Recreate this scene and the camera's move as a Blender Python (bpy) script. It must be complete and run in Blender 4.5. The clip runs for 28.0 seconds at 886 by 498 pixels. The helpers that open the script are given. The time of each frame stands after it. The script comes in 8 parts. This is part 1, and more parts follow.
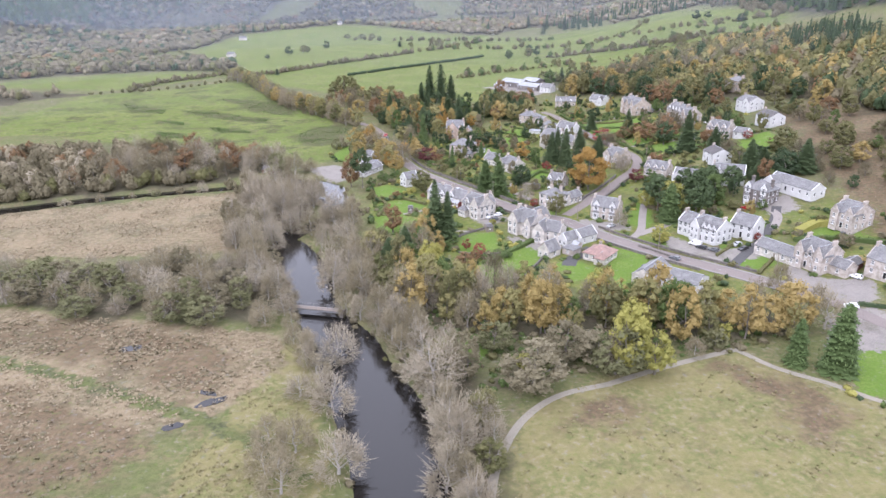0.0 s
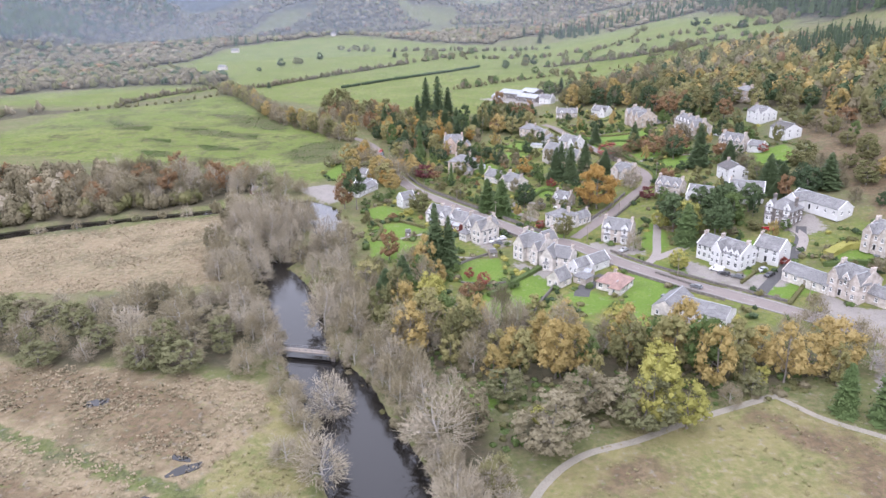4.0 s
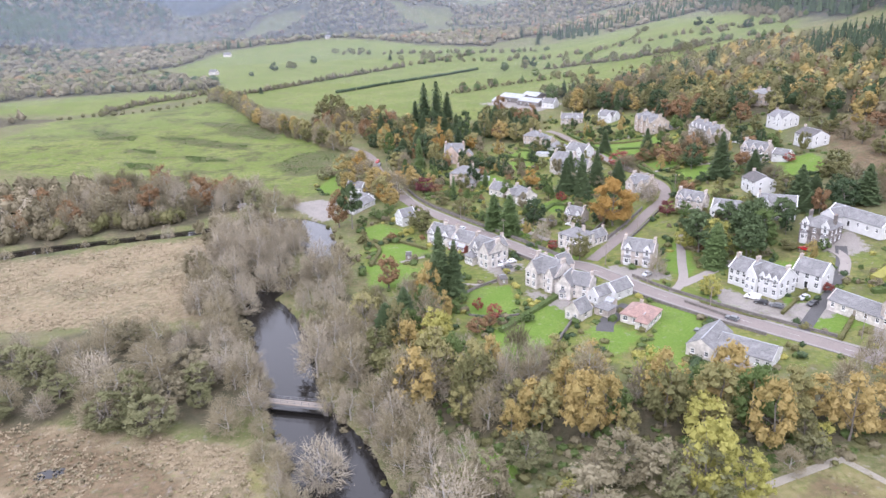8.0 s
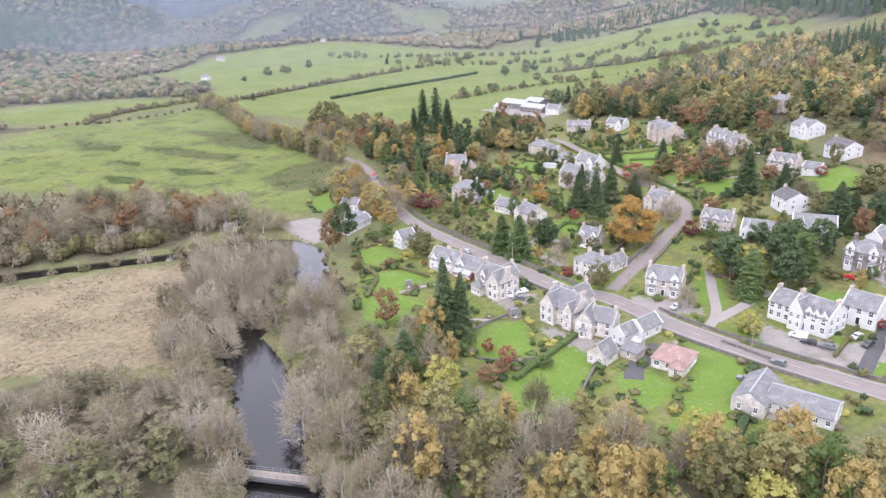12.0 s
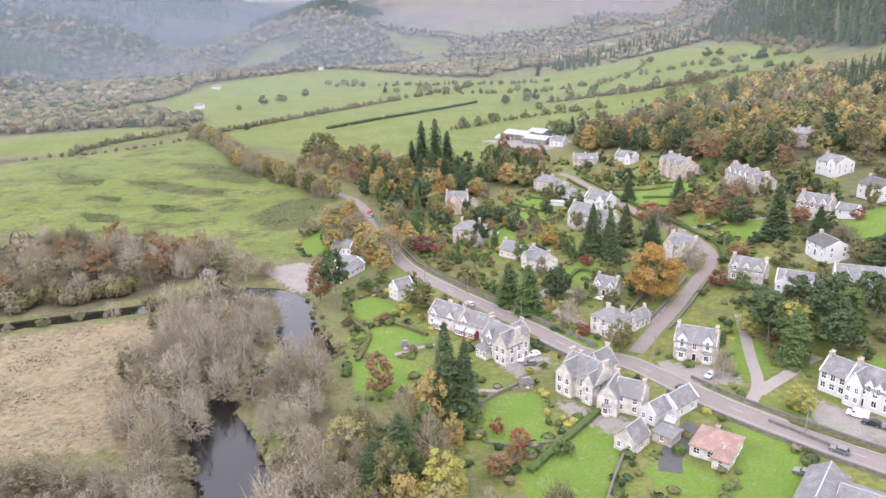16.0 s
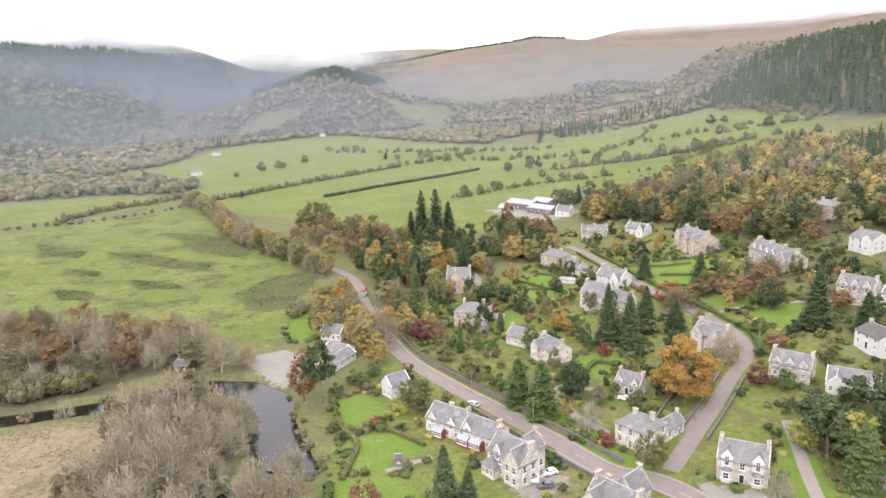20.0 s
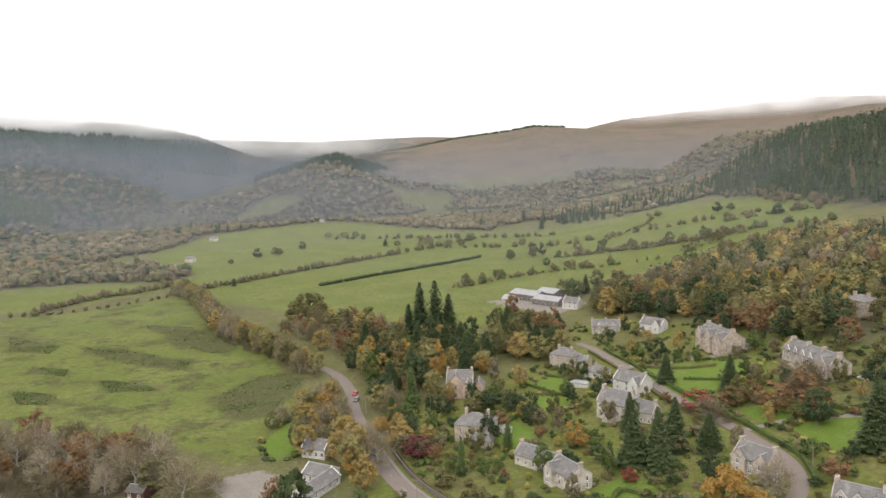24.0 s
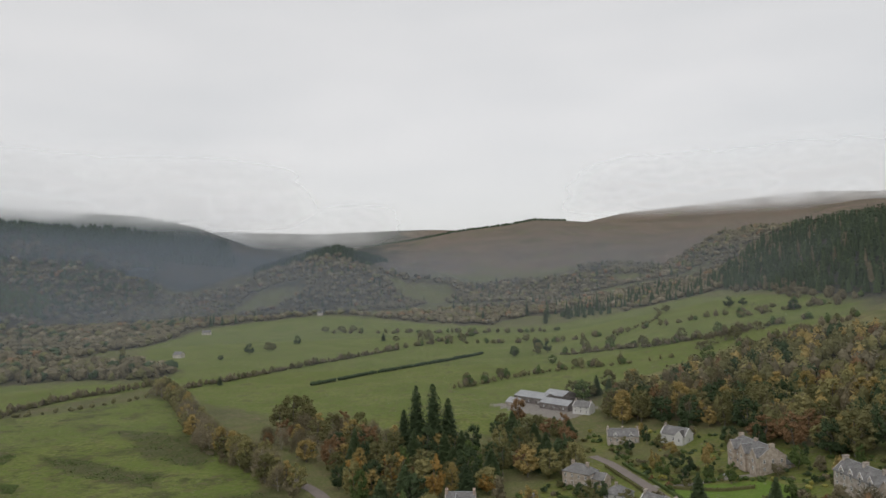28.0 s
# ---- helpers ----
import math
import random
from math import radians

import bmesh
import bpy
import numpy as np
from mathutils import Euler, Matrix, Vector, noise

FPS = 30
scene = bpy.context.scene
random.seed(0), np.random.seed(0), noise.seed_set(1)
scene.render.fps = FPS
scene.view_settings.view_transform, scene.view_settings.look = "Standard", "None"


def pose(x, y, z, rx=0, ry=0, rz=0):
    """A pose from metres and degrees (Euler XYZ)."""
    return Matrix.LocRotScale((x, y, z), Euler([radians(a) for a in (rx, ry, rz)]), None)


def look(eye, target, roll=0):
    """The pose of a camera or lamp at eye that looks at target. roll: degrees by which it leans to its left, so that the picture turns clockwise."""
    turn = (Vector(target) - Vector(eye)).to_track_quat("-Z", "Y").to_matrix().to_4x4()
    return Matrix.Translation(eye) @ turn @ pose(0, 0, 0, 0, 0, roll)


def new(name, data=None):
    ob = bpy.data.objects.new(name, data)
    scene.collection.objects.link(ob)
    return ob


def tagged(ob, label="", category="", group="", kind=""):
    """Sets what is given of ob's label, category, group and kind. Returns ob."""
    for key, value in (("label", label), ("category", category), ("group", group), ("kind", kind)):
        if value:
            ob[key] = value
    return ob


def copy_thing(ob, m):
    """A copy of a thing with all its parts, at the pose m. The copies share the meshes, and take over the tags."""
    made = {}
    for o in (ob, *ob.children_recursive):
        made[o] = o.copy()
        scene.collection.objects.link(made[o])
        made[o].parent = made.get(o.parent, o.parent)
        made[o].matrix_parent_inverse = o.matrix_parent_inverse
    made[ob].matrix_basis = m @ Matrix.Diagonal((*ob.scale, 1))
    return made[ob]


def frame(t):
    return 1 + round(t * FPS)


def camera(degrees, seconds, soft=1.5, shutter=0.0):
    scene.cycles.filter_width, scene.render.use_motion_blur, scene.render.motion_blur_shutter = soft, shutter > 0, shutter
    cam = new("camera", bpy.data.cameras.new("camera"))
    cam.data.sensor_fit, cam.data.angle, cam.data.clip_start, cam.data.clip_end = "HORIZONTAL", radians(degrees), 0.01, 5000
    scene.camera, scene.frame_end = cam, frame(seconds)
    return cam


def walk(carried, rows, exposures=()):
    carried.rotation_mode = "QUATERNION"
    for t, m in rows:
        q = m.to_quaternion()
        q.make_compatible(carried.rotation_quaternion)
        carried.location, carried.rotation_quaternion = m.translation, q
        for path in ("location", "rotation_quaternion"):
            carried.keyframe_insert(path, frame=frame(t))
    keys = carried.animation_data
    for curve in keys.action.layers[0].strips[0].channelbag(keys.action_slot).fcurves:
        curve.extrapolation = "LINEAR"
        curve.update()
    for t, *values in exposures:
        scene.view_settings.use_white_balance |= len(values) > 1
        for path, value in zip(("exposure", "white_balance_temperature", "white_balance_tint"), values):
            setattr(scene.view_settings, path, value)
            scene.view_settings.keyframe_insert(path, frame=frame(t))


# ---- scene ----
cam = camera(64.6, 28.0)
PATH = [
    (0, (3.774, 6.728, 98.146), (3.761, 8.596, 97.433), -0.8),
    (0.5, (3.702, 8.899, 98.083), (3.689, 10.769, 97.374), -0.9),
    (1, (3.595, 11.306, 98.022), (3.583, 13.178, 97.317), -0.9),
    (1.5, (3.453, 13.913, 97.962), (3.442, 15.786, 97.26), -1.0),
    (2, (3.28, 16.688, 97.904), (3.27, 18.561, 97.205), -1.1),
    (2.5, (3.078, 19.603, 97.848), (3.07, 21.477, 97.15), -1.2),
    (3, (2.85, 22.634, 97.792), (2.843, 24.509, 97.097), -1.2),
    (3.5, (2.599, 25.76, 97.738), (2.594, 27.637, 97.046), -1.3),
    (5.5, (1.442, 38.895, 97.531), (1.441, 40.773, 96.843), -1.6),
    (6, (1.132, 42.277, 97.481), (1.133, 44.155, 96.794), -1.6),
    (6.5, (0.822, 45.682, 97.433), (0.823, 47.56, 96.745), -1.7),
    (7, (0.514, 49.104, 97.385), (0.517, 50.982, 96.697), -1.8),
    (7.5, (0.212, 52.54, 97.337), (0.216, 54.418, 96.649), -1.8),
    (8, (-0.08, 55.987, 97.291), (-0.075, 57.865, 96.604), -1.9),
    (8.5, (-0.36, 59.443, 97.245), (-0.354, 61.321, 96.559), -1.9),
    (9, (-0.626, 62.906, 97.2), (-0.618, 64.785, 96.515), -2.0),
    (9.5, (-0.874, 66.378, 97.156), (-0.865, 68.257, 96.472), -2.0),
    (10, (-1.103, 69.857, 97.112), (-1.093, 71.737, 96.43), -2.0),
    (10.5, (-1.31, 73.344, 97.069), (-1.3, 75.224, 96.388), -2.0),
    (11, (-1.495, 76.841, 97.027), (-1.484, 78.721, 96.346), -2.0),
    (11.5, (-1.656, 80.348, 96.986), (-1.645, 82.228, 96.304), -2.1),
    (12, (-1.792, 83.866, 96.946), (-1.78, 85.746, 96.264), -2.1),
    (12.5, (-1.903, 87.397, 96.907), (-1.891, 89.277, 96.224), -2.2),
    (14.5, (-2.097, 101.665, 96.763), (-2.082, 103.557, 96.113), -2.2),
    (15, (-2.085, 105.271, 96.73), (-2.069, 107.167, 96.093), -2.2),
    (15.5, (-2.052, 108.893, 96.699), (-2.035, 110.792, 96.074), -2.1),
    (16, (-1.999, 112.53, 96.67), (-1.98, 114.433, 96.057), -2.0),
    (16.5, (-1.928, 116.182, 96.643), (-1.908, 118.089, 96.042), -2.0),
    (17, (-1.839, 119.848, 96.618), (-1.819, 121.76, 96.032), -1.9),
    (17.5, (-1.737, 123.527, 96.596), (-1.715, 125.445, 96.03), -1.8),
    (18, (-1.622, 127.217, 96.575), (-1.599, 129.142, 96.034), -1.8),
    (18.5, (-1.496, 130.918, 96.558), (-1.474, 132.85, 96.041), -1.8),
    (19, (-1.363, 134.628, 96.543), (-1.34, 136.566, 96.051), -1.9),
    (19.5, (-1.223, 138.345, 96.531), (-1.201, 140.289, 96.065), -1.9),
    (20, (-1.079, 142.068, 96.523), (-1.057, 144.019, 96.083), -1.9),
    (20.5, (-0.933, 145.796, 96.518), (-0.91, 147.753, 96.104), -1.9),
    (21, (-0.785, 149.529, 96.517), (-0.762, 151.491, 96.131), -1.9),
    (21.5, (-0.638, 153.265, 96.519), (-0.614, 155.233, 96.162), -1.9),
    (23.5, (-0.06, 168.265, 96.575), (-0.033, 170.251, 96.341), -1.8),
    (24, (0.085, 172.04, 96.602), (0.112, 174.03, 96.399), -1.7),
    (24.5, (0.233, 175.835, 96.634), (0.261, 177.828, 96.462), -1.7),
    (25, (0.389, 179.656, 96.672), (0.417, 181.651, 96.532), -1.7),
    (25.5, (0.556, 183.512, 96.716), (0.585, 185.509, 96.61), -1.7),
    (26, (0.74, 187.414, 96.767), (0.769, 189.413, 96.694), -1.6),
    (26.5, (0.947, 191.376, 96.825), (0.977, 193.375, 96.785), -1.6),
    (27, (1.186, 195.413, 96.89), (1.216, 197.412, 96.883), -1.6),
    (27.5, (1.465, 199.543, 96.963), (1.495, 201.543, 96.989), -1.5),
    (28, (1.797, 203.789, 97.044), (1.827, 205.788, 97.104), -1.5),
]
EXPOSURES = [(0, 1.42, 5780, 23), (12, 1.57, 5900, 23), (20, 1.5, 6550, 19), (21.5, 1.32, 6800, 17), (23.5, 0.9, 7000, 15), (25, 0.45, 7000, 13), (26.5, -0.03, 6800, 11), (28, -0.2, 6650, 11)]
walk(cam, [(t, look(eye, target, roll)) for t, eye, target, roll in PATH], EXPOSURES)

# world and light: an even overcast sky with a faint broad sun behind it
world = bpy.data.worlds.new("overcast_sky")
scene.world = world
world.use_nodes = True
wn, wl = world.node_tree.nodes, world.node_tree.links
wn.clear()
w_out = wn.new("ShaderNodeOutputWorld")
w_bg = wn.new("ShaderNodeBackground")
w_sky = wn.new("ShaderNodeTexSky")
w_sky.sky_type, w_sky.sun_disc = "NISHITA", False
w_sky.sun_elevation, w_sky.sun_rotation = radians(46), radians(205)
w_co = wn.new("ShaderNodeTexCoord")
w_map = wn.new("ShaderNodeMapping")
w_map.inputs["Scale"].default_value = (1.0, 1.0, 4.0)
w_noise = wn.new("ShaderNodeTexNoise")
w_noise.inputs["Scale"].default_value = 2.2
w_noise.inputs["Detail"].default_value = 5.0
w_noise.inputs["Roughness"].default_value = 0.5
w_ramp = wn.new("ShaderNodeValToRGB")
w_ramp.color_ramp.elements[0].position, w_ramp.color_ramp.elements[0].color = 0.3, (0.85, 0.87, 0.885, 1)
w_ramp.color_ramp.elements[1].position, w_ramp.color_ramp.elements[1].color = 0.66, (0.99, 0.995, 1.0, 1)
w_scale = wn.new("ShaderNodeVectorMath")
w_scale.operation = "SCALE"
w_scale.inputs[3].default_value = 0.1
w_mix = wn.new("ShaderNodeMix")
w_mix.data_type = "RGBA"
w_mix.inputs[0].default_value = 0.88
wl.new(w_co.outputs["Generated"], w_map.inputs["Vector"])
wl.new(w_map.outputs["Vector"], w_noise.inputs["Vector"])
wl.new(w_noise.outputs["Fac"], w_ramp.inputs["Fac"])
wl.new(w_sky.outputs["Color"], w_scale.inputs[0])
wl.new(w_scale.outputs[0], w_mix.inputs[6])
wl.new(w_ramp.outputs["Color"], w_mix.inputs[7])
wl.new(w_mix.outputs[2], w_bg.inputs["Color"])
wl.new(w_bg.outputs["Background"], w_out.inputs["Surface"])
w_bg.inputs["Strength"].default_value = 0.97
sun = new("sun", bpy.data.lights.new("sun", "SUN"))
sun.data.energy, sun.data.angle, sun.data.color = 0.7, radians(40), (1.0, 0.97, 0.92)
sun.matrix_world = look((0, 0, 300), (90, 190, 80))


# ---- materials ----
def shader(name, rough=0.8, spec=0.3, metal=0.0):
    m = bpy.data.materials.new(name)
    m.use_nodes = True
    b = m.node_tree.nodes["Principled BSDF"]
    b.inputs["Roughness"].default_value = rough
    b.inputs["Specular IOR Level"].default_value = spec
    b.inputs["Metallic"].default_value = metal
    return m, m.node_tree.nodes, m.node_tree.links, b


def mix_rgb(n, l, fac, a, b, blend="MIX"):
    mx = n.new("ShaderNodeMix")
    mx.data_type, mx.blend_type = "RGBA", blend
    for k, v in ((0, fac), (6, a), (7, b)):
        if isinstance(v, bpy.types.NodeSocket):
            l.new(v, mx.inputs[k])
        elif k == 0:
            mx.inputs[k].default_value = v
        else:
            mx.inputs[k].default_value = (*v, 1)
    return mx.outputs[2]


def noise_fac(n, l, vec, scale, lo=0.35, hi=0.65, detail=4.0, rough=0.6):
    t = n.new("ShaderNodeTexNoise")
    t.inputs["Scale"].default_value, t.inputs["Detail"].default_value = scale, detail
    t.inputs["Roughness"].default_value = rough
    l.new(vec, t.inputs["Vector"])
    r = n.new("ShaderNodeMapRange")
    r.interpolation_type = "SMOOTHSTEP"
    r.inputs["From Min"].default_value, r.inputs["From Max"].default_value = lo, hi
    l.new(t.outputs["Fac"], r.inputs["Value"])
    return r.outputs["Result"]


def bump_to(n, l, b, height, strength, dist):
    bp = n.new("ShaderNodeBump")
    bp.inputs["Strength"].default_value, bp.inputs["Distance"].default_value = strength, dist
    l.new(height, bp.inputs["Height"])
    l.new(bp.outputs["Normal"], b.inputs["Normal"])


def noisy(name, c1, c2, c3=None, big=0.15, small=2.5, rough=0.85, bump=0.3, dist=0.05, spec=0.25, vary=0.0):
    """A surface with variation at two scales; vary lets each thing differ a little."""
    m, n, l, b = shader(name, rough, spec)
    vec = n.new("ShaderNodeNewGeometry").outputs["Position"]
    f1, f2 = noise_fac(n, l, vec, big), noise_fac(n, l, vec, small, 0.3, 0.7)
    col = mix_rgb(n, l, f1, c1, c2)
    col = mix_rgb(n, l, f2, col, c3 or tuple(0.6 * v for v in c1))
    if vary:
        info = n.new("ShaderNodeObjectInfo")
        hsv = n.new("ShaderNodeHueSaturation")
        r = n.new("ShaderNodeMapRange")
        r.inputs["To Min"].default_value, r.inputs["To Max"].default_value = 1 - vary, 1 + vary
        l.new(info.outputs["Random"], r.inputs["Value"])
        l.new(r.outputs["Result"], hsv.inputs["Value"])
        l.new(col, hsv.inputs["Color"])
        col = hsv.outputs["Color"]
    l.new(col, b.inputs["Base Color"])
    if bump:
        bump_to(n, l, b, f2, bump, dist)
    return m


def leafy(name, c1, c2, c3, through_light=0.25):
    """Leaves: each clump takes its own tone, each plant its own shade."""
    m, n, l, b = shader(name, 0.75, 0.2)
    isl = n.new("ShaderNodeNewGeometry").outputs["Random Per Island"]
    info = n.new("ShaderNodeObjectInfo").outputs["Random"]
    ramp = n.new("ShaderNodeValToRGB")
    e = ramp.color_ramp.elements
    e[0].color, e[1].color = (*c1, 1), (*c3, 1)
    e.new(0.5).color = (*c2, 1)
    pos = n.new("ShaderNodeNewGeometry").outputs["Position"]
    total = None
    for sock, share in ((isl, 0.26), (info, 0.3), (noise_fac(n, l, pos, 0.45, 0.3, 0.7, 3), 0.18), (noise_fac(n, l, pos, 0.075, 0.36, 0.64, 2), 0.26)):
        add = n.new("ShaderNodeMath")
        add.operation = "MULTIPLY_ADD"
        l.new(sock, add.inputs[0])
        add.inputs[1].default_value = share
        add.inputs[2].default_value = 0.0
        if total is not None:
            l.new(total, add.inputs[2])
        total = add.outputs[0]
    l.new(add.outputs[0], ramp.inputs["Fac"])
    l.new(ramp.outputs["Color"], b.inputs["Base Color"])
    tr = n.new("ShaderNodeBsdfTranslucent")
    l.new(ramp.outputs["Color"], tr.inputs["Color"])
    ms = n.new("ShaderNodeMixShader")
    ms.inputs[0].default_value = through_light
    l.new(b.outputs[0], ms.inputs[1])
    l.new(tr.outputs[0], ms.inputs[2])
    l.new(ms.outputs[0], n["Material Output"].inputs["Surface"])
    return m


def slate(name, c1, c2, width=0.32, height=0.22):
    """Roof slates in courses, with lichen and weathering."""
    m, n, l, b = shader(name, 0.6, 0.4)
    co = n.new("ShaderNodeTexCoord").outputs["UV"]
    br = n.new("ShaderNodeTexBrick")
    br.inputs["Scale"].default_value = 1.0
    br.inputs["Brick Width"].default_value, br.inputs["Row Height"].default_value = width, height
    br.inputs["Mortar Size"].default_value = 0.012
    br.inputs["Color1"].default_value, br.inputs["Color2"].default_value = (*c1, 1), (*c2, 1)
    br.inputs["Mortar"].default_value = (*(0.45 * v for v in c1), 1)
    l.new(co, br.inputs["Vector"])
    pos = n.new("ShaderNodeNewGeometry").outputs["Position"]
    f = noise_fac(n, l, pos, 0.5, 0.45, 0.75)
    g2 = noise_fac(n, l, pos, 3.0, 0.5, 0.8)
    col = mix_rgb(n, l, f, br.outputs["Color"], tuple(1.25 * v for v in c2))
    lichen = n.new("ShaderNodeMath")
    lichen.operation = "MULTIPLY"
    l.new(g2, lichen.inputs[0])
    lichen.inputs[1].default_value = 0.4
    col = mix_rgb(n, l, lichen.outputs[0], col, (0.30, 0.30, 0.24))
    l.new(col, b.inputs["Base Color"])
    bump_to(n, l, b, br.outputs["Fac"], -0.5, 0.02)
    return m


def masonry(name, c1, c2, mortar, width=0.5, height=0.26, size=0.02):
    m, n, l, b = shader(name, 0.9, 0.2)
    co = n.new("ShaderNodeTexCoord").outputs["UV"]
    br = n.new("ShaderNodeTexBrick")
    br.inputs["Scale"].default_value = 1.0
    br.inputs["Brick Width"].default_value, br.inputs["Row Height"].default_value = width, height
    br.inputs["Mortar Size"].default_value = size
    br.inputs["Color1"].default_value, br.inputs["Color2"].default_value = (*c1, 1), (*c2, 1)
    br.inputs["Mortar"].default_value = (*mortar, 1)
    l.new(co, br.inputs["Vector"])
    pos = n.new("ShaderNodeNewGeometry").outputs["Position"]
    col = mix_rgb(n, l, noise_fac(n, l, pos, 0.6), br.outputs["Color"], tuple(0.7 * v for v in c1))
    l.new(col, b.inputs["Base Color"])
    bump_to(n, l, b, br.outputs["Fac"], -0.4, 0.02)
    return m


M = dict(
    stone=masonry("grey_sandstone", (0.47, 0.415, 0.36), (0.57, 0.51, 0.45), (0.54, 0.49, 0.44)),
    darkstone=masonry("dark_whinstone", (0.16, 0.14, 0.13), (0.26, 0.23, 0.21), (0.36, 0.34, 0.31)),
    buff=masonry("buff_sandstone", (0.48, 0.405, 0.335), (0.55, 0.475, 0.40), (0.48, 0.425, 0.37)),
    pinkstone=masonry("pink_sandstone", (0.52, 0.405, 0.33), (0.58, 0.46, 0.385), (0.50, 0.405, 0.345)),
    white=noisy("white_harling", (0.57, 0.565, 0.545), (0.47, 0.465, 0.445), (0.62, 0.615, 0.60), big=0.35, small=6, bump=0.4, dist=0.02),
    cream=masonry("pale_grey_stone", (0.60, 0.558, 0.50), (0.69, 0.642, 0.585), (0.65, 0.608, 0.555)),
    trim=noisy("white_painted_wood", (0.76, 0.76, 0.75), (0.70, 0.70, 0.68), (0.78, 0.78, 0.77), small=4, rough=0.5, bump=0),
    slate=slate("grey_slate", (0.14, 0.137, 0.136), (0.20, 0.196, 0.193)),
    darkslate=slate("dark_roof_tile", (0.075, 0.07, 0.068), (0.11, 0.10, 0.095), 0.3, 0.3),
    pinktile=slate("pink_roof_tile", (0.25, 0.155, 0.13), (0.31, 0.20, 0.168), 0.3, 0.3),
    tin=noisy("pale_metal_sheet", (0.34, 0.35, 0.36), (0.24, 0.25, 0.26), (0.40, 0.41, 0.42), rough=0.8, bump=0.1),
    rusty=noisy("red_brown_boards", (0.11, 0.05, 0.04), (0.085, 0.042, 0.035), (0.135, 0.065, 0.05), bump=0.2),
    redpaint=noisy("red_painted_wood", (0.22, 0.07, 0.06), (0.18, 0.06, 0.052), (0.25, 0.09, 0.078), bump=0),
    clay=noisy("clay_pot", (0.30, 0.21, 0.15), (0.25, 0.175, 0.13), (0.34, 0.24, 0.18), bump=0.1),
    asphalt=noisy("worn_asphalt", (0.20, 0.17, 0.153), (0.165, 0.142, 0.128), (0.23, 0.197, 0.178), big=0.25, small=3, rough=0.9, bump=0.2, dist=0.01),
    tarmac=noisy("dark_tarmac", (0.085, 0.082, 0.08), (0.065, 0.063, 0.062), (0.10, 0.098, 0.095), big=0.3, small=4, bump=0.2, dist=0.01),
    pavement=noisy("pavement_slab", (0.23, 0.21, 0.195), (0.19, 0.175, 0.16), (0.26, 0.24, 0.22), small=3, bump=0.2, dist=0.01),
    gravel=noisy("pale_gravel", (0.255, 0.228, 0.205), (0.21, 0.187, 0.168), (0.29, 0.262, 0.235), big=0.3, small=5, bump=0.4, dist=0.03),
    path=noisy("trodden_path", (0.25, 0.22, 0.175), (0.20, 0.185, 0.14), (0.30, 0.275, 0.225), big=0.4, small=4, bump=0.3, dist=0.03),
    paint=noisy("worn_road_paint", (0.36, 0.345, 0.33), (0.24, 0.23, 0.22), (0.40, 0.385, 0.37), small=6, bump=0),
    wallstone=masonry("field_wall_stone", (0.20, 0.18, 0.16), (0.29, 0.26, 0.23), (0.14, 0.13, 0.12), 0.4, 0.2, 0.03),
    wood=noisy("weathered_wood", (0.25, 0.21, 0.17), (0.19, 0.165, 0.135), (0.30, 0.26, 0.22), small=5, bump=0.3, dist=0.02),
    bark=noisy("grey_bark", (0.17, 0.15, 0.125), (0.12, 0.105, 0.09), (0.22, 0.20, 0.17), big=0.8, small=6, bump=0.5, dist=0.05),
    palebark=noisy("pale_grey_bark", (0.34, 0.315, 0.28), (0.26, 0.24, 0.21), (0.40, 0.375, 0.34), big=0.8, small=6, bump=0.5, dist=0.05),
    black=noisy("black_rubber", (0.02, 0.02, 0.02), (0.028, 0.028, 0.028), (0.03, 0.03, 0.03), bump=0),
    dullsteel=noisy("dull_painted_steel", (0.17, 0.175, 0.18), (0.13, 0.135, 0.14), (0.21, 0.21, 0.215), rough=0.6, bump=0),
    metal=noisy("galvanised_steel", (0.36, 0.37, 0.38), (0.30, 0.31, 0.32), (0.42, 0.43, 0.44), rough=0.45, bump=0),
)
glass, _gn, _gl, _gb = shader("window_glass", 0.06, 0.6)
_gb.inputs["Base Color"].default_value = (0.02, 0.024, 0.028, 1)
M["glass"] = glass
water, _wn, _wll, _wb = shader("peaty_river_water", 0.07, 0.5)
_wb.inputs["Base Color"].default_value = (0.012, 0.011, 0.010, 1)
_pos = _wn.new("ShaderNodeNewGeometry").outputs["Position"]
bump_to(_wn, _wll, _wb, noise_fac(_wn, _wll, _pos, 0.9, 0.2, 0.8, 6), 0.10, 0.05)
M["water"] = water


def car_paint(name, c):
    m, n, l, b = shader(name, 0.3, 0.5)
    b.inputs["Base Color"].default_value = (*c, 1)
    b.inputs["Coat Weight"].default_value = 0.6
    return m


PAINTS = {k: car_paint(k + "_car_paint", c) for k, c in dict(silver=(0.45, 0.46, 0.47), white=(0.75, 0.75, 0.75), black=(0.02, 0.02, 0.022), red=(0.45, 0.02, 0.02), grey=(0.12, 0.125, 0.13), blue=(0.04, 0.06, 0.12)).items()}

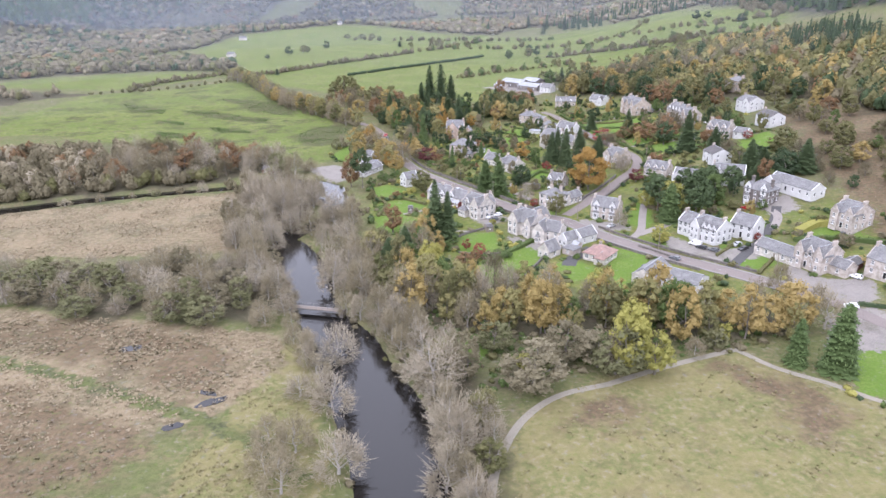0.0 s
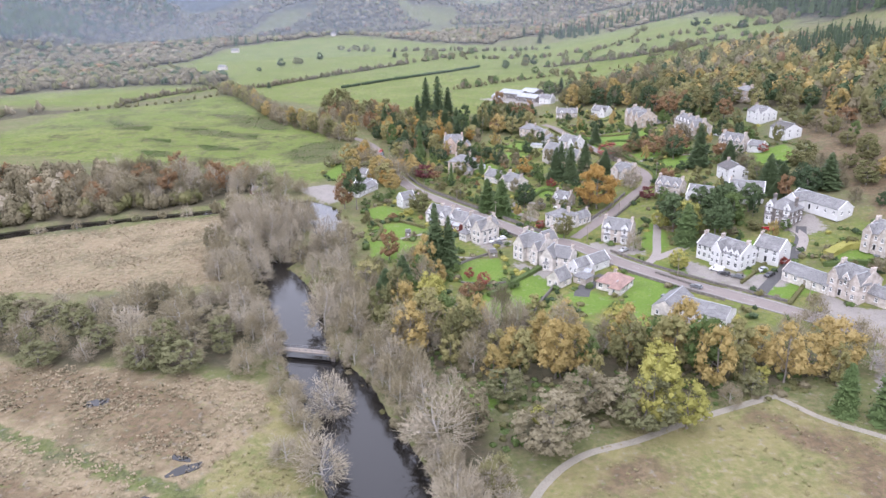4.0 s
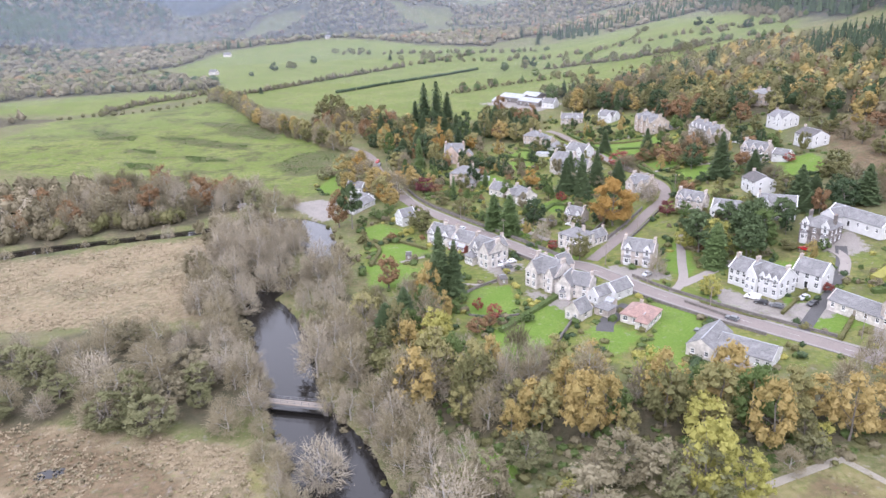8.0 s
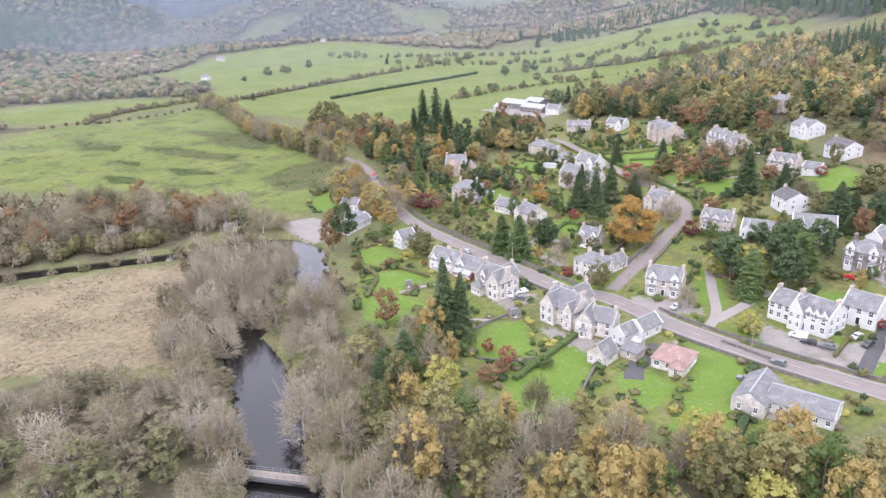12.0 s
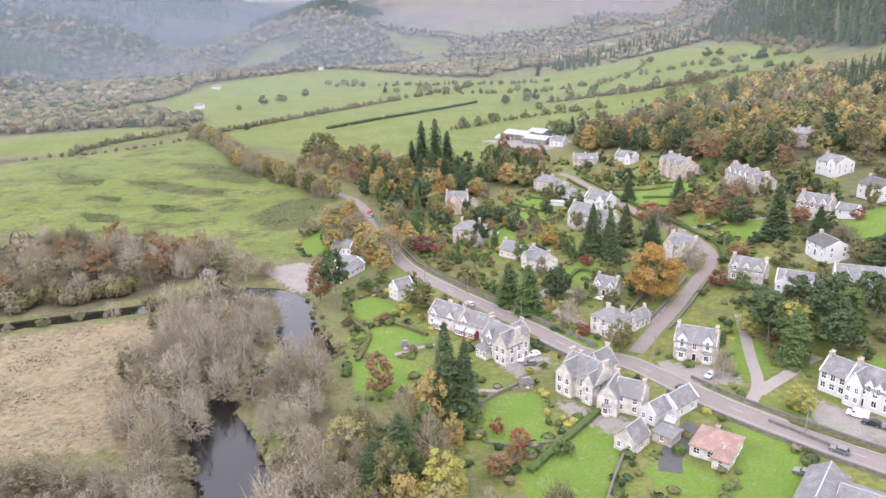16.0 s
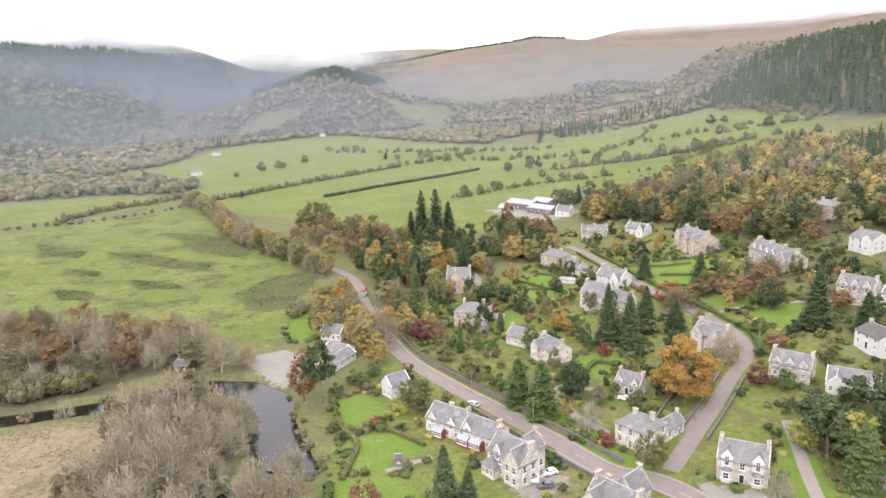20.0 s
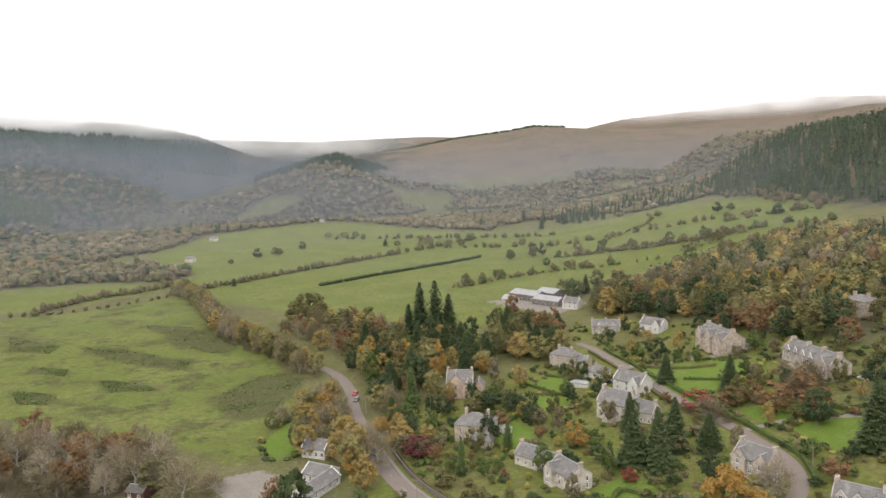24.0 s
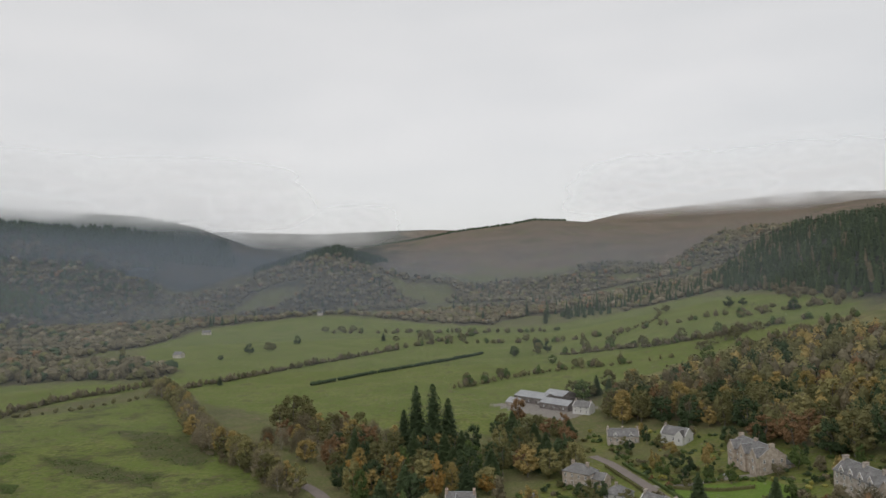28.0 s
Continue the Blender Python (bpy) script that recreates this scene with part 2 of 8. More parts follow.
LEAF = dict(
    grey=leafy("bare_grey_twigs", (0.235, 0.20, 0.14), (0.31, 0.27, 0.195), (0.42, 0.37, 0.28), 0.05),
    greytan=leafy("tan_grey_twigs", (0.19, 0.163, 0.10), (0.255, 0.22, 0.14), (0.33, 0.288, 0.19), 0.05),
    brown=leafy("brown_bare_twigs", (0.11, 0.096, 0.056), (0.16, 0.139, 0.083), (0.215, 0.185, 0.117), 0.05),
    orange=leafy("orange_autumn_leaves", (0.28, 0.175, 0.052), (0.37, 0.235, 0.07), (0.44, 0.295, 0.10)),
    amber=leafy("amber_autumn_leaves", (0.255, 0.215, 0.078), (0.36, 0.275, 0.104), (0.46, 0.358, 0.157)),
    rust=leafy("rust_autumn_leaves", (0.15, 0.10, 0.05), (0.235, 0.145, 0.075), (0.31, 0.20, 0.11)),
    yellow=leafy("yellow_green_leaves", (0.25, 0.25, 0.07), (0.34, 0.325, 0.09), (0.42, 0.39, 0.12)),
    olive=leafy("olive_leaves", (0.10, 0.11, 0.042), (0.165, 0.16, 0.068), (0.235, 0.215, 0.105)),
    pale=leafy("pale_thinning_leaves", (0.20, 0.19, 0.078), (0.285, 0.262, 0.11), (0.36, 0.33, 0.155)),
    sage=leafy("sage_green_leaves", (0.125, 0.13, 0.062), (0.175, 0.175, 0.085), (0.235, 0.23, 0.122)),
    green=leafy("green_leaves", (0.075, 0.115, 0.035), (0.11, 0.155, 0.05), (0.15, 0.195, 0.07)),
    dark=leafy("dark_evergreen_leaves", (0.034, 0.055, 0.025), (0.053, 0.08, 0.036), (0.078, 0.11, 0.05), 0.1),
    conifer=leafy("conifer_needles", (0.048, 0.072, 0.03), (0.07, 0.10, 0.042), (0.10, 0.135, 0.06), 0.1),
    column=leafy("bright_cypress_foliage", (0.065, 0.10, 0.034), (0.095, 0.14, 0.048), (0.13, 0.18, 0.066), 0.12),
    red=leafy("crimson_leaves", (0.20, 0.055, 0.045), (0.27, 0.08, 0.062), (0.34, 0.125, 0.092)),
    purple=leafy("dark_purple_leaves", (0.09, 0.03, 0.035), (0.14, 0.05, 0.05), (0.19, 0.075, 0.07)),
    straw=leafy("straw_grass", (0.18, 0.165, 0.08), (0.225, 0.20, 0.10), (0.26, 0.23, 0.125), 0.2),
    tanleaf=leafy("tan_olive_leaves", (0.15, 0.135, 0.08), (0.205, 0.18, 0.11), (0.26, 0.23, 0.15), 0.15),
    reed=leafy("dry_reed_stems", (0.215, 0.175, 0.108), (0.27, 0.22, 0.14), (0.325, 0.268, 0.18), 0.2),
)

for key in ("brown", "olive", "greytan", "rust", "dark"):
    old = [tuple(e.color)[:3] for e in LEAF[key].node_tree.nodes["Color Ramp"].color_ramp.elements]
    LEAF[key + "_wood"] = leafy("distant_" + key + "_crowns", *[tuple(0.62 * m + 0.38 * c for m, c in zip(old[1], o)) for o in old], 0.05)


# ---- the lie of the land ----
def smooth(a, b, x):
    u = np.clip((x - a) / (b - a), 0, 1)
    return u * u * (3 - 2 * u)


def line_dist(x, y, pts):
    """Distance to a line of points, and the share along it where it is nearest (as a running index)."""
    best, where = np.full(np.shape(x), 1e9), np.zeros(np.shape(x))
    for k, (p, q) in enumerate(zip(pts, pts[1:])):
        dx, dy = q[0] - p[0], q[1] - p[1]
        u = np.clip(((x - p[0]) * dx + (y - p[1]) * dy) / (dx * dx + dy * dy), 0, 1)
        d = np.hypot(x - p[0] - u * dx, y - p[1] - u * dy)
        where = np.where(d < best, k + u, where)
        best = np.minimum(best, d)
    return best, where


def inside(x, y, poly):
    """Signed distance to a polygon, positive inside."""
    d, _ = line_dist(x, y, list(poly) + [poly[0]])
    ins = np.zeros(np.shape(x), bool)
    for p, q in zip(poly, list(poly[1:]) + [poly[0]]):
        with np.errstate(divide="ignore", invalid="ignore"):
            cross = ((p[1] > y) != (q[1] > y)) & (x < (q[0] - p[0]) * (y - p[1]) / (q[1] - p[1] + 1e-12) + p[0])
        ins ^= cross
    return np.where(ins, d, -d)


def wobble(x, y, size):
    """Soft uneven variation of about -1 to 1."""
    u, v = np.asarray(x) / size, np.asarray(y) / size
    return (np.sin(u * 1.3 + 1.7 * np.sin(v * 0.9 + 0.4)) + np.sin(v * 1.7 + 1.3 * np.sin(u * 1.1 + 2.0)) + np.sin((u + v) * 0.8 + 2.2 * np.sin((u - v) * 0.6))) / 3


# river: x, y, half width
RIVER = [(10, -390, 10), (3, -120, 10), (-2, 60, 10), (-5, 120, 9), (-8.4, 136, 9.3), (-11, 147, 10.3), (-15.3, 159.5, 9.8), (-20.5, 171, 9), (-27, 189, 8.6), (-38, 209, 6.3), (-44.4, 229, 7.4), (-50, 247, 7.6), (-55, 259, 7.4),
         (-64, 280, 4), (-54, 298, 4), (-41, 311, 6), (-48, 325, 6.5), (-53, 340, 6.5), (-58, 355, 7.5), (-68, 365, 7), (-84, 369, 6), (-108, 357, 4),
         (-150, 345, 4), (-175, 337, 5), (-205, 322, 6), (-260, 300, 6), (-420, 290, 6)]
EDGE_Y = [135, 256, 364, 526, 688, 1215, 2700]
EDGE_X = [162, 128, 70, 97, 108, 169, 405]
RIDGES = [  # far hill crests: x, y, height; fall per metre
    ([(-420, 3180, 150), (-299, 3188, 198), (-107, 3201, 222), (111, 3201, 258), (328, 3185, 280), (435, 3172, 297), (563, 3150, 290), (788, 3098, 272), (1101, 2994, 269), (1412, 2851, 240)], 0.19),
    ([(731, 4034, 315), (1026, 3966, 377), (1434, 3831, 409), (1840, 3642, 437), (2400, 3300, 400)], 0.22),
    ([(-2300, 1500, 330), (-1249, 2251, 300), (-1124, 2323, 296), (-912, 2422, 282), (-787, 2470, 265), (-586, 2530, 185)], 0.27),
    ([(-2400, 3900, 360), (-1122, 4042, 332), (-648, 4150, 316), (-45, 4203, 329), (300, 4202, 315)], 0.2),
    ([(-430, 2040, 112), (-307, 2078, 150), (-248, 2087, 160), (-189, 2094, 140), (-60, 2150, 105)], 0.34),
]


def land(x, y):
    """Height of the ground."""
    x, y = np.asarray(x, float), np.asarray(y, float)
    s = x - np.interp(y, EDGE_Y, EDGE_X)
    s = np.maximum(s, -81)
    z = 0.1 * (np.sqrt(s * s + 729) + s) - 0.44
    z = z + 55 * smooth(280, 430, s) - 0.12 * np.maximum(s - 480, 0)
    # the floor of the valley rises gently to the far woods
    z = z + 0.05 * np.maximum(y - 1350, 0) + 0.6 * wobble(x, y, 90) * smooth(250, 500, y) + 0.4
    z = z + 0.06 * np.maximum(-x - 620, 0)
    for crest, fall in RIDGES:
        pts = [(a, b) for a, b, _ in crest]
        d, w = line_dist(x, y, pts)
        h = np.interp(x, [a for a, _, _ in crest], [c for _, _, c in crest])
        rough = wobble(x, y, 160) * 9 + wobble(x + 300, y, 60) * 3
        z = np.maximum(z, h - fall * np.sqrt(d * d + 60 * 60) + fall * 60 + rough * np.minimum(d / 250, 1))
    # river bed
    d, w = line_dist(x, y, [(a, b) for a, b, _ in RIVER])
    half = np.interp(w, range(len(RIVER)), [c for *_, c in RIVER])
    z = z - 3.2 * smooth(half + 3.0, half - 1.5, d)
    # small unevenness
    return z + 0.22 * wobble(x, y, 11) + 0.1 * wobble(x + 50, y, 4)




def gzv(x, y):
    """Heights of the ground sheet at many places."""
    i = np.clip(np.searchsorted(gx, x) - 1, 0, nx - 2)
    j = np.clip(np.searchsorted(gy, y) - 1, 0, ny - 2)
    u, v = (x - gx[i]) / (gx[i + 1] - gx[i]), (y - gy[j]) / (gy[j + 1] - gy[j])
    return (GZ[j, i] * (1 - u) + GZ[j, i + 1] * u) * (1 - v) + (GZ[j + 1, i] * (1 - u) + GZ[j + 1, i + 1] * u) * v


def tiered(lo, hi, fine_lo, fine_hi, step, grow=1.12):
    """Even steps inside a stretch, growing steps outside."""
    mid = list(np.arange(fine_lo, fine_hi + step / 2, step))
    up, s = [mid[-1]], step
    while up[-1] < hi:
        s = min(s * grow, 45)
        up.append(up[-1] + s)
    dn, s = [mid[0]], step
    while dn[-1] > lo:
        s = min(s * grow, 45)
        dn.append(dn[-1] - s)
    return np.array(dn[:0:-1] + mid + up[1:])


gx, gy = tiered(-2600, 2700, -215, 240, 2.2), tiered(-400, 4500, 60, 640, 2.2)
GX, GY = np.meshgrid(gx, gy)
GZ = land(GX, GY)
nx, ny = len(gx), len(gy)


def gz(x, y):
    """Height of the ground sheet at one place."""
    i = min(max(int(np.searchsorted(gx, x)) - 1, 0), nx - 2)
    j = min(max(int(np.searchsorted(gy, y)) - 1, 0), ny - 2)
    u, v = (x - gx[i]) / (gx[i + 1] - gx[i]), (y - gy[j]) / (gy[j + 1] - gy[j])
    return float((GZ[j, i] * (1 - u) + GZ[j, i + 1] * u) * (1 - v) + (GZ[j + 1, i] * (1 - u) + GZ[j + 1, i + 1] * u) * v)


verts = np.stack([GX.ravel(), GY.ravel(), GZ.ravel()], 1)
idx = np.arange(nx * ny).reshape(ny, nx)
quads = np.stack([idx[:-1, :-1].ravel(), idx[:-1, 1:].ravel(), idx[1:, 1:].ravel(), idx[1:, :-1].ravel()], 1)
gm = bpy.data.meshes.new("ground")
gm.from_pydata(verts.tolist(), [], quads.tolist())
gm.polygons.foreach_set("use_smooth", np.ones(len(quads), bool))

# what grows where: each cover is a share per point of the ground
BIG_FIELD = [(-420, 480), (-337, 596), (-337, 684), (-275, 718), (-225, 778), (-173, 730), (-107, 601), (-63, 485), (-56, 428), (-68, 404), (-118, 436), (-190, 452), (-288, 500), (-400, 440)]
LAWNS = [
    [(0, 191), (9, 189), (15, 181), (11, 174), (3, 178)],
    [(184, 500), (198, 503), (205, 490), (196, 478), (184, 486)],
    [(-66, 424), (-57, 462), (-52, 440), (-50, 416), (-58, 408)],
    [(-35, 350), (-26, 356), (-17, 344), (-21, 333), (-32, 334)],
    [(-29, 325), (-12, 330), (-3, 316), (-16, 306), (-25, 309)],
    [(-29, 305), (-14, 305), (-6, 296), (-16, 282), (-26, 286)],
    [(7, 278), (14, 283), (24, 280), (25, 268), (23, 256), (9, 258)],
    [(15, 247), (38, 271), (39, 250), (26, 226), (15, 228)],
    [(67, 262), (73, 264), (80, 250), (71, 231), (57, 209), (50, 222), (62, 240)],
    [(42, 246), (52, 250), (58, 240), (48, 228)],
    [(120, 288), (134, 275), (128, 266), (113, 281)],
    [(112, 176), (160, 205), (170, 180), (130, 140), (106, 158)],
    [(137, 265), (158, 265), (163, 246), (147, 254)],
    [(87, 267), (103, 251), (96, 246), (82, 260)],
    [(38, 322), (46, 312), (54, 305), (48, 302), (36, 314)],
    [(25, 345), (40, 342), (36, 330), (28, 334)],
    [(90, 315), (96, 318), (92, 290), (86, 282), (80, 290)],
    [(20, 424), (30, 440), (36, 424), (26, 404)],
    [(44, 372), (58, 384), (66, 372), (52, 360)],
    [(60, 500), (66, 494), (54, 470), (40, 488)],
    [(45, 470), (58, 462), (48, 446), (36, 456)],
    [(100, 440), (140, 470), (132, 486), (98, 500), (94, 470)],
    [(118, 400), (140, 398), (140, 372), (120, 376)],
    [(110, 425), (140, 420), (140, 405), (112, 405)],
    [(150, 372), (176, 380), (172, 350), (150, 352)],
    [(110, 262), (125, 240), (112, 236), (104, 248)],
]
FAR_FIELDS = [
    [(-340, 1010), (-235, 800), (-165, 735), (-70, 650), (40, 612), (62, 700), (110, 730), (150, 728), (225, 745), (276, 755), (350, 760), (410, 880), (440, 1080), (400, 1290), (300, 1290), (216, 1350), (122, 1350), (-10, 1420), (-160, 1570), (-230, 1590), (-357, 1490), (-404, 1389), (-400, 1180)],
    [(-330, 715), (-300, 742), (-255, 812), (-250, 860), (-330, 870), (-420, 840), (-520, 760)],
    [(-449, 1049), (-430, 1120), (-480, 1290), (-550, 1255), (-575, 1160)],
    [(60, 1640), (200, 1600), (330, 1640), (300, 1800), (120, 1820)],
]
REEDS = [
    [(-200, 316), (-150, 330), (-108, 345), (-84, 352), (-70, 335), (-68, 290), (-78, 262), (-110, 258), (-160, 256), (-220, 262)],
    [(-190, 215), (-140, 212), (-90, 203), (-60, 196), (-46, 190), (-40, 172), (-56, 150), (-80, 140), (-130, 130), (-200, 150)],
]
HEATH = [
    [(-170, 204), (-127, 204), (-98, 203), (-75, 194), (-56, 183), (-53, 170), (-57, 158), (-72, 163), (-89, 176), (-116, 184), (-170, 186)],
    [(-200, 160), (-112, 164), (-80, 151), (-66, 140), (-80, 116), (-200, 106)],
    [(34, 155), (43, 156), (48, 147), (42, 144), (35, 148)],
    [(75, 174), (87, 169), (100, 153), (90, 137), (84, 146), (80, 158)],
]
ROUGH = [
    [(13, -60), (12, 120), (17, 140), (24, 151), (34, 161), (62, 174), (84, 180), (92, 168), (106, 158), (130, 130), (150, -60)],
    [(-10, -60), (-24, 130), (-30, 165), (-42, 190), (-48, 170), (-55, 130), (-60, -60)],
]
STRAW = [[(150, 722), (205, 700), (268, 712), (342, 738), (372, 800), (345, 805), (275, 790), (205, 770), (165, 748)]]
RUSHES = [[(-284, 635), (-231, 600), (-228, 580), (-257, 588)], [(-224, 599), (-188, 587), (-133, 550), (-131, 532), (-177, 553)], [(-205, 658), (-166, 645), (-119, 599), (-119, 562), (-156, 588)],
          [(-170, 519), (-143, 511), (-133, 497), (-156, 496)], [(-206, 505), (-183, 497), (-163, 479), (-190, 483)], [(-221, 550), (-197, 542), (-192, 528), (-216, 533)], [(-103, 484), (-96, 500), (-89, 518), (-78, 522), (-66, 514), (-64, 486), (-66, 466), (-76, 452), (-90, 456)]]
YARDS = [
    [(62, 296), (76, 290), (82, 283), (72, 280), (60, 288)],
    [(93, 272), (108, 256), (126, 258), (118, 246), (103, 243), (88, 262)],
    [(126, 240), (132, 226), (146, 222), (140, 208), (128, 205), (118, 226)],
    [(28, 279), (37, 270), (50, 264), (42, 258), (30, 268)],
    [(14, 300), (28, 304), (32, 298), (20, 290)],
    [(58, 322), (72, 330), (80, 340), (68, 320)],
    [(-74, 390), (-70, 396), (-60, 400), (-52, 394), (-49, 366), (-54, 364), (-62, 372)],
    [(136, 300), (152, 300), (150, 284), (138, 282)],
    [(40, 700), (95, 720), (110, 670), (80, 640)],
    [(110, 180), (120, 200), (134, 204), (150, 190), (138, 176)],
]


def cover_of(x, y, polys, soft):
    best = np.full(np.shape(x), -1e9)
    for p in polys:
        xs, ys = [a for a, _ in p], [b for _, b in p]
        near = (x > min(xs) - 30) & (x < max(xs) + 30) & (y > min(ys) - 30) & (y < max(ys) + 30)
        best[near] = np.maximum(best[near], inside(x[near], y[near], p))
    return smooth(-soft, soft, best)


fx, fy = GX.ravel(), GY.ravel()
wx, wy = fx + 2.0 * wobble(fx, fy, 9), fy + 2.0 * wobble(fx + 77, fy, 9)
pasture = np.maximum(cover_of(wx, wy, [BIG_FIELD], 4), cover_of(fx, fy, FAR_FIELDS, 8))
lawn = cover_of(fx, fy, LAWNS, 1.0)
SCRUB = [[(160, 225), (172, 300), (178, 340), (192, 420), (240, 440), (320, 300), (280, 140), (175, 140)]]
reeds, heath = cover_of(wx, wy, REEDS, 5), cover_of(wx, wy, HEATH + SCRUB, 9)
rough_grass, rushes, yards = cover_of(wx, wy, ROUGH + STRAW, 4), cover_of(wx, wy, RUSHES, 6), cover_of(fx, fy, YARDS, 1.2)
moor = smooth(62, 110, GZ.ravel()) * smooth(1600, 2100, fy)
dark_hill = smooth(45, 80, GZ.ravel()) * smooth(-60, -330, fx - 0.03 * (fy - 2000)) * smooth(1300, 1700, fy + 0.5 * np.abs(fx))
# woods cover the ground with leaf litter
NEAR_BANK = [(-420, 435), (-190, 436), (-120, 428), (-92, 404), (-100, 386), (-112, 364), (-150, 352), (-178, 344), (-210, 331), (-262, 308), (-420, 298)]
WEST_WOOD = [(-1300, 560), (-620, 700), (-440, 860), (-340, 880), (-255, 870), (-262, 930), (-345, 1030), (-440, 1030), (-425, 1150), (-400, 1200), (-410, 1400), (-480, 1700), (-560, 1860), (-760, 1960), (-1500, 1800)]
WEST_BELT = [(-520, 600), (-430, 520), (-420, 600), (-345, 690), (-520, 750), (-700, 760)]
NORTH_WOOD = [(-420, 1440), (-230, 1610), (-150, 1590), (-10, 1440), (122, 1370), (216, 1370), (300, 1310), (400, 1310), (560, 1330), (760, 1500), (760, 1850), (500, 2050), (150, 2050), (-100, 2030), (-420, 1950), (-700, 1750)]
HILL_WOOD = [(118, 650), (140, 600), (158, 570), (165, 525), (172, 492), (190, 484), (215, 470), (228, 420), (232, 300), (215, 180), (330, 150), (380, 420), (370, 600), (335, 700), (280, 742), (226, 726), (178, 712), (138, 690)]
PLANTATION = [(418, 800), (420, 850), (432, 940), (440, 1050), (452, 1200), (480, 1420), (540, 1460), (900, 1400), (900, 800), (700, 600), (450, 640)]
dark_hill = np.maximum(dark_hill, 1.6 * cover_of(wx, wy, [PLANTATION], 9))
BELT = [[(-24, 230), (-6, 236), (12, 224), (30, 221), (46, 215), (56, 204), (70, 208), (104, 206), (108, 188), (84, 186), (60, 184), (36, 180), (20, 190), (0, 196), (-8, 186), (4, 160), (6, 120), (14, 120), (14, 165), (22, 172), (30, 166), (10, 160), (-4, 178), (-14, 205), (-34, 240), (-34, 296), (-48, 300)],
        [(-132, 242), (-104, 254), (-66, 250), (-52, 218), (-55, 200), (-80, 203), (-111, 209), (-190, 228), (-190, 248)], [(-68, 250), (-62, 290), (-58, 310), (-60, 340), (-76, 352), (-90, 340), (-92, 310), (-84, 270)]]
wood_floor = np.maximum(cover_of(wx, wy, BELT + [WEST_WOOD, WEST_BELT, HILL_WOOD, NEAR_BANK], 9), cover_of(wx, wy, [NORTH_WOOD], 9) * smooth(-0.45, -0.2, wobble(wx, wy, 95)))
# a leat and ruts across the marsh
GARDENS = [[(-36, 360), (-12, 400), (-14, 470), (30, 500), (60, 530), (84, 600), (130, 590), (170, 520), (190, 440), (170, 380), (160, 330), (175, 270), (165, 230), (126, 200), (108, 222), (70, 212), (40, 225), (8, 240), (-6, 262), (-30, 300)]]
gardens = cover_of(wx, wy, GARDENS, 6)
leat, _ = line_dist(fx, fy, [(-150, 190), (-95, 168), (-60, 152), (-40, 140), (-28, 128)])
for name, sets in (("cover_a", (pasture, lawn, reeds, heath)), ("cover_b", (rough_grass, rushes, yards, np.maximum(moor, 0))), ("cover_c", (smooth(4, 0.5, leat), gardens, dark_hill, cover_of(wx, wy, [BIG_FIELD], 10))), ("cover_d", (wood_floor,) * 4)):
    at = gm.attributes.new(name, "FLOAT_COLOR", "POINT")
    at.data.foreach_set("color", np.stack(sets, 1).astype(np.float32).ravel())


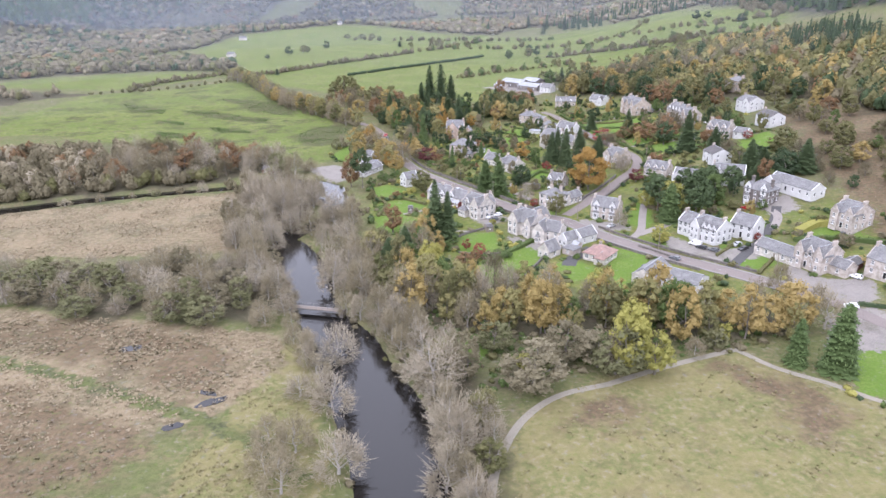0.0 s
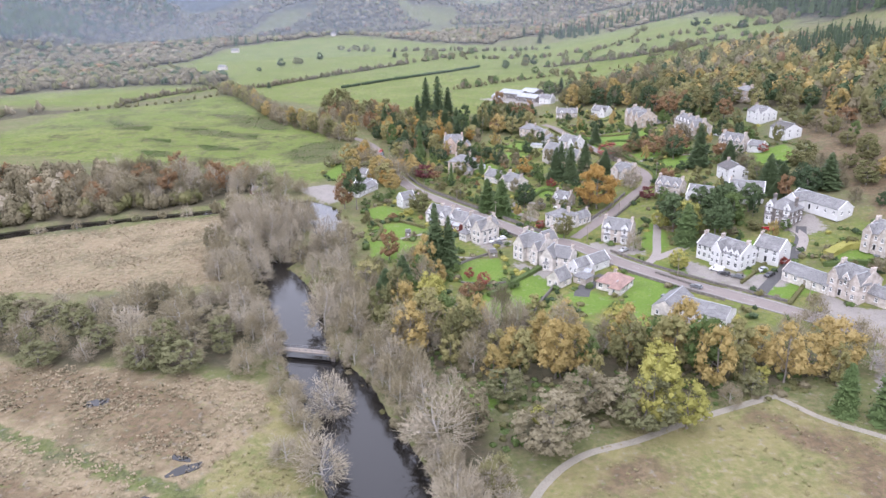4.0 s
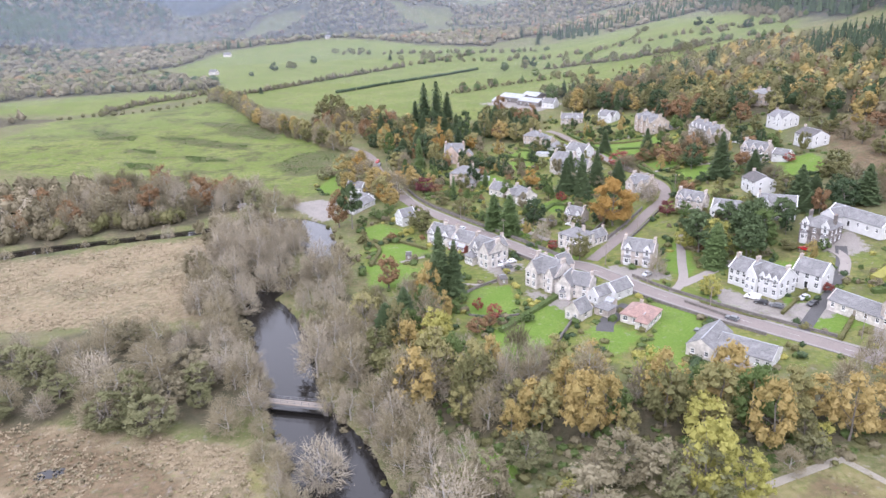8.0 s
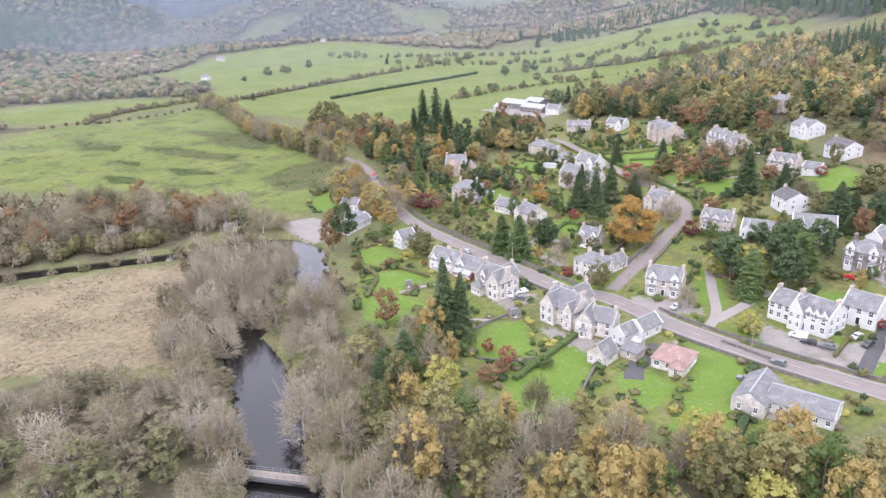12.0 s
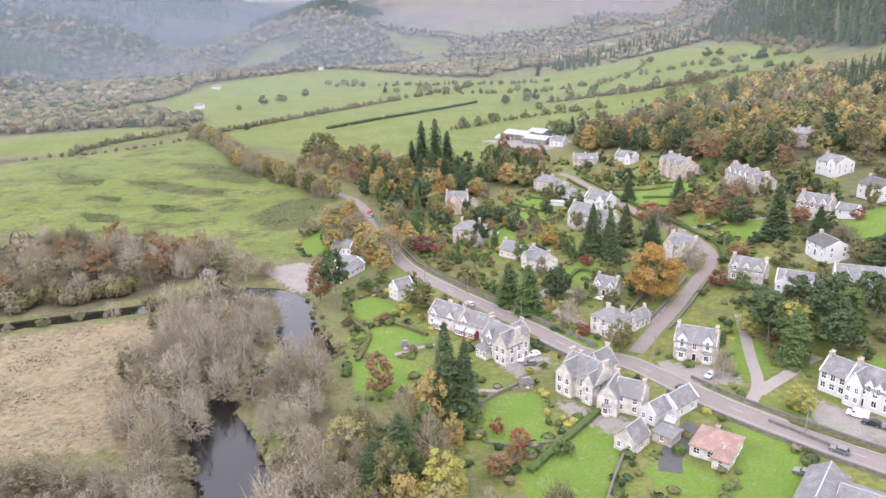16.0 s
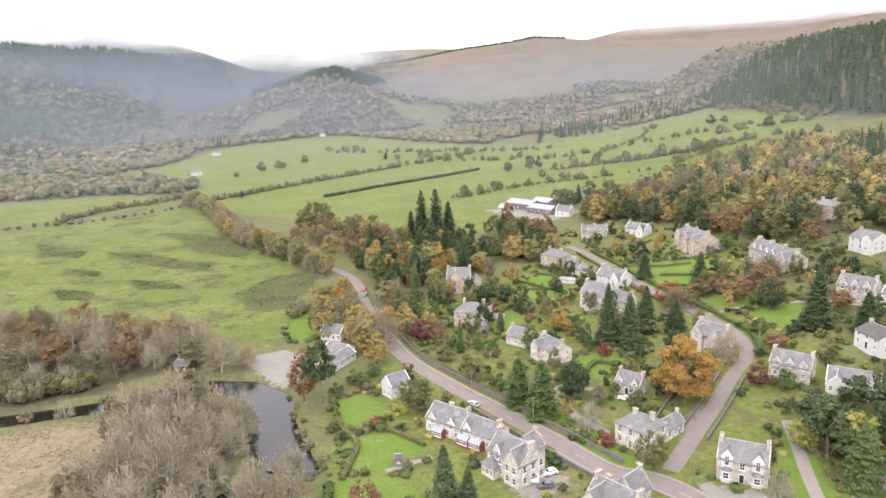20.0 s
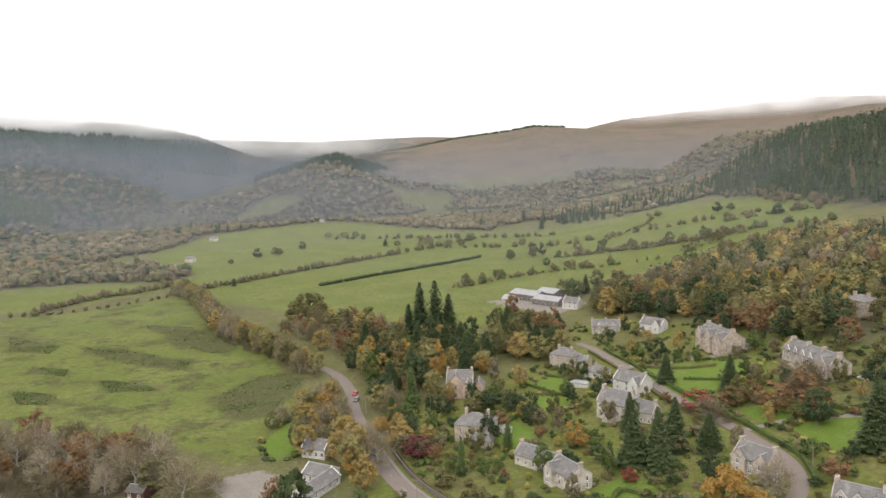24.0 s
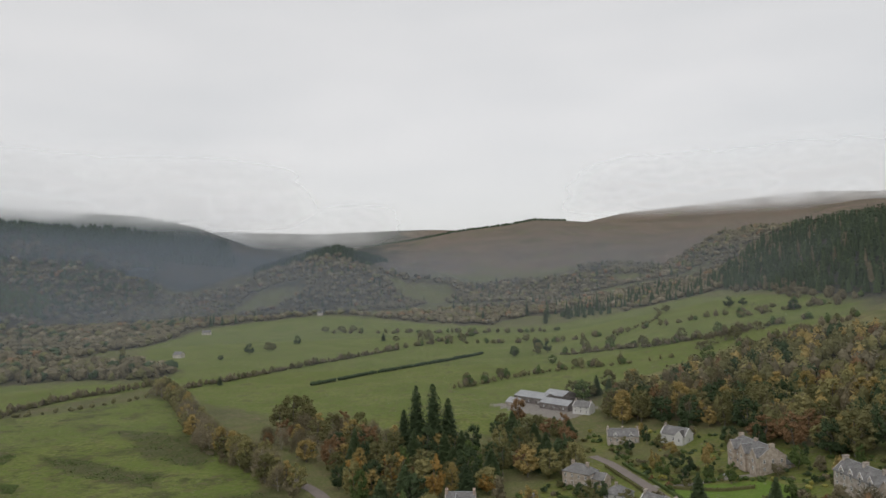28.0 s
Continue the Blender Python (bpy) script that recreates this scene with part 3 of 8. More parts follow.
def ground_material():
    m, n, l, b = shader("land_cover", 0.95, 0.1)
    pos = n.new("ShaderNodeNewGeometry").outputs["Position"]

    def tone(a, c, d, big, small):
        col = mix_rgb(n, l, noise_fac(n, l, pos, big, 0.38, 0.62), a, c)
        return mix_rgb(n, l, noise_fac(n, l, pos, small, 0.35, 0.7), col, d)

    def share(sock, scale=0.25, hard=0.3):
        """A cover's share, with a ragged edge."""
        nz = noise_fac(n, l, pos, scale, 0.25, 0.75, 5)
        add = n.new("ShaderNodeMath")
        add.operation = "ADD"
        l.new(sock, add.inputs[0])
        l.new(nz, add.inputs[1])
        r = n.new("ShaderNodeMapRange")
        r.interpolation_type = "SMOOTHSTEP"
        r.inputs["From Min"].default_value, r.inputs["From Max"].default_value = 1 - hard, 1 + hard
        l.new(add.outputs[0], r.inputs["Value"])
        return r.outputs["Result"]

    def parts(name):
        at = n.new("ShaderNodeAttribute")
        at.attribute_name = name
        sp = n.new("ShaderNodeSeparateColor")
        l.new(at.outputs["Color"], sp.inputs[0])
        return (*sp.outputs, at.outputs["Alpha"])

    a, bb, cc = parts("cover_a"), parts("cover_b"), parts("cover_c")
    col = tone((0.14, 0.15, 0.06), (0.18, 0.165, 0.085), (0.105, 0.12, 0.046), 0.06, 0.7)
    col = mix_rgb(n, l, share(cc[1], 0.3), col, tone((0.145, 0.178, 0.042), (0.195, 0.192, 0.064), (0.10, 0.128, 0.032), 0.09, 0.55))
    col = mix_rgb(n, l, share(bb[3], 0.01, 0.5), col, tone((0.17, 0.125, 0.10), (0.125, 0.105, 0.085), (0.20, 0.155, 0.125), 0.006, 0.05))
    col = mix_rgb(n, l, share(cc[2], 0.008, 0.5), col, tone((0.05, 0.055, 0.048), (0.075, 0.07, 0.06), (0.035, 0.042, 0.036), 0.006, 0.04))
    col = mix_rgb(n, l, share(a[0], 0.2), col, tone((0.132, 0.172, 0.042), (0.182, 0.208, 0.064), (0.11, 0.142, 0.035), 0.025, 0.35))
    flat = n.new("ShaderNodeMapping")
    flat.inputs["Scale"].default_value = (1.0, 1.25, 0.0)
    l.new(pos, flat.inputs["Vector"])
    streak = n.new("ShaderNodeMath")
    streak.operation = "MULTIPLY"
    l.new(noise_fac(n, l, flat.outputs[0], 0.03, 0.505, 0.57, 10, 0.85), streak.inputs[0])
    l.new(cc[3], streak.inputs[1])
    col = mix_rgb(n, l, streak.outputs[0], col, tone((0.08, 0.095, 0.034), (0.115, 0.125, 0.05), (0.06, 0.07, 0.028), 0.1, 0.8))
    col = mix_rgb(n, l, share(bb[1], 0.1, 0.5), col, tone((0.08, 0.09, 0.036), (0.105, 0.11, 0.05), (0.065, 0.072, 0.03), 0.1, 0.8))
    col = mix_rgb(n, l, share(bb[0], 0.3), col, tone((0.195, 0.178, 0.078), (0.14, 0.148, 0.058), (0.235, 0.205, 0.10), 0.07, 0.6))
    col = mix_rgb(n, l, share(a[2], 0.2), col, tone((0.225, 0.178, 0.11), (0.15, 0.128, 0.075), (0.27, 0.218, 0.14), 0.05, 0.5))
    col = mix_rgb(n, l, share(a[3], 0.12, 0.5), col, tone((0.15, 0.108, 0.066), (0.195, 0.145, 0.09), (0.11, 0.088, 0.054), 0.09, 0.7))
    col = mix_rgb(n, l, share(cc[0], 0.3), col, tone((0.10, 0.115, 0.04), (0.07, 0.075, 0.04), (0.13, 0.14, 0.06), 0.2, 1.0))
    col = mix_rgb(n, l, share(a[1], 0.8), col, tone((0.125, 0.20, 0.036), (0.158, 0.222, 0.05), (0.105, 0.172, 0.03), 0.12, 1.6))
    col = mix_rgb(n, l, share(bb[2], 0.6), col, tone((0.25, 0.23, 0.205), (0.205, 0.19, 0.17), (0.29, 0.265, 0.24), 0.2, 2.5))
    col = mix_rgb(n, l, share(parts("cover_d")[0], 0.05), col, tone((0.09, 0.08, 0.05), (0.115, 0.098, 0.064), (0.068, 0.066, 0.04), 0.05, 0.3))
    l.new(col, b.inputs["Base Color"])
    bump_to(n, l, b, noise_fac(n, l, pos, 1.3, 0.2, 0.8, 6), 0.6, 0.35)
    return m


M["land"] = ground_material()
gm.materials.append(M["land"])
ground = tagged(new("ground", gm), "valley floor of pasture, marsh and gardens rising to moorland hills", "ground", kind="structure")


# ---- helpers for things ----
def make_mesh(name, V, F, mat, uv=None, smooth_faces=False):
    me = bpy.data.meshes.new(name)
    me.from_pydata([tuple(map(float, v)) for v in V], [], F)
    me.materials.append(mat)
    if uv == "box":
        layer = me.uv_layers.new()
        for p in me.polygons:
            nrm = p.normal
            hx = Vector((-nrm.y, nrm.x, 0))
            if hx.length < 0.01:
                hx = Vector((1, 0, 0))
            hx.normalize()
            hy = nrm.cross(hx)
            for li in p.loop_indices:
                co = me.vertices[me.loops[li].vertex_index].co
                layer.data[li].uv = (co.dot(hx), co.dot(hy))
    if smooth_faces:
        me.polygons.foreach_set("use_smooth", [True] * len(me.polygons))
    return me


def put(name, me, parent=None, m=None, label=""):
    ob = new(name, me)
    if parent is not None:
        ob.parent = parent
    if m is not None:
        ob.matrix_basis = m
    if label:
        ob["label"] = label
    return ob


def thing(name, label, category, m=None, group="", kind=""):
    ob = new(name)
    ob.empty_display_size = 0.5
    if m is not None:
        ob.matrix_basis = m
    return tagged(ob, label, category, group, kind)


def box(x0, y0, z0, x1, y1, z1):
    V = [(x0, y0, z0), (x1, y0, z0), (x1, y1, z0), (x0, y1, z0), (x0, y0, z1), (x1, y0, z1), (x1, y1, z1), (x0, y1, z1)]
    F = [(0, 3, 2, 1), (4, 5, 6, 7), (0, 1, 5, 4), (1, 2, 6, 5), (2, 3, 7, 6), (3, 0, 4, 7)]
    return V, F


def joined(*pieces):
    V, F = [], []
    for v, f in pieces:
        k = len(V)
        V += list(v)
        F += [tuple(i + k for i in q) for q in f]
    return V, F


def tube(p, q, r0, r1, sides=6, caps=False):
    p, q = Vector(p), Vector(q)
    ax = (q - p).normalized()
    u = ax.orthogonal().normalized()
    w = ax.cross(u)
    V = []
    for c, r in ((p, r0), (q, r1)):
        V += [tuple(c + r * (math.cos(a) * u + math.sin(a) * w)) for a in [2 * math.pi * i / sides for i in range(sides)]]
    F = [(i, (i + 1) % sides, sides + (i + 1) % sides, sides + i) for i in range(sides)]
    if caps:
        F += [tuple(range(sides - 1, -1, -1)), tuple(range(sides, 2 * sides))]
    return V, F


def resample(pts, step):
    """A smooth line through points, at even steps."""
    P = [Vector((*p[:2], p[2] if len(p) > 2 else 0)) for p in pts]
    P = [2 * P[0] - P[1]] + P + [2 * P[-1] - P[-2]]
    out = []
    for a, b, c, d in zip(P, P[1:], P[2:], P[3:]):
        k = max(2, int((c - b).length / step))
        for i in range(k):
            t = i / k
            out.append(0.5 * ((2 * b) + (c - a) * t + (2 * a - 5 * b + 4 * c - d) * t * t + (3 * b - a - 3 * c + d) * t ** 3))
    return out + [P[-2]]


def ribbon(name, pts, half, lift, mat, label, category="road", kind="structure", offset=0.0, parent=None, across=3, step=2.0, taper=None):
    line = resample(pts, step)
    V, F = [], []
    for i, p in enumerate(line):
        d = (line[min(i + 1, len(line) - 1)] - line[max(i - 1, 0)]).normalized()
        side = Vector((d.y, -d.x, 0))
        hw = half if half else p.z
        mid = gz(p.x + side.x * offset, p.y + side.y * offset)
        for j in range(across + 1):
            o = offset + hw * (2 * j / across - 1)
            q = p + side * o
            V.append((q.x, q.y, max(gz(q.x, q.y), mid - 0.15) + lift))
    k = across + 1
    for i in range(len(line) - 1):
        for j in range(across):
            F.append((i * k + j, i * k + j + 1, (i + 1) * k + j + 1, (i + 1) * k + j))
    # skirts give the sheet its thickness
    n0 = len(V)
    for i in range(len(line)):
        for j in (0, across):
            x, y, z = V[i * k + j]
            V.append((x, y, z - 0.4))
    for i in range(len(line) - 1):
        F.append((i * k, (i + 1) * k, n0 + 2 * i + 2, n0 + 2 * i))
        F.append((i * k + across, n0 + 2 * i + 1, n0 + 2 * i + 3, (i + 1) * k + across))
    ob = put(name, make_mesh(name, V, F, mat, smooth_faces=False), parent)
    if category:
        tagged(ob, label, category, kind=kind)
    return ob


# ---- water, roads and paths ----
WATER_Z = -0.9
wl_pts = resample([(a, b, c + 2.5) for a, b, c in RIVER], 3.0)
V, F = [], []
for i, p in enumerate(wl_pts):
    d = wl_pts[min(i + 1, len(wl_pts) - 1)] - wl_pts[max(i - 1, 0)]
    side = Vector((d.y, -d.x, 0)).normalized()
    V += [(p.x - side.x * p.z, p.y - side.y * p.z, WATER_Z), (p.x + side.x * p.z, p.y + side.y * p.z, WATER_Z)]
F = [(2 * i, 2 * i + 1, 2 * i + 3, 2 * i + 2) for i in range(len(wl_pts) - 1)]
river = tagged(put("river", make_mesh("river", V, F, M["water"])), "dark slow peaty river between wooded banks", "river", kind="structure")

MAIN = [(170, 150), (150, 172), (134, 192), (123, 213), (108.3, 230), (97.3, 241), (87.9, 250.8), (73.6, 266.2), (62.6, 281.7), (52.7, 296.2), (41, 303.5), (32.3, 316.3), (23.6, 328.7), (12.4, 344.9),
        (-0.5, 364), (-13.5, 385.8), (-24, 415), (-33, 450), (-37, 468), (-40, 487), (-53, 520), (-84, 556), (-106, 592), (-122, 625)]
SIDE = [(56.4, 301.9), (68, 317.8), (79.7, 333.2), (92.5, 350.2), (102, 361.5), (105.7, 379), (103.5, 404), (100.5, 424), (95.6, 462), (91, 505), (86, 540), (80, 560)]
ribbon("road_main", MAIN, 2.75, 0.10, M["asphalt"], "worn grey two-lane asphalt village road")
ribbon("road_side", SIDE, 2.35, 0.08, M["asphalt"], "narrow pinkish grey lane climbing through the village")
VILLAGE_MAIN = MAIN[3:17]
ribbon("pavement", VILLAGE_MAIN, 0.6, 0.2, M["pavement"], "raised pale pavement along the village road", "pavement", offset=3.38, across=2)
ribbon("pavement", VILLAGE_MAIN[:9], 0.5, 0.2, M["pavement"], "raised pale pavement along the village road", "pavement", offset=-3.28, across=2)
drive_a = [(96, 322), (94.5, 316), (88.6, 296.5), (83.7, 280.4), (77, 270)]
drive_b = [(106, 292), (101.7, 290), (92.3, 283.2), (81.4, 275.5)]
ribbon("driveway", drive_a, 1.6, 0.06, M["gravel"], "pale gravel driveway among pines", "driveway")
ribbon("driveway", drive_b, 1.8, 0.07, M["gravel"], "pale gravel driveway among pines", "driveway")
ribbon("lane", [(104, 238), (116, 252), (127, 264), (137, 278), (143, 290)], 1.9, 0.06, M["tarmac"], "narrow grey lane between garden walls", "lane")
ribbon("driveway", [(134, 271), (140, 282), (138, 292), (134, 296)], 1.7, 0.07, M["gravel"], "pale curved gravel drive beside a lawn", "driveway")
ribbon("driveway", [(60, 262), (55, 256), (50, 250), (48, 244)], 2.6, 0.07, M["tarmac"], "dark tarmac drive beside a bungalow", "driveway")
ribbon("driveway", [(46, 322), (38, 336), (34, 346), (40, 356), (48, 352)], 1.5, 0.06, M["gravel"], "pale gravel garden drive", "driveway")
ribbon("driveway", [(90, 505), (104, 500), (120, 498), (132, 494)], 1.8, 0.06, M["gravel"], "pale gravel drive to a villa", "driveway")
ribbon("driveway", [(104, 404), (124, 404), (142, 396), (150, 388)], 1.5, 0.06, M["gravel"], "pale gravel drive up the hillside", "driveway")
ribbon("footpath", [(20, -300), (12, -60), (9, 40), (10, 95), (12, 121.5), (15.5, 136), (21.9, 149), (31.5, 158.6), (45.4, 163.6), (62.2, 171.9), (83.8, 180.5)], 1.0, 0.05, M["path"], "pale trodden gravel path across rough grass", "footpath")
ribbon("footpath", [(84, 181), (91.5, 170), (101.3, 162.3), (112, 152), (140, 130)], 0.9, 0.05, M["path"], "narrow trodden path beside a lawn", "footpath")
ribbon("footpath", [(-16, 308), (-4, 314)], 0.9, 0.05, M["gravel"], "pale curved garden path", "footpath")
ribbon("footpath", [(7, 284), (13, 283), (19, 285)], 0.7, 0.06, M["gravel"], "pale curved garden path", "footpath")
line = resample(MAIN[3:17], 6.0)
for i in range(0, len(line) - 1, 2):
    a, b = line[i], line[i] + (line[i + 1] - line[i]) * 0.5
    d = (b - a).normalized()
    s = Vector((d.y, -d.x, 0)) * 0.09
    V = [(p.x + q * s.x, p.y + q * s.y, gz(p.x, p.y) + dz) for dz in (0.107, 0.13) for p in (a, b) for q in (-1, 1)]
    dash = put("lane_marking", make_mesh("lane_marking", V, [(0, 2, 3, 1), (4, 5, 7, 6), (0, 1, 5, 4), (2, 6, 7, 3), (0, 4, 6, 2), (1, 3, 7, 5)], M["paint"]), bpy.data.objects["road_main"])


# ---- houses ----
def roof_mesh(x0, y0, w, d, z0, rise, kind, over=0.35, thick=0.16):
    """Top sheet of a pitched roof over a block, closed below by its own thickness."""
    xa, xb, ya, yb = x0 - over, x0 + w + over, y0 - over, y0 + d + over
    if kind == "x":
        k = rise / (d / 2)
        zl = z0 - over * k
        ym = y0 + d / 2
        xa, xb = x0 + 0.12, x0 + w - 0.12
        V = [(xa, ya, zl), (xb, ya, zl), (xb, ym, z0 + rise), (xa, ym, z0 + rise), (xa, yb, zl), (xb, yb, zl)]
        F = [(0, 1, 2, 3), (3, 2, 5, 4)]
    elif kind == "y":
        k = rise / (w / 2)
        zl = z0 - over * k
        xm = x0 + w / 2
        ya, yb = y0 + 0.12, y0 + d - 0.12
        V = [(xa, ya, zl), (xm, ya, z0 + rise), (xm, yb, z0 + rise), (xa, yb, zl), (xb, ya, zl), (xb, yb, zl)]
        F = [(0, 1, 2, 3), (1, 4, 5, 2)]
    else:
        m = min(w, d) / 2
        k = rise / m
        zl = z0 - over * k
        if w >= d:
            r0, r1 = (x0 + m * 0.92, y0 + d / 2), (x0 + w - m * 0.92, y0 + d / 2)
        else:
            r0, r1 = (x0 + w / 2, y0 + m * 0.92), (x0 + w / 2, y0 + d - m * 0.92)
        V = [(xa, ya, zl), (xb, ya, zl), (xb, yb, zl), (xa, yb, zl), (*r0, z0 + rise), (*r1, z0 + rise)]
        F = [(0, 1, 5, 4), (1, 2, 5), (2, 3, 4, 5), (3, 0, 4)] if w >= d else [(0, 1, 4), (1, 2, 5, 4), (2, 3, 5), (3, 0, 4, 5)]
    n = len(V)
    V = V + [(x, y, z - thick) for x, y, z in V]
    under = [tuple(n + i for i in reversed(f)) for f in F]
    edges = {}
    for f in F:
        for a, b in zip(f, f[1:] + f[:1]):
            edges[(a, b)] = edges.get((a, b), 0) + 1
    rim = [(b, a, n + a, n + b) for (a, b) in edges if (b, a) not in edges]
    return V, F + under + rim


def wall_mesh(x0, y0, w, d, zb, z0, rise, kind):
    """Solid wall block with its gables."""
    V, F = box(x0, y0, zb, x0 + w, y0 + d, z0)
    if kind == "x":
        V += [(x0, y0 + d / 2, z0 + rise), (x0 + w, y0 + d / 2, z0 + rise)]
        F = F[:1] + F[2:] + [(5, 6, 9), (7, 4, 8), (4, 5, 9, 8), (6, 7, 8, 9)]
    elif kind == "y":
        V += [(x0 + w / 2, y0, z0 + rise), (x0 + w / 2, y0 + d, z0 + rise)]
        F = F[:1] + F[2:] + [(4, 5, 8), (6, 7, 9), (5, 6, 9, 8), (7, 4, 8, 9)]
    if kind in "xy":  # keep the slopes of the block below the roof sheet
        V = [(x, y, z - (0.3 if z > z0 + 0.01 else 0)) for x, y, z in V]
    return V, F


WIN = {}


def pierced(xs, zs, holes, y0, y1):
    """One plate with openings: cells of a grid, those named in holes left out."""
    V, F, at = [], [], {}

    def v(i, j, y):
        if (i, j, y) not in at:
            at[(i, j, y)] = len(V)
            V.append((xs[i], y, zs[j]))
        return at[(i, j, y)]

    solid = {(i, j) for i in range(len(xs) - 1) for j in range(len(zs) - 1)} - set(holes)
    for i, j in solid:
        F.append((v(i, j, y0), v(i + 1, j, y0), v(i + 1, j + 1, y0), v(i, j + 1, y0)))
        F.append((v(i, j, y1), v(i, j + 1, y1), v(i + 1, j + 1, y1), v(i + 1, j, y1)))
        for di, dj, p, q in ((-1, 0, (i, j + 1), (i, j)), (1, 0, (i + 1, j), (i + 1, j + 1)), (0, -1, (i, j), (i + 1, j)), (0, 1, (i + 1, j + 1), (i, j + 1))):
            if (i + di, j + dj) not in solid:
                F.append((v(*q, y0), v(*p, y0), v(*p, y1), v(*q, y1)))
    return V, F


def window_parts(w, h, bars):
    key = (round(w, 2), round(h, 2), bars)
    if key not in WIN:
        t = 0.10
        xs = [-w / 2, -w / 2 + t, -0.04, 0.04, w / 2 - t, w / 2] if bars else [-w / 2, -w / 2 + t, w / 2 - t, w / 2]
        zs = [0, t, h / 2 - 0.04, h / 2 + 0.04, h - t, h]
        holes = [(i, j) for i in ((1, 3) if bars else (1,)) for j in (1, 3)]
        fr = pierced(xs, zs, holes, -0.06, 0.05)
        WIN[key] = (make_mesh("window", *fr, M["trim"]), make_mesh("pane", *box(-w / 2 + t, -0.02, t, w / 2 - t, 0.03, h - t), M["glass"]), make_mesh("sill", *box(-w / 2 - 0.1, -0.16, -0.14, w / 2 + 0.1, 0.03, -0.003), M["trim"]))
    return WIN[key]


def add_window(parent, face, u, z, w=1.0, h=1.5, bars=True):
    fr, pane, sill = window_parts(w, h, bars)
    ob = put("window", fr, parent, face @ Matrix.Translation((u, 0, z)))
    put("pane", pane, ob)
    if parent.matrix_basis.translation.y < 400:
        put("sill", sill, ob)
    return ob


def add_chimney(parent, x, y, z0, z1, mat, w=1.3, d=0.7, pots=3):
    shaft = joined(box(x - w / 2, y - d / 2, z0, x + w / 2, y + d / 2, z1), box(x - w / 2 - 0.1, y - d / 2 - 0.1, z1, x + w / 2 + 0.1, y + d / 2 + 0.1, z1 + 0.18))
    ob = put("chimney", make_mesh("chimney", *shaft, mat, "box"), parent)
    for i in range(pots):
        px = x + (i - (pots - 1) / 2) * w / pots if w > d else x
        py = y if w > d else y + (i - (pots - 1) / 2) * d / pots
        put("chimney_pot", make_mesh("chimney_pot", *tube((px, py, z1 + 0.18), (px, py, z1 + 0.6), 0.13, 0.11, 8, True), M["clay"]), ob)


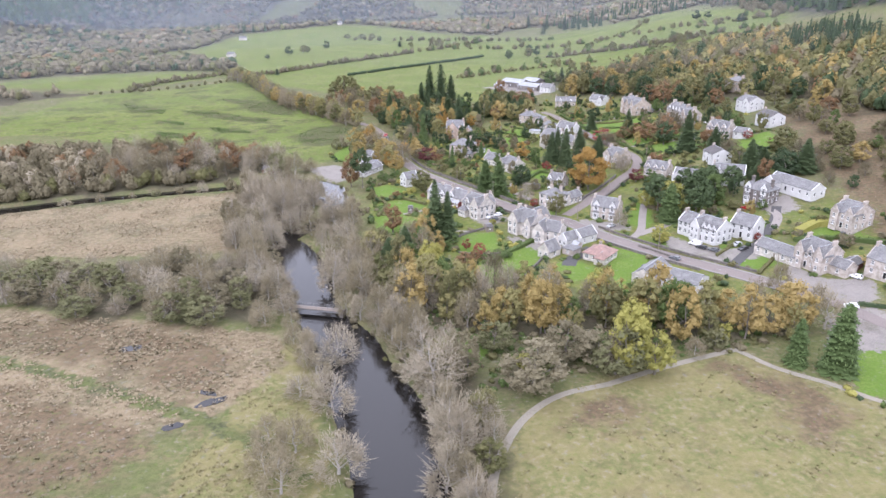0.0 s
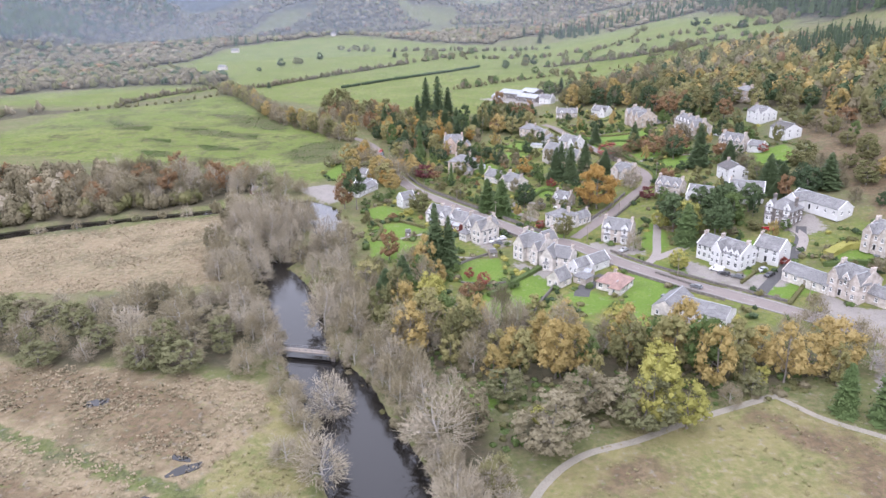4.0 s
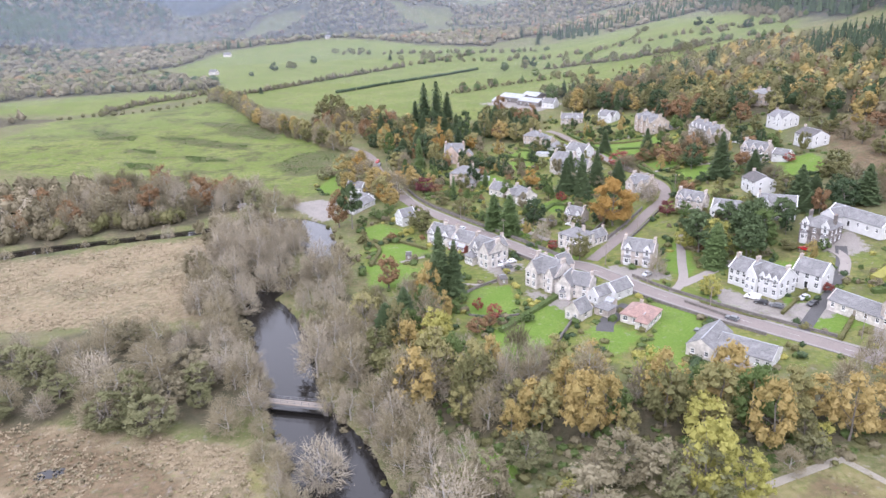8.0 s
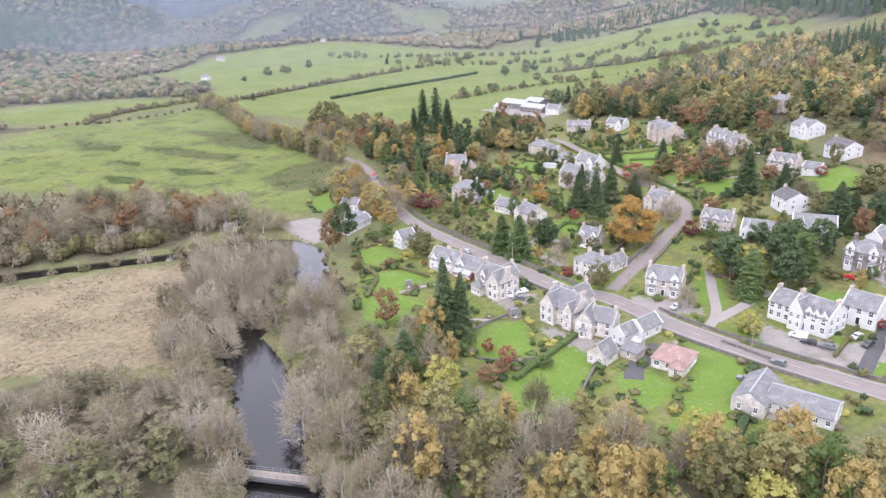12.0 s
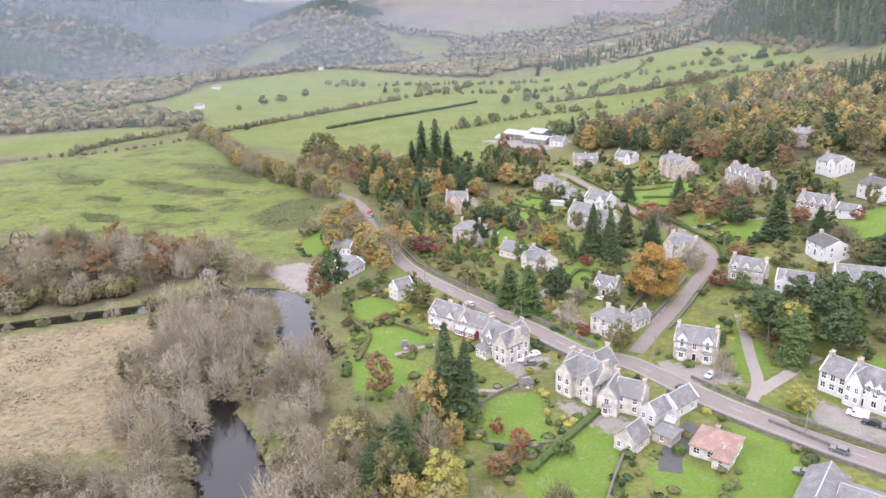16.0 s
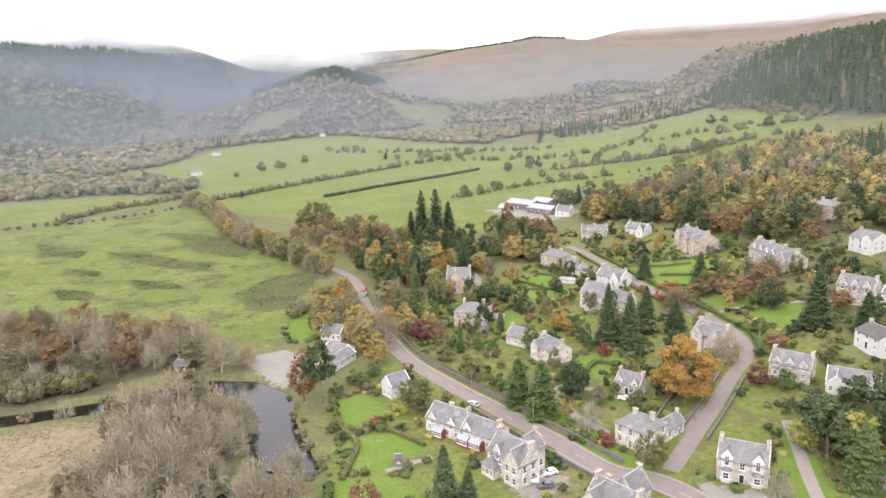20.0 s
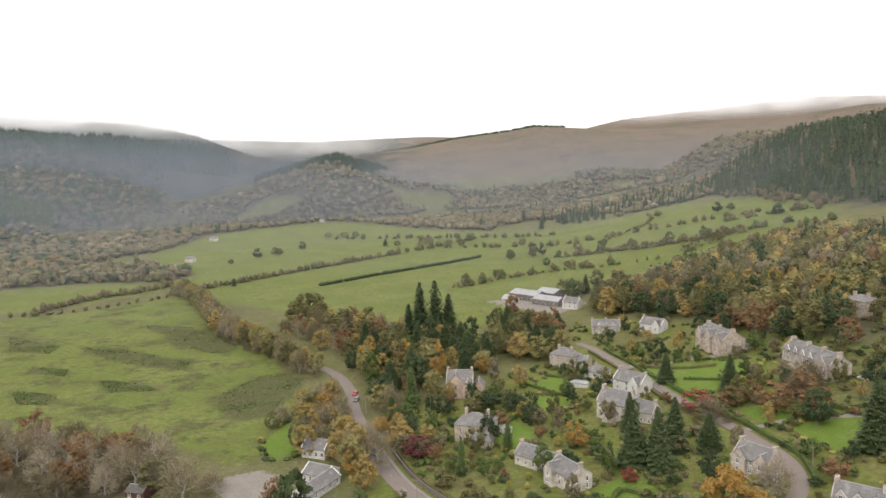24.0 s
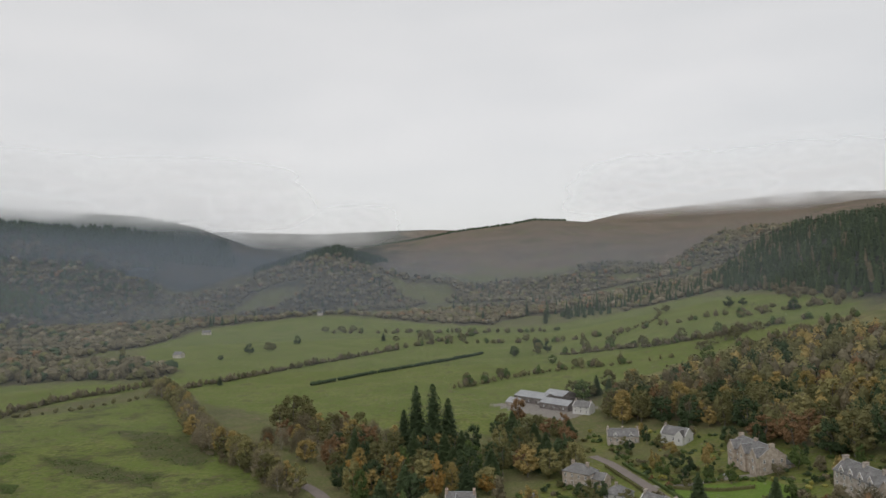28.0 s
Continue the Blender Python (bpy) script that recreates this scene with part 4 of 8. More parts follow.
def block(house, x0, y0, w, d, eave, rise, kind, wall, roof, base=-1.5, front=(0, 0), right=(0, 0), left=(0, 0), chim=(), ww=1.0, wh=1.5, skew=True, door=None, storeys=2):
    """One block of a house in its own coordinates: x along the front, y to the back."""
    put("wall", make_mesh("wall", *wall_mesh(x0, y0, w, d, base, eave, rise, kind), M[wall], "box"), house)
    put("roof", make_mesh("roof", *roof_mesh(x0, y0, w, d, eave, rise, kind), M[roof], "box"), house)
    # ridge piece
    t = 0.14
    if kind == "x":
        put("ridge", make_mesh("ridge", *box(x0 + 0.15, y0 + d / 2 - t, eave + rise - 0.06, x0 + w - 0.15, y0 + d / 2 + t, eave + rise + 0.07), M["tin"]), house)
    elif kind == "y":
        put("ridge", make_mesh("ridge", *box(x0 + w / 2 - t, y0 + 0.15, eave + rise - 0.06, x0 + w / 2 + t, y0 + d - 0.15, eave + rise + 0.07), M["tin"]), house)
    else:
        m = min(w, d) / 2 * 0.92
        if abs(w - d) > 0.6:
            bx = box(x0 + m, y0 + d / 2 - t, eave + rise - 0.05, x0 + w - m, y0 + d / 2 + t, eave + rise + 0.08) if w > d else box(x0 + w / 2 - t, y0 + m, eave + rise - 0.05, x0 + w / 2 + t, y0 + d - m, eave + rise + 0.08)
            put("ridge", make_mesh("ridge", *bx, M["tin"]), house)
    # pale coping stones on the gables, gutters at the eaves
    if skew and kind in "xy":
        half, ends = (d / 2, (x0, x0 + w)) if kind == "x" else (w / 2, (y0, y0 + d))
        for e in ends:
            for sgn in (-1, 1):
                lo, hi, k = (half + 0.3) * sgn, 0.0, rise / half
                zl, zh = eave - 0.3 * k, eave + rise
                prof = [(lo, zl - 0.05), (hi, zh - 0.05), (hi, zh + 0.16), (lo, zl + 0.16)]
                c = (y0 + d / 2) if kind == "x" else (x0 + w / 2)
                V = [((e + o, c + a, z) if kind == "x" else (c + a, e + o, z)) for o in (-0.14, 0.14) for a, z in prof]
                F = [(0, 1, 2, 3), (7, 6, 5, 4), (0, 4, 5, 1), (1, 5, 6, 2), (2, 6, 7, 3), (3, 7, 4, 0)]
                put("skew", make_mesh("skew", V, F, M["trim" if wall in ("white",) else "stone"]), house)
    faces = dict(front=Matrix.Translation((x0, y0, 0)), right=Matrix.Translation((x0 + w, y0, 0)) @ Matrix.Rotation(radians(90), 4, "Z"), left=Matrix.Translation((x0, y0 + d, 0)) @ Matrix.Rotation(radians(-90), 4, "Z"))
    for side, (cols, rows) in (("front", front), ("right", right), ("left", left)):
        length = w if side == "front" else d
        for r in range(rows):
            z = 0.8 + r * (eave - 0.4) / storeys if rows > 1 or eave < 4 else 0.8
            for c in range(cols):
                u = length * (c + 0.5) / cols
                if side == "front" and r == 0 and door is not None and c == door:
                    continue
                add_window(house, faces[side], u, z, ww, min(wh, (eave / storeys) * 0.62))
    if door is not None:
        u = x0 + w * (door + 0.5) / max(front[0], 1)
        dr = put("door", make_mesh("door", *box(u - 0.5, y0 - 0.04, 0, u + 0.5, y0 + 0.02, 2.1), M["black" if wall in ("white", "stone") else "wood"]), house)
        put("door_frame", make_mesh("door_frame", *joined(box(u - 0.62, y0 - 0.07, 0, u - 0.503, y0 + 0.02, 2.3), box(u + 0.503, y0 - 0.07, 0, u + 0.62, y0 + 0.02, 2.3), box(u - 0.503, y0 - 0.07, 2.103, u + 0.503, y0 + 0.02, 2.3)), M["trim"]), dr)
    for cx, cy, cw, cd in chim:
        add_chimney(house, cx, cy, eave, eave + rise + 0.8, M["stone" if wall in ("white", "cream") else wall], cw, cd, 2)


def gable_dormer(house, x, y0, w, depth, eave, rise, wall, roof, base_z):
    """A small gable standing on the wall head with one window."""
    put("dormer_wall", make_mesh("dormer_wall", *wall_mesh(x - w / 2, y0 - 0.06, w, depth, base_z, eave, rise, "y"), M[wall], "box"), house)
    put("dormer_roof", make_mesh("dormer_roof", *roof_mesh(x - w / 2, y0 - 0.06, w, depth, eave, rise, "y", 0.2, 0.1), M[roof], "box"), house)
    for sgn in (-1, 1):
        prof = [(sgn * (w / 2 + 0.2), eave - 0.2 * rise / (w / 2)), (0, eave + rise)]
        V = [(x + a, y0 + o, z + dz) for o in (-0.16, 0.06) for (a, z), dz in ((prof[0], -0.05), (prof[1], -0.05), (prof[1], 0.13), (prof[0], 0.13))]
        put("bargeboard", make_mesh("bargeboard", V, [(0, 1, 2, 3), (7, 6, 5, 4), (0, 4, 5, 1), (1, 5, 6, 2), (2, 6, 7, 3), (3, 7, 4, 0)], M["trim"]), house)
    add_window(house, Matrix.Translation((x, y0 - 0.06, 0)), 0, base_z + 0.25, min(1.0, w * 0.5), max(0.9, eave - base_z - 0.1))


def bay(house, x, y0, w, h, wall, roof, storeys=1):
    """A canted bay window."""
    p = [(-w / 2, 0), (-w * 0.3, -0.9), (w * 0.3, -0.9), (w / 2, 0)]
    V = [(x + a, y0 + b, z) for z in (-1.2, h) for a, b in p]
    F = [(0, 1, 5, 4), (1, 2, 6, 5), (2, 3, 7, 6), (4, 5, 6, 7)]
    put("bay", make_mesh("bay", V, F, M[wall], "box"), house)
    q = [(-w / 2 - 0.15, 0), (-w * 0.3 - 0.1, -1.1), (w * 0.3 + 0.1, -1.1), (w / 2 + 0.15, 0), (0, 0)]
    V = [(x + a, y0 + b, h + (0.9 if i == 4 else 0.02)) for i, (a, b) in enumerate(q)] + [(x + a, y0 + b, h - 0.08) for a, b in q[:4]]
    put("bay_roof", make_mesh("bay_roof", V, [(0, 1, 4), (1, 2, 4), (2, 3, 4), (0, 5, 6, 1), (1, 6, 7, 2), (2, 7, 8, 3)], M[roof], "box"), house)
    for s in range(storeys):
        z = 0.8 + s * h / storeys
        add_window(house, Matrix.Translation((x, y0 - 0.9, 0)), 0, z, w * 0.5, min(1.6, h / storeys - 1.2))
        for sg in (-1, 1):
            face = Matrix.Translation((x + sg * w * 0.4, y0 - 0.45, 0)) @ Matrix.Rotation(sg * math.atan2(0.9, w * 0.2), 4, "Z")
            add_window(house, face, 0, z, 0.6, min(1.6, h / storeys - 1.2), False)


FOOT = []


def site(name, label, ax, ay, bx, by, depth=8, category="house", group="village houses"):
    """A house whose front runs from a to b, with its body behind; returns it and the length of its front."""
    ang = math.atan2(by - ay, bx - ax)
    w = math.hypot(bx - ax, by - ay)
    c, s = math.cos(ang), math.sin(ang)
    zs = [gz(ax + u * w * c - v * s, ay + u * w * s + v * c) for u in (0, 0.5, 1) for v in (0, depth)]
    z = 0.6 * sum(zs) / len(zs) + 0.4 * max(zs) + 0.1
    FOOT.append((ax + w / 2 * c - depth / 2 * s, ay + w / 2 * s + depth / 2 * c, math.hypot(w, depth) / 2))
    return thing(name, label, category, Matrix.Translation((ax, ay, z)) @ Matrix.Rotation(ang, 4, "Z"), group), w


def villa_box():
    h, w = site("house", "grey stone villa with white trim and slate roof", 66.1, 297.2, 76.3, 291.6)
    block(h, 0, 0, w, 8.5, 5.6, 3.4, "x", "stone", "slate", front=(3, 2), left=(1, 1), right=(1, 1), ww=1.2, wh=1.8, chim=((0.5, 4.2, 0.8, 2.0), (w - 0.5, 4.2, 0.8, 2.0)), door=1)
    gable_dormer(h, w * 0.2, 0, 2.6, 4, 6.2, 1.8, "white", "slate", 3.6)
    gable_dormer(h, w * 0.8, 0, 2.6, 4, 6.2, 1.8, "white", "slate", 3.6)
    bay(h, w * 0.2, 0, 2.8, 2.9, "white", "slate")
    bay(h, w * 0.8, 0, 2.8, 2.9, "white", "slate")


def villa_gables():
    h, w = site("house", "large cream stone villa with steep gables and slate roof", 28.7, 281.3, 36.4, 272.1, 12)
    block(h, 0, 2.0, w, 9, 6.0, 4.2, "x", "cream", "slate", front=(4, 2), left=(2, 2), right=(2, 2), ww=1.2, wh=1.8, chim=((0.5, 6.5, 0.8, 2.0), (w - 0.5, 6.5, 0.8, 2.0)))
    block(h, 0.2, 0, 5.2, 8, 6.0, 3.8, "y", "cream", "slate", front=(2, 2), left=(1, 2), ww=1.2, wh=1.8, chim=((2.8, 7.5, 1.2, 0.7),))
    block(h, w - 3.6, 0.8, 3.4, 6, 5.8, 2.8, "y", "cream", "slate", front=(1, 2), right=(1, 2))
    block(h, 1.0, 11.0, 6, 7, 5.4, 3.6, "y", "cream", "slate", left=(2, 2), ww=1.2, wh=1.8, chim=((4, 17.5, 1.2, 0.7),))
    block(h, w - 0.2, 5.5, 6.5, 6.5, 3.2, 2.4, "x", "cream", "tin", right=(1, 1), storeys=1)


def villa_lower():
    h, w = site("house", "cream stone house with crossed slate gables", 37.4, 270.0, 43.2, 266.4, 10)
    block(h, 0, 0, 5.2, 8.5, 5.0, 3.4, "y", "cream", "slate", front=(1, 2), left=(2, 1), ww=1.2, wh=1.8, chim=((2.6, 8.2, 1.2, 0.7),))
    block(h, 3.5, 3.0, 7.2, 6.6, 5.0, 3.2, "x", "cream", "slate", front=(2, 2), right=(1, 1), ww=1.2, wh=1.8, chim=((10.3, 6.3, 0.7, 1.4),))
    bay(h, 2.6, 0, 2.4, 2.7, "cream", "slate")


def outbuilding():
    h, w = site("outbuilding", "long white outbuilding with slate roof and gravel yard", 47.4, 266.0, 50.0, 262.4, 15, "outbuilding")
    block(h, 0, 0, w, 6.5, 3.2, 2.2, "y", "white", "slate", front=(2, 1), storeys=1)
    block(h, 0.4, 6.3, w + 1.2, 9, 3.4, 2.4, "y", "white", "slate", right=(2, 1), storeys=1)


def terrace_red():
    h, w = site("house", "long low cream villa with dormers and red porches", -5.6, 329.3, 12.2, 314.5, 9)
    block(h, 0, 0, w * 0.55, 9, 4.2, 3.4, "x", "cream", "slate", front=(4, 1), left=(2, 1), chim=((w * 0.27, 4.5, 1.4, 0.7), (w * 0.55 - 0.5, 4.5, 0.7, 1.6)), storeys=1)
    block(h, w * 0.55 + 0.02, 0.6, w * 0.45, 8, 3.8, 3.0, "x", "cream", "slate", front=(3, 1), right=(1, 1), chim=((w - 0.5, 4.6, 0.7, 1.6),), storeys=1)
    for u in (0.1, 0.4, 0.62):
        gable_dormer(h, w * u, 0 if u < 0.55 else 0.6, 2.6, 4, 4.4, 1.7, "white", "slate", 2.6)
    for u, dd in ((0.24, 2.2), (0.62, 2.4), (0.8, 2.4)):
        pv, pf = wall_mesh(w * u - 2.0, 0.55 - dd if u > 0.55 else -dd, 4.0, dd - 0.02, -1.0, 2.2, 0.9, "x")
        put("porch", make_mesh("porch", pv, pf, M["redpaint"], "box"), h, label="red painted glazed porch")
        put("porch_roof", make_mesh("porch_roof", *roof_mesh(w * u - 2.0, 0.55 - dd if u > 0.55 else -dd, 4.0, dd - 0.02, 2.2, 0.9, "x", 0.15, 0.08), M["tin"], "box"), h)
        for k in (-1.2, 0, 1.2):
            add_window(h, Matrix.Translation((w * u + k, (0.55 - dd if u > 0.55 else -dd), 0)), 0, 0.6, 0.95, 1.4)


def villa_turret():
    h, w = site("house", "tall cream villa with steep slate gables and bay", 10.4, 306.0, 17.8, 296.6, 9)
    block(h, 0, 0, w, 8.7, 6.2, 3.8, "x", "cream", "slate", front=(4, 2), right=(3, 2), left=(2, 2), ww=1.2, wh=1.8, chim=((0.5, 4.3, 0.8, 2.0), (w - 0.5, 4.3, 0.8, 2.0)))
    block(h, w - 5.0, -0.9, 4.8, 7, 6.2, 3.6, "y", "cream", "slate", front=(2, 2), ww=1.2, wh=1.8, chim=())
    block(h, 0.1, -2.2, 4.4, 4.5, 3.4, 1.8, "hip", "cream", "slate", front=(3, 1), left=(2, 1), storeys=1)
    block(h, 1.5, 8.5, 6, 5.0, 5.4, 3.0, "y", "cream", "slate", left=(1, 2), ww=1.2, wh=1.8, chim=((4.5, 13.0, 1.2, 0.7),))
    gable_dormer(h, 3.6, 0, 2.2, 4, 6.8, 1.8, "cream", "slate", 4.4)


def villa_yellow():
    h, w = site("house", "cream two-storey house with hipped slate roof", 46.4, 317.8, 52.7, 310.0, 11)
    block(h, 0, 0, w, 10, 5.8, 2.4, "hip", "cream", "slate", front=(3, 2), right=(2, 2), left=(2, 2), ww=1.2, wh=1.8, chim=((3.0, 5, 1.4, 0.7), (w - 2.4, 6, 1.4, 0.7)), door=1)
    block(h, w - 4.5, 9.8, 4.4, 8.5, 3.4, 2.2, "y", "cream", "slate", right=(3, 1), storeys=1, ww=1.2, wh=1.8, chim=((w - 2.3, 18.0, 1.0, 0.6),))
    bay(h, w * 0.8, 0, 2.6, 2.7, "cream", "slate")


def cottage_small():
    h, w = site("house", "small stone cottage with two white dormers", 54.4, 349.2, 60.6, 343.5, 7)
    block(h, 0, 0, w, 6.5, 3.4, 3.0, "x", "stone", "slate", front=(3, 1), right=(1, 1), chim=((0.4, 3.2, 0.7, 1.4), (w - 0.4, 3.2, 0.7, 1.4)), storeys=1, door=1)
    gable_dormer(h, w * 0.2, 0, 2.0, 3, 4.0, 1.4, "white", "slate", 2.5)
    gable_dormer(h, w * 0.8, 0, 2.0, 3, 4.0, 1.4, "white", "slate", 2.5)


def house_by_orange_tree():
    h, w = site("house", "grey stone house with gables behind a bare tree", 88.0, 374, 94.0, 364, 9)
    block(h, 0, 0, w, 8, 5.2, 3.4, "x", "stone", "slate", front=(3, 2), right=(1, 1), chim=((0.5, 4, 0.8, 1.8), (w - 0.5, 4, 0.8, 1.8)))
    block(h, 0.3, -1.2, 4.6, 6, 5.0, 2.8, "y", "stone", "slate", front=(1, 2))
    block(h, w - 4.2, -0.8, 4.0, 6, 5.0, 2.6, "y", "stone", "slate", front=(1, 2))


def house_dormers():
    h, w = site("house", "grey stone house with three gabled dormers", 101.2, 344.6, 110.1, 336.9, 8)
    block(h, 0, 0, w, 7.5, 4.4, 3.2, "x", "stone", "slate", front=(3, 1), left=(1, 1), right=(1, 1), chim=((0.5, 3.8, 0.8, 1.8), (w - 0.5, 3.8, 0.8, 1.8)), storeys=1, door=1)
    for u in (0.18, 0.5, 0.82):
        gable_dormer(h, w * u, 0, 2.3, 3.6, 4.9, 1.6, "stone", "slate", 3.3)
    bay(h, w * 0.18, 0, 2.4, 2.6, "stone", "slate")


def white_bungalows():
    h, w = site("house", "low white house with grey slate hipped roof", 111.2, 330.6, 122.5, 323.2, 9)
    block(h, 0, 0, w, 8.5, 3.0, 3.0, "x", "white", "slate", front=(4, 1), left=(2, 1), right=(1, 1), storeys=1)
    block(h, 0.2, -2.4, 5.0, 6, 3.0, 2.5, "y", "white", "slate", front=(2, 1), storeys=1)
    block(h, w - 4.2, -1.2, 4.0, 6, 3.0, 2.2, "y", "white", "slate", front=(1, 1), storeys=1)
    h, w = site("house", "white rendered house with dark tiled gable roof", 132.9, 353.8, 133.9, 342.6, 9)
    block(h, 0, 0, w, 9.5, 4.6, 2.4, "x", "white", "darkslate", front=(3, 2), right=(2, 2), chim=((1.0, 4.7, 0.8, 1.2),), door=1, skew=False)
    h, w = site("house", "white house with grey roof among dark trees", 126, 322, 139, 316, 9)
    block(h, 0, 0, w, 9, 4.8, 3.2, "x", "white", "slate", front=(4, 2), right=(2, 2), left=(1, 2), chim=((0.6, 4.5, 0.7, 1.5),))
    block(h, 1.0, -2.5, 4.6, 6, 4.6, 2.6, "y", "white", "slate", front=(2, 2))


def white_row():
    h, w = site("house", "long white harled house with black trimmed gables", 96.2, 274.8, 106.3, 259.4, 11)
    block(h, 0, 1.2, w * 0.38, 8.5, 5.4, 3.2, "x", "white", "slate", front=(3, 2), left=(2, 2), ww=1.3, wh=1.8, chim=((0.5, 5.4, 0.8, 1.8),))
    block(h, w * 0.38 + 0.02, 0.6, w * 0.62, 10, 5.6, 3.6, "x", "white", "slate", front=(4, 2), right=(3, 2), ww=1.3, wh=1.8, chim=((w * 0.38 + 0.5, 5.6, 0.8, 1.8), (w - 0.5, 5.6, 0.8, 1.8)), door=1)
    block(h, w * 0.4, -0.8, 4.0, 7, 5.6, 3.2, "y", "white", "slate", front=(2, 2))
    for u in (0.68, 0.8, 0.92):
        gable_dormer(h, w * u, 0.6, 1.9, 3.4, 6.0, 1.5, "white", "slate", 4.2)
    h, w = site("house", "white harled house with plain slate gable roof", 115.5, 268.9, 121.4, 261.4, 9)
    block(h, 0, 0, w, 8.5, 5.2, 3.4, "x", "white", "slate", front=(3, 2), right=(1, 2), ww=1.3, wh=1.8, chim=((0.4, 4.2, 0.7, 1.4),), door=1)


def stone_house():
    h, w = site("house", "dark stone villa with white windows and slate roof", 131.7, 298.4, 138.1, 289.7, 10)
    block(h, 0, 0, w, 9.5, 6.0, 3.2, "hip", "darkstone", "slate", front=(3, 2), right=(3, 2), left=(2, 2), chim=((1.0, 5, 0.8, 1.6), (w - 1.0, 5, 0.8, 1.6)), door=1)
    for u in (0.17, 0.83):
        gable_dormer(h, w * u, 0, 2.6, 4, 6.8, 1.9, "white", "slate", 4.0)
        bay(h, w * u, 0, 2.6, 2.9, "white", "slate")
    h, w = site("house", "long low grey house with archway and slate roof", 147, 309, 155.5, 288.0, 9)
    block(h, 0, 0, w, 8, 3.4, 2.6, "x", "white", "slate", front=(6, 1), right=(2, 1), storeys=1, door=2)
    block(h, 1.0, -4.2, 6.0, 8, 3.4, 2.6, "y", "white", "slate", front=(2, 1), left=(1, 1), storeys=1)
    h, w = site("house", "low cream bungalow with long grey slate roof", 118.1, 251.2, 126.5, 236.5, 8)
    block(h, 0, 0, w, 7.5, 2.9, 2.4, "x", "cream", "slate", front=(5, 1), left=(2, 1), right=(1, 1), storeys=1, door=2)


def pink_bungalow():
    h, w = site("house", "bungalow with pink tiled hipped roof on a lawn", 54.2, 250.1, 61.6, 244.4, 11)
    block(h, 0, 0, w, 9.5, 2.9, 2.6, "hip", "cream", "pinktile", front=(3, 1), right=(3, 1), left=(2, 1), storeys=1, chim=((4.5, 5, 0.9, 0.7),), ww=1.5)
    block(h, 5.6, -2.2, 3.6, 5, 2.8, 1.6, "hip", "cream", "pinktile", front=(1, 1), right=(1, 1), storeys=1)
    h, w = site("house", "small house with steep grey gable roof", 37.9, 254.3, 41.5, 250.4, 8)
    block(h, 0, 0, w, 7.0, 3.0, 3.2, "y", "cream", "slate", front=(2, 1), left=(1, 1), right=(1, 1), storeys=1)
    h, w = site("garage", "small grey stone garage with slate roof", 47.5, 256.5, 51.0, 253.0, 5, "garage")
    block(h, 0, 0, w, 5, 2.6, 1.0, "hip", "stone", "slate", front=(1, 1), storeys=1)


def long_low():
    h, w = site("house", "long low white building with shallow grey roof", 69.5, 231.5, 86.0, 217.6, 10)
    block(h, 6.5, 0, w - 6.5, 9.5, 3.0, 2.2, "x", "white", "slate", front=(6, 1), right=(2, 1), storeys=1, skew=False)
    block(h, 0, -4.0, 7.6, 15, 3.1, 2.6, "y", "cream", "slate", front=(2, 1), left=(3, 1), storeys=1, skew=False)
    deck = put("terrace", make_mesh("terrace", *box(8, -3.0, -1.5, w - 0.5, -0.02, -0.05), M["pavement"]), h)


def east_villas():
    h, w = site("house", "grey stone villa with pointed gables and bays", 126.5, 238.2, 131.2, 228.3, 11)
    block(h, 0, 0.8, w, 10, 6.0, 3.8, "x", "stone", "slate", front=(4, 2), right=(3, 2), left=(2, 2), chim=((0.5, 5.8, 0.8, 2.0), (w - 0.5, 5.8, 0.8, 2.0)), door=1)
    for u in (0.16, 0.84):
        block(h, w * u - 1.7, -0.4, 3.4, 6, 6.2, 3.0, "y", "stone", "slate", front=(1, 2))
    gable_dormer(h, w * 0.5, 0.8, 2.2, 4, 6.6, 1.8, "stone", "slate", 4.2)
    block(h, w + 0.02, 4.0, 6.5, 5.5, 3.2, 2.2, "x", "stone", "slate", front=(1, 1), storeys=1)
    h, w = site("house", "dark grey stone villa above clipped hedges", 151.8, 264.0, 155.6, 255.6, 12)
    block(h, 0, 0, w, 11.5, 6.2, 3.6, "x", "stone", "slate", front=(3, 2), right=(3, 2), left=(2, 2), chim=((0.5, 5.8, 0.8, 2.0), (w - 0.5, 5.8, 0.8, 2.0)), door=1)
    block(h, 0.1, -0.9, 3.2, 6, 6.2, 2.6, "y", "stone", "slate", front=(1, 2))
    block(h, w - 3.3, -0.7, 3.2, 6, 6.2, 2.6, "y", "stone", "slate", front=(1, 2))
    h, w = site("house", "grey stone house beside a red-brown garage", 144.0, 225.0, 150.5, 213.0, 9)
    block(h, 0, 0, w, 9, 5.8, 3.6, "x", "stone", "slate", front=(3, 2), left=(2, 2), chim=((0.5, 4.5, 0.8, 1.8), (w - 0.5, 4.5, 0.8, 1.8)), door=1)
    h, w = site("garage", "dark red garage with white door", 139.5, 231.5, 142.5, 227.5, 6, "garage")
    block(h, 0, 0, w, 6, 2.6, 1.2, "y", "rusty", "darkslate", storeys=1)


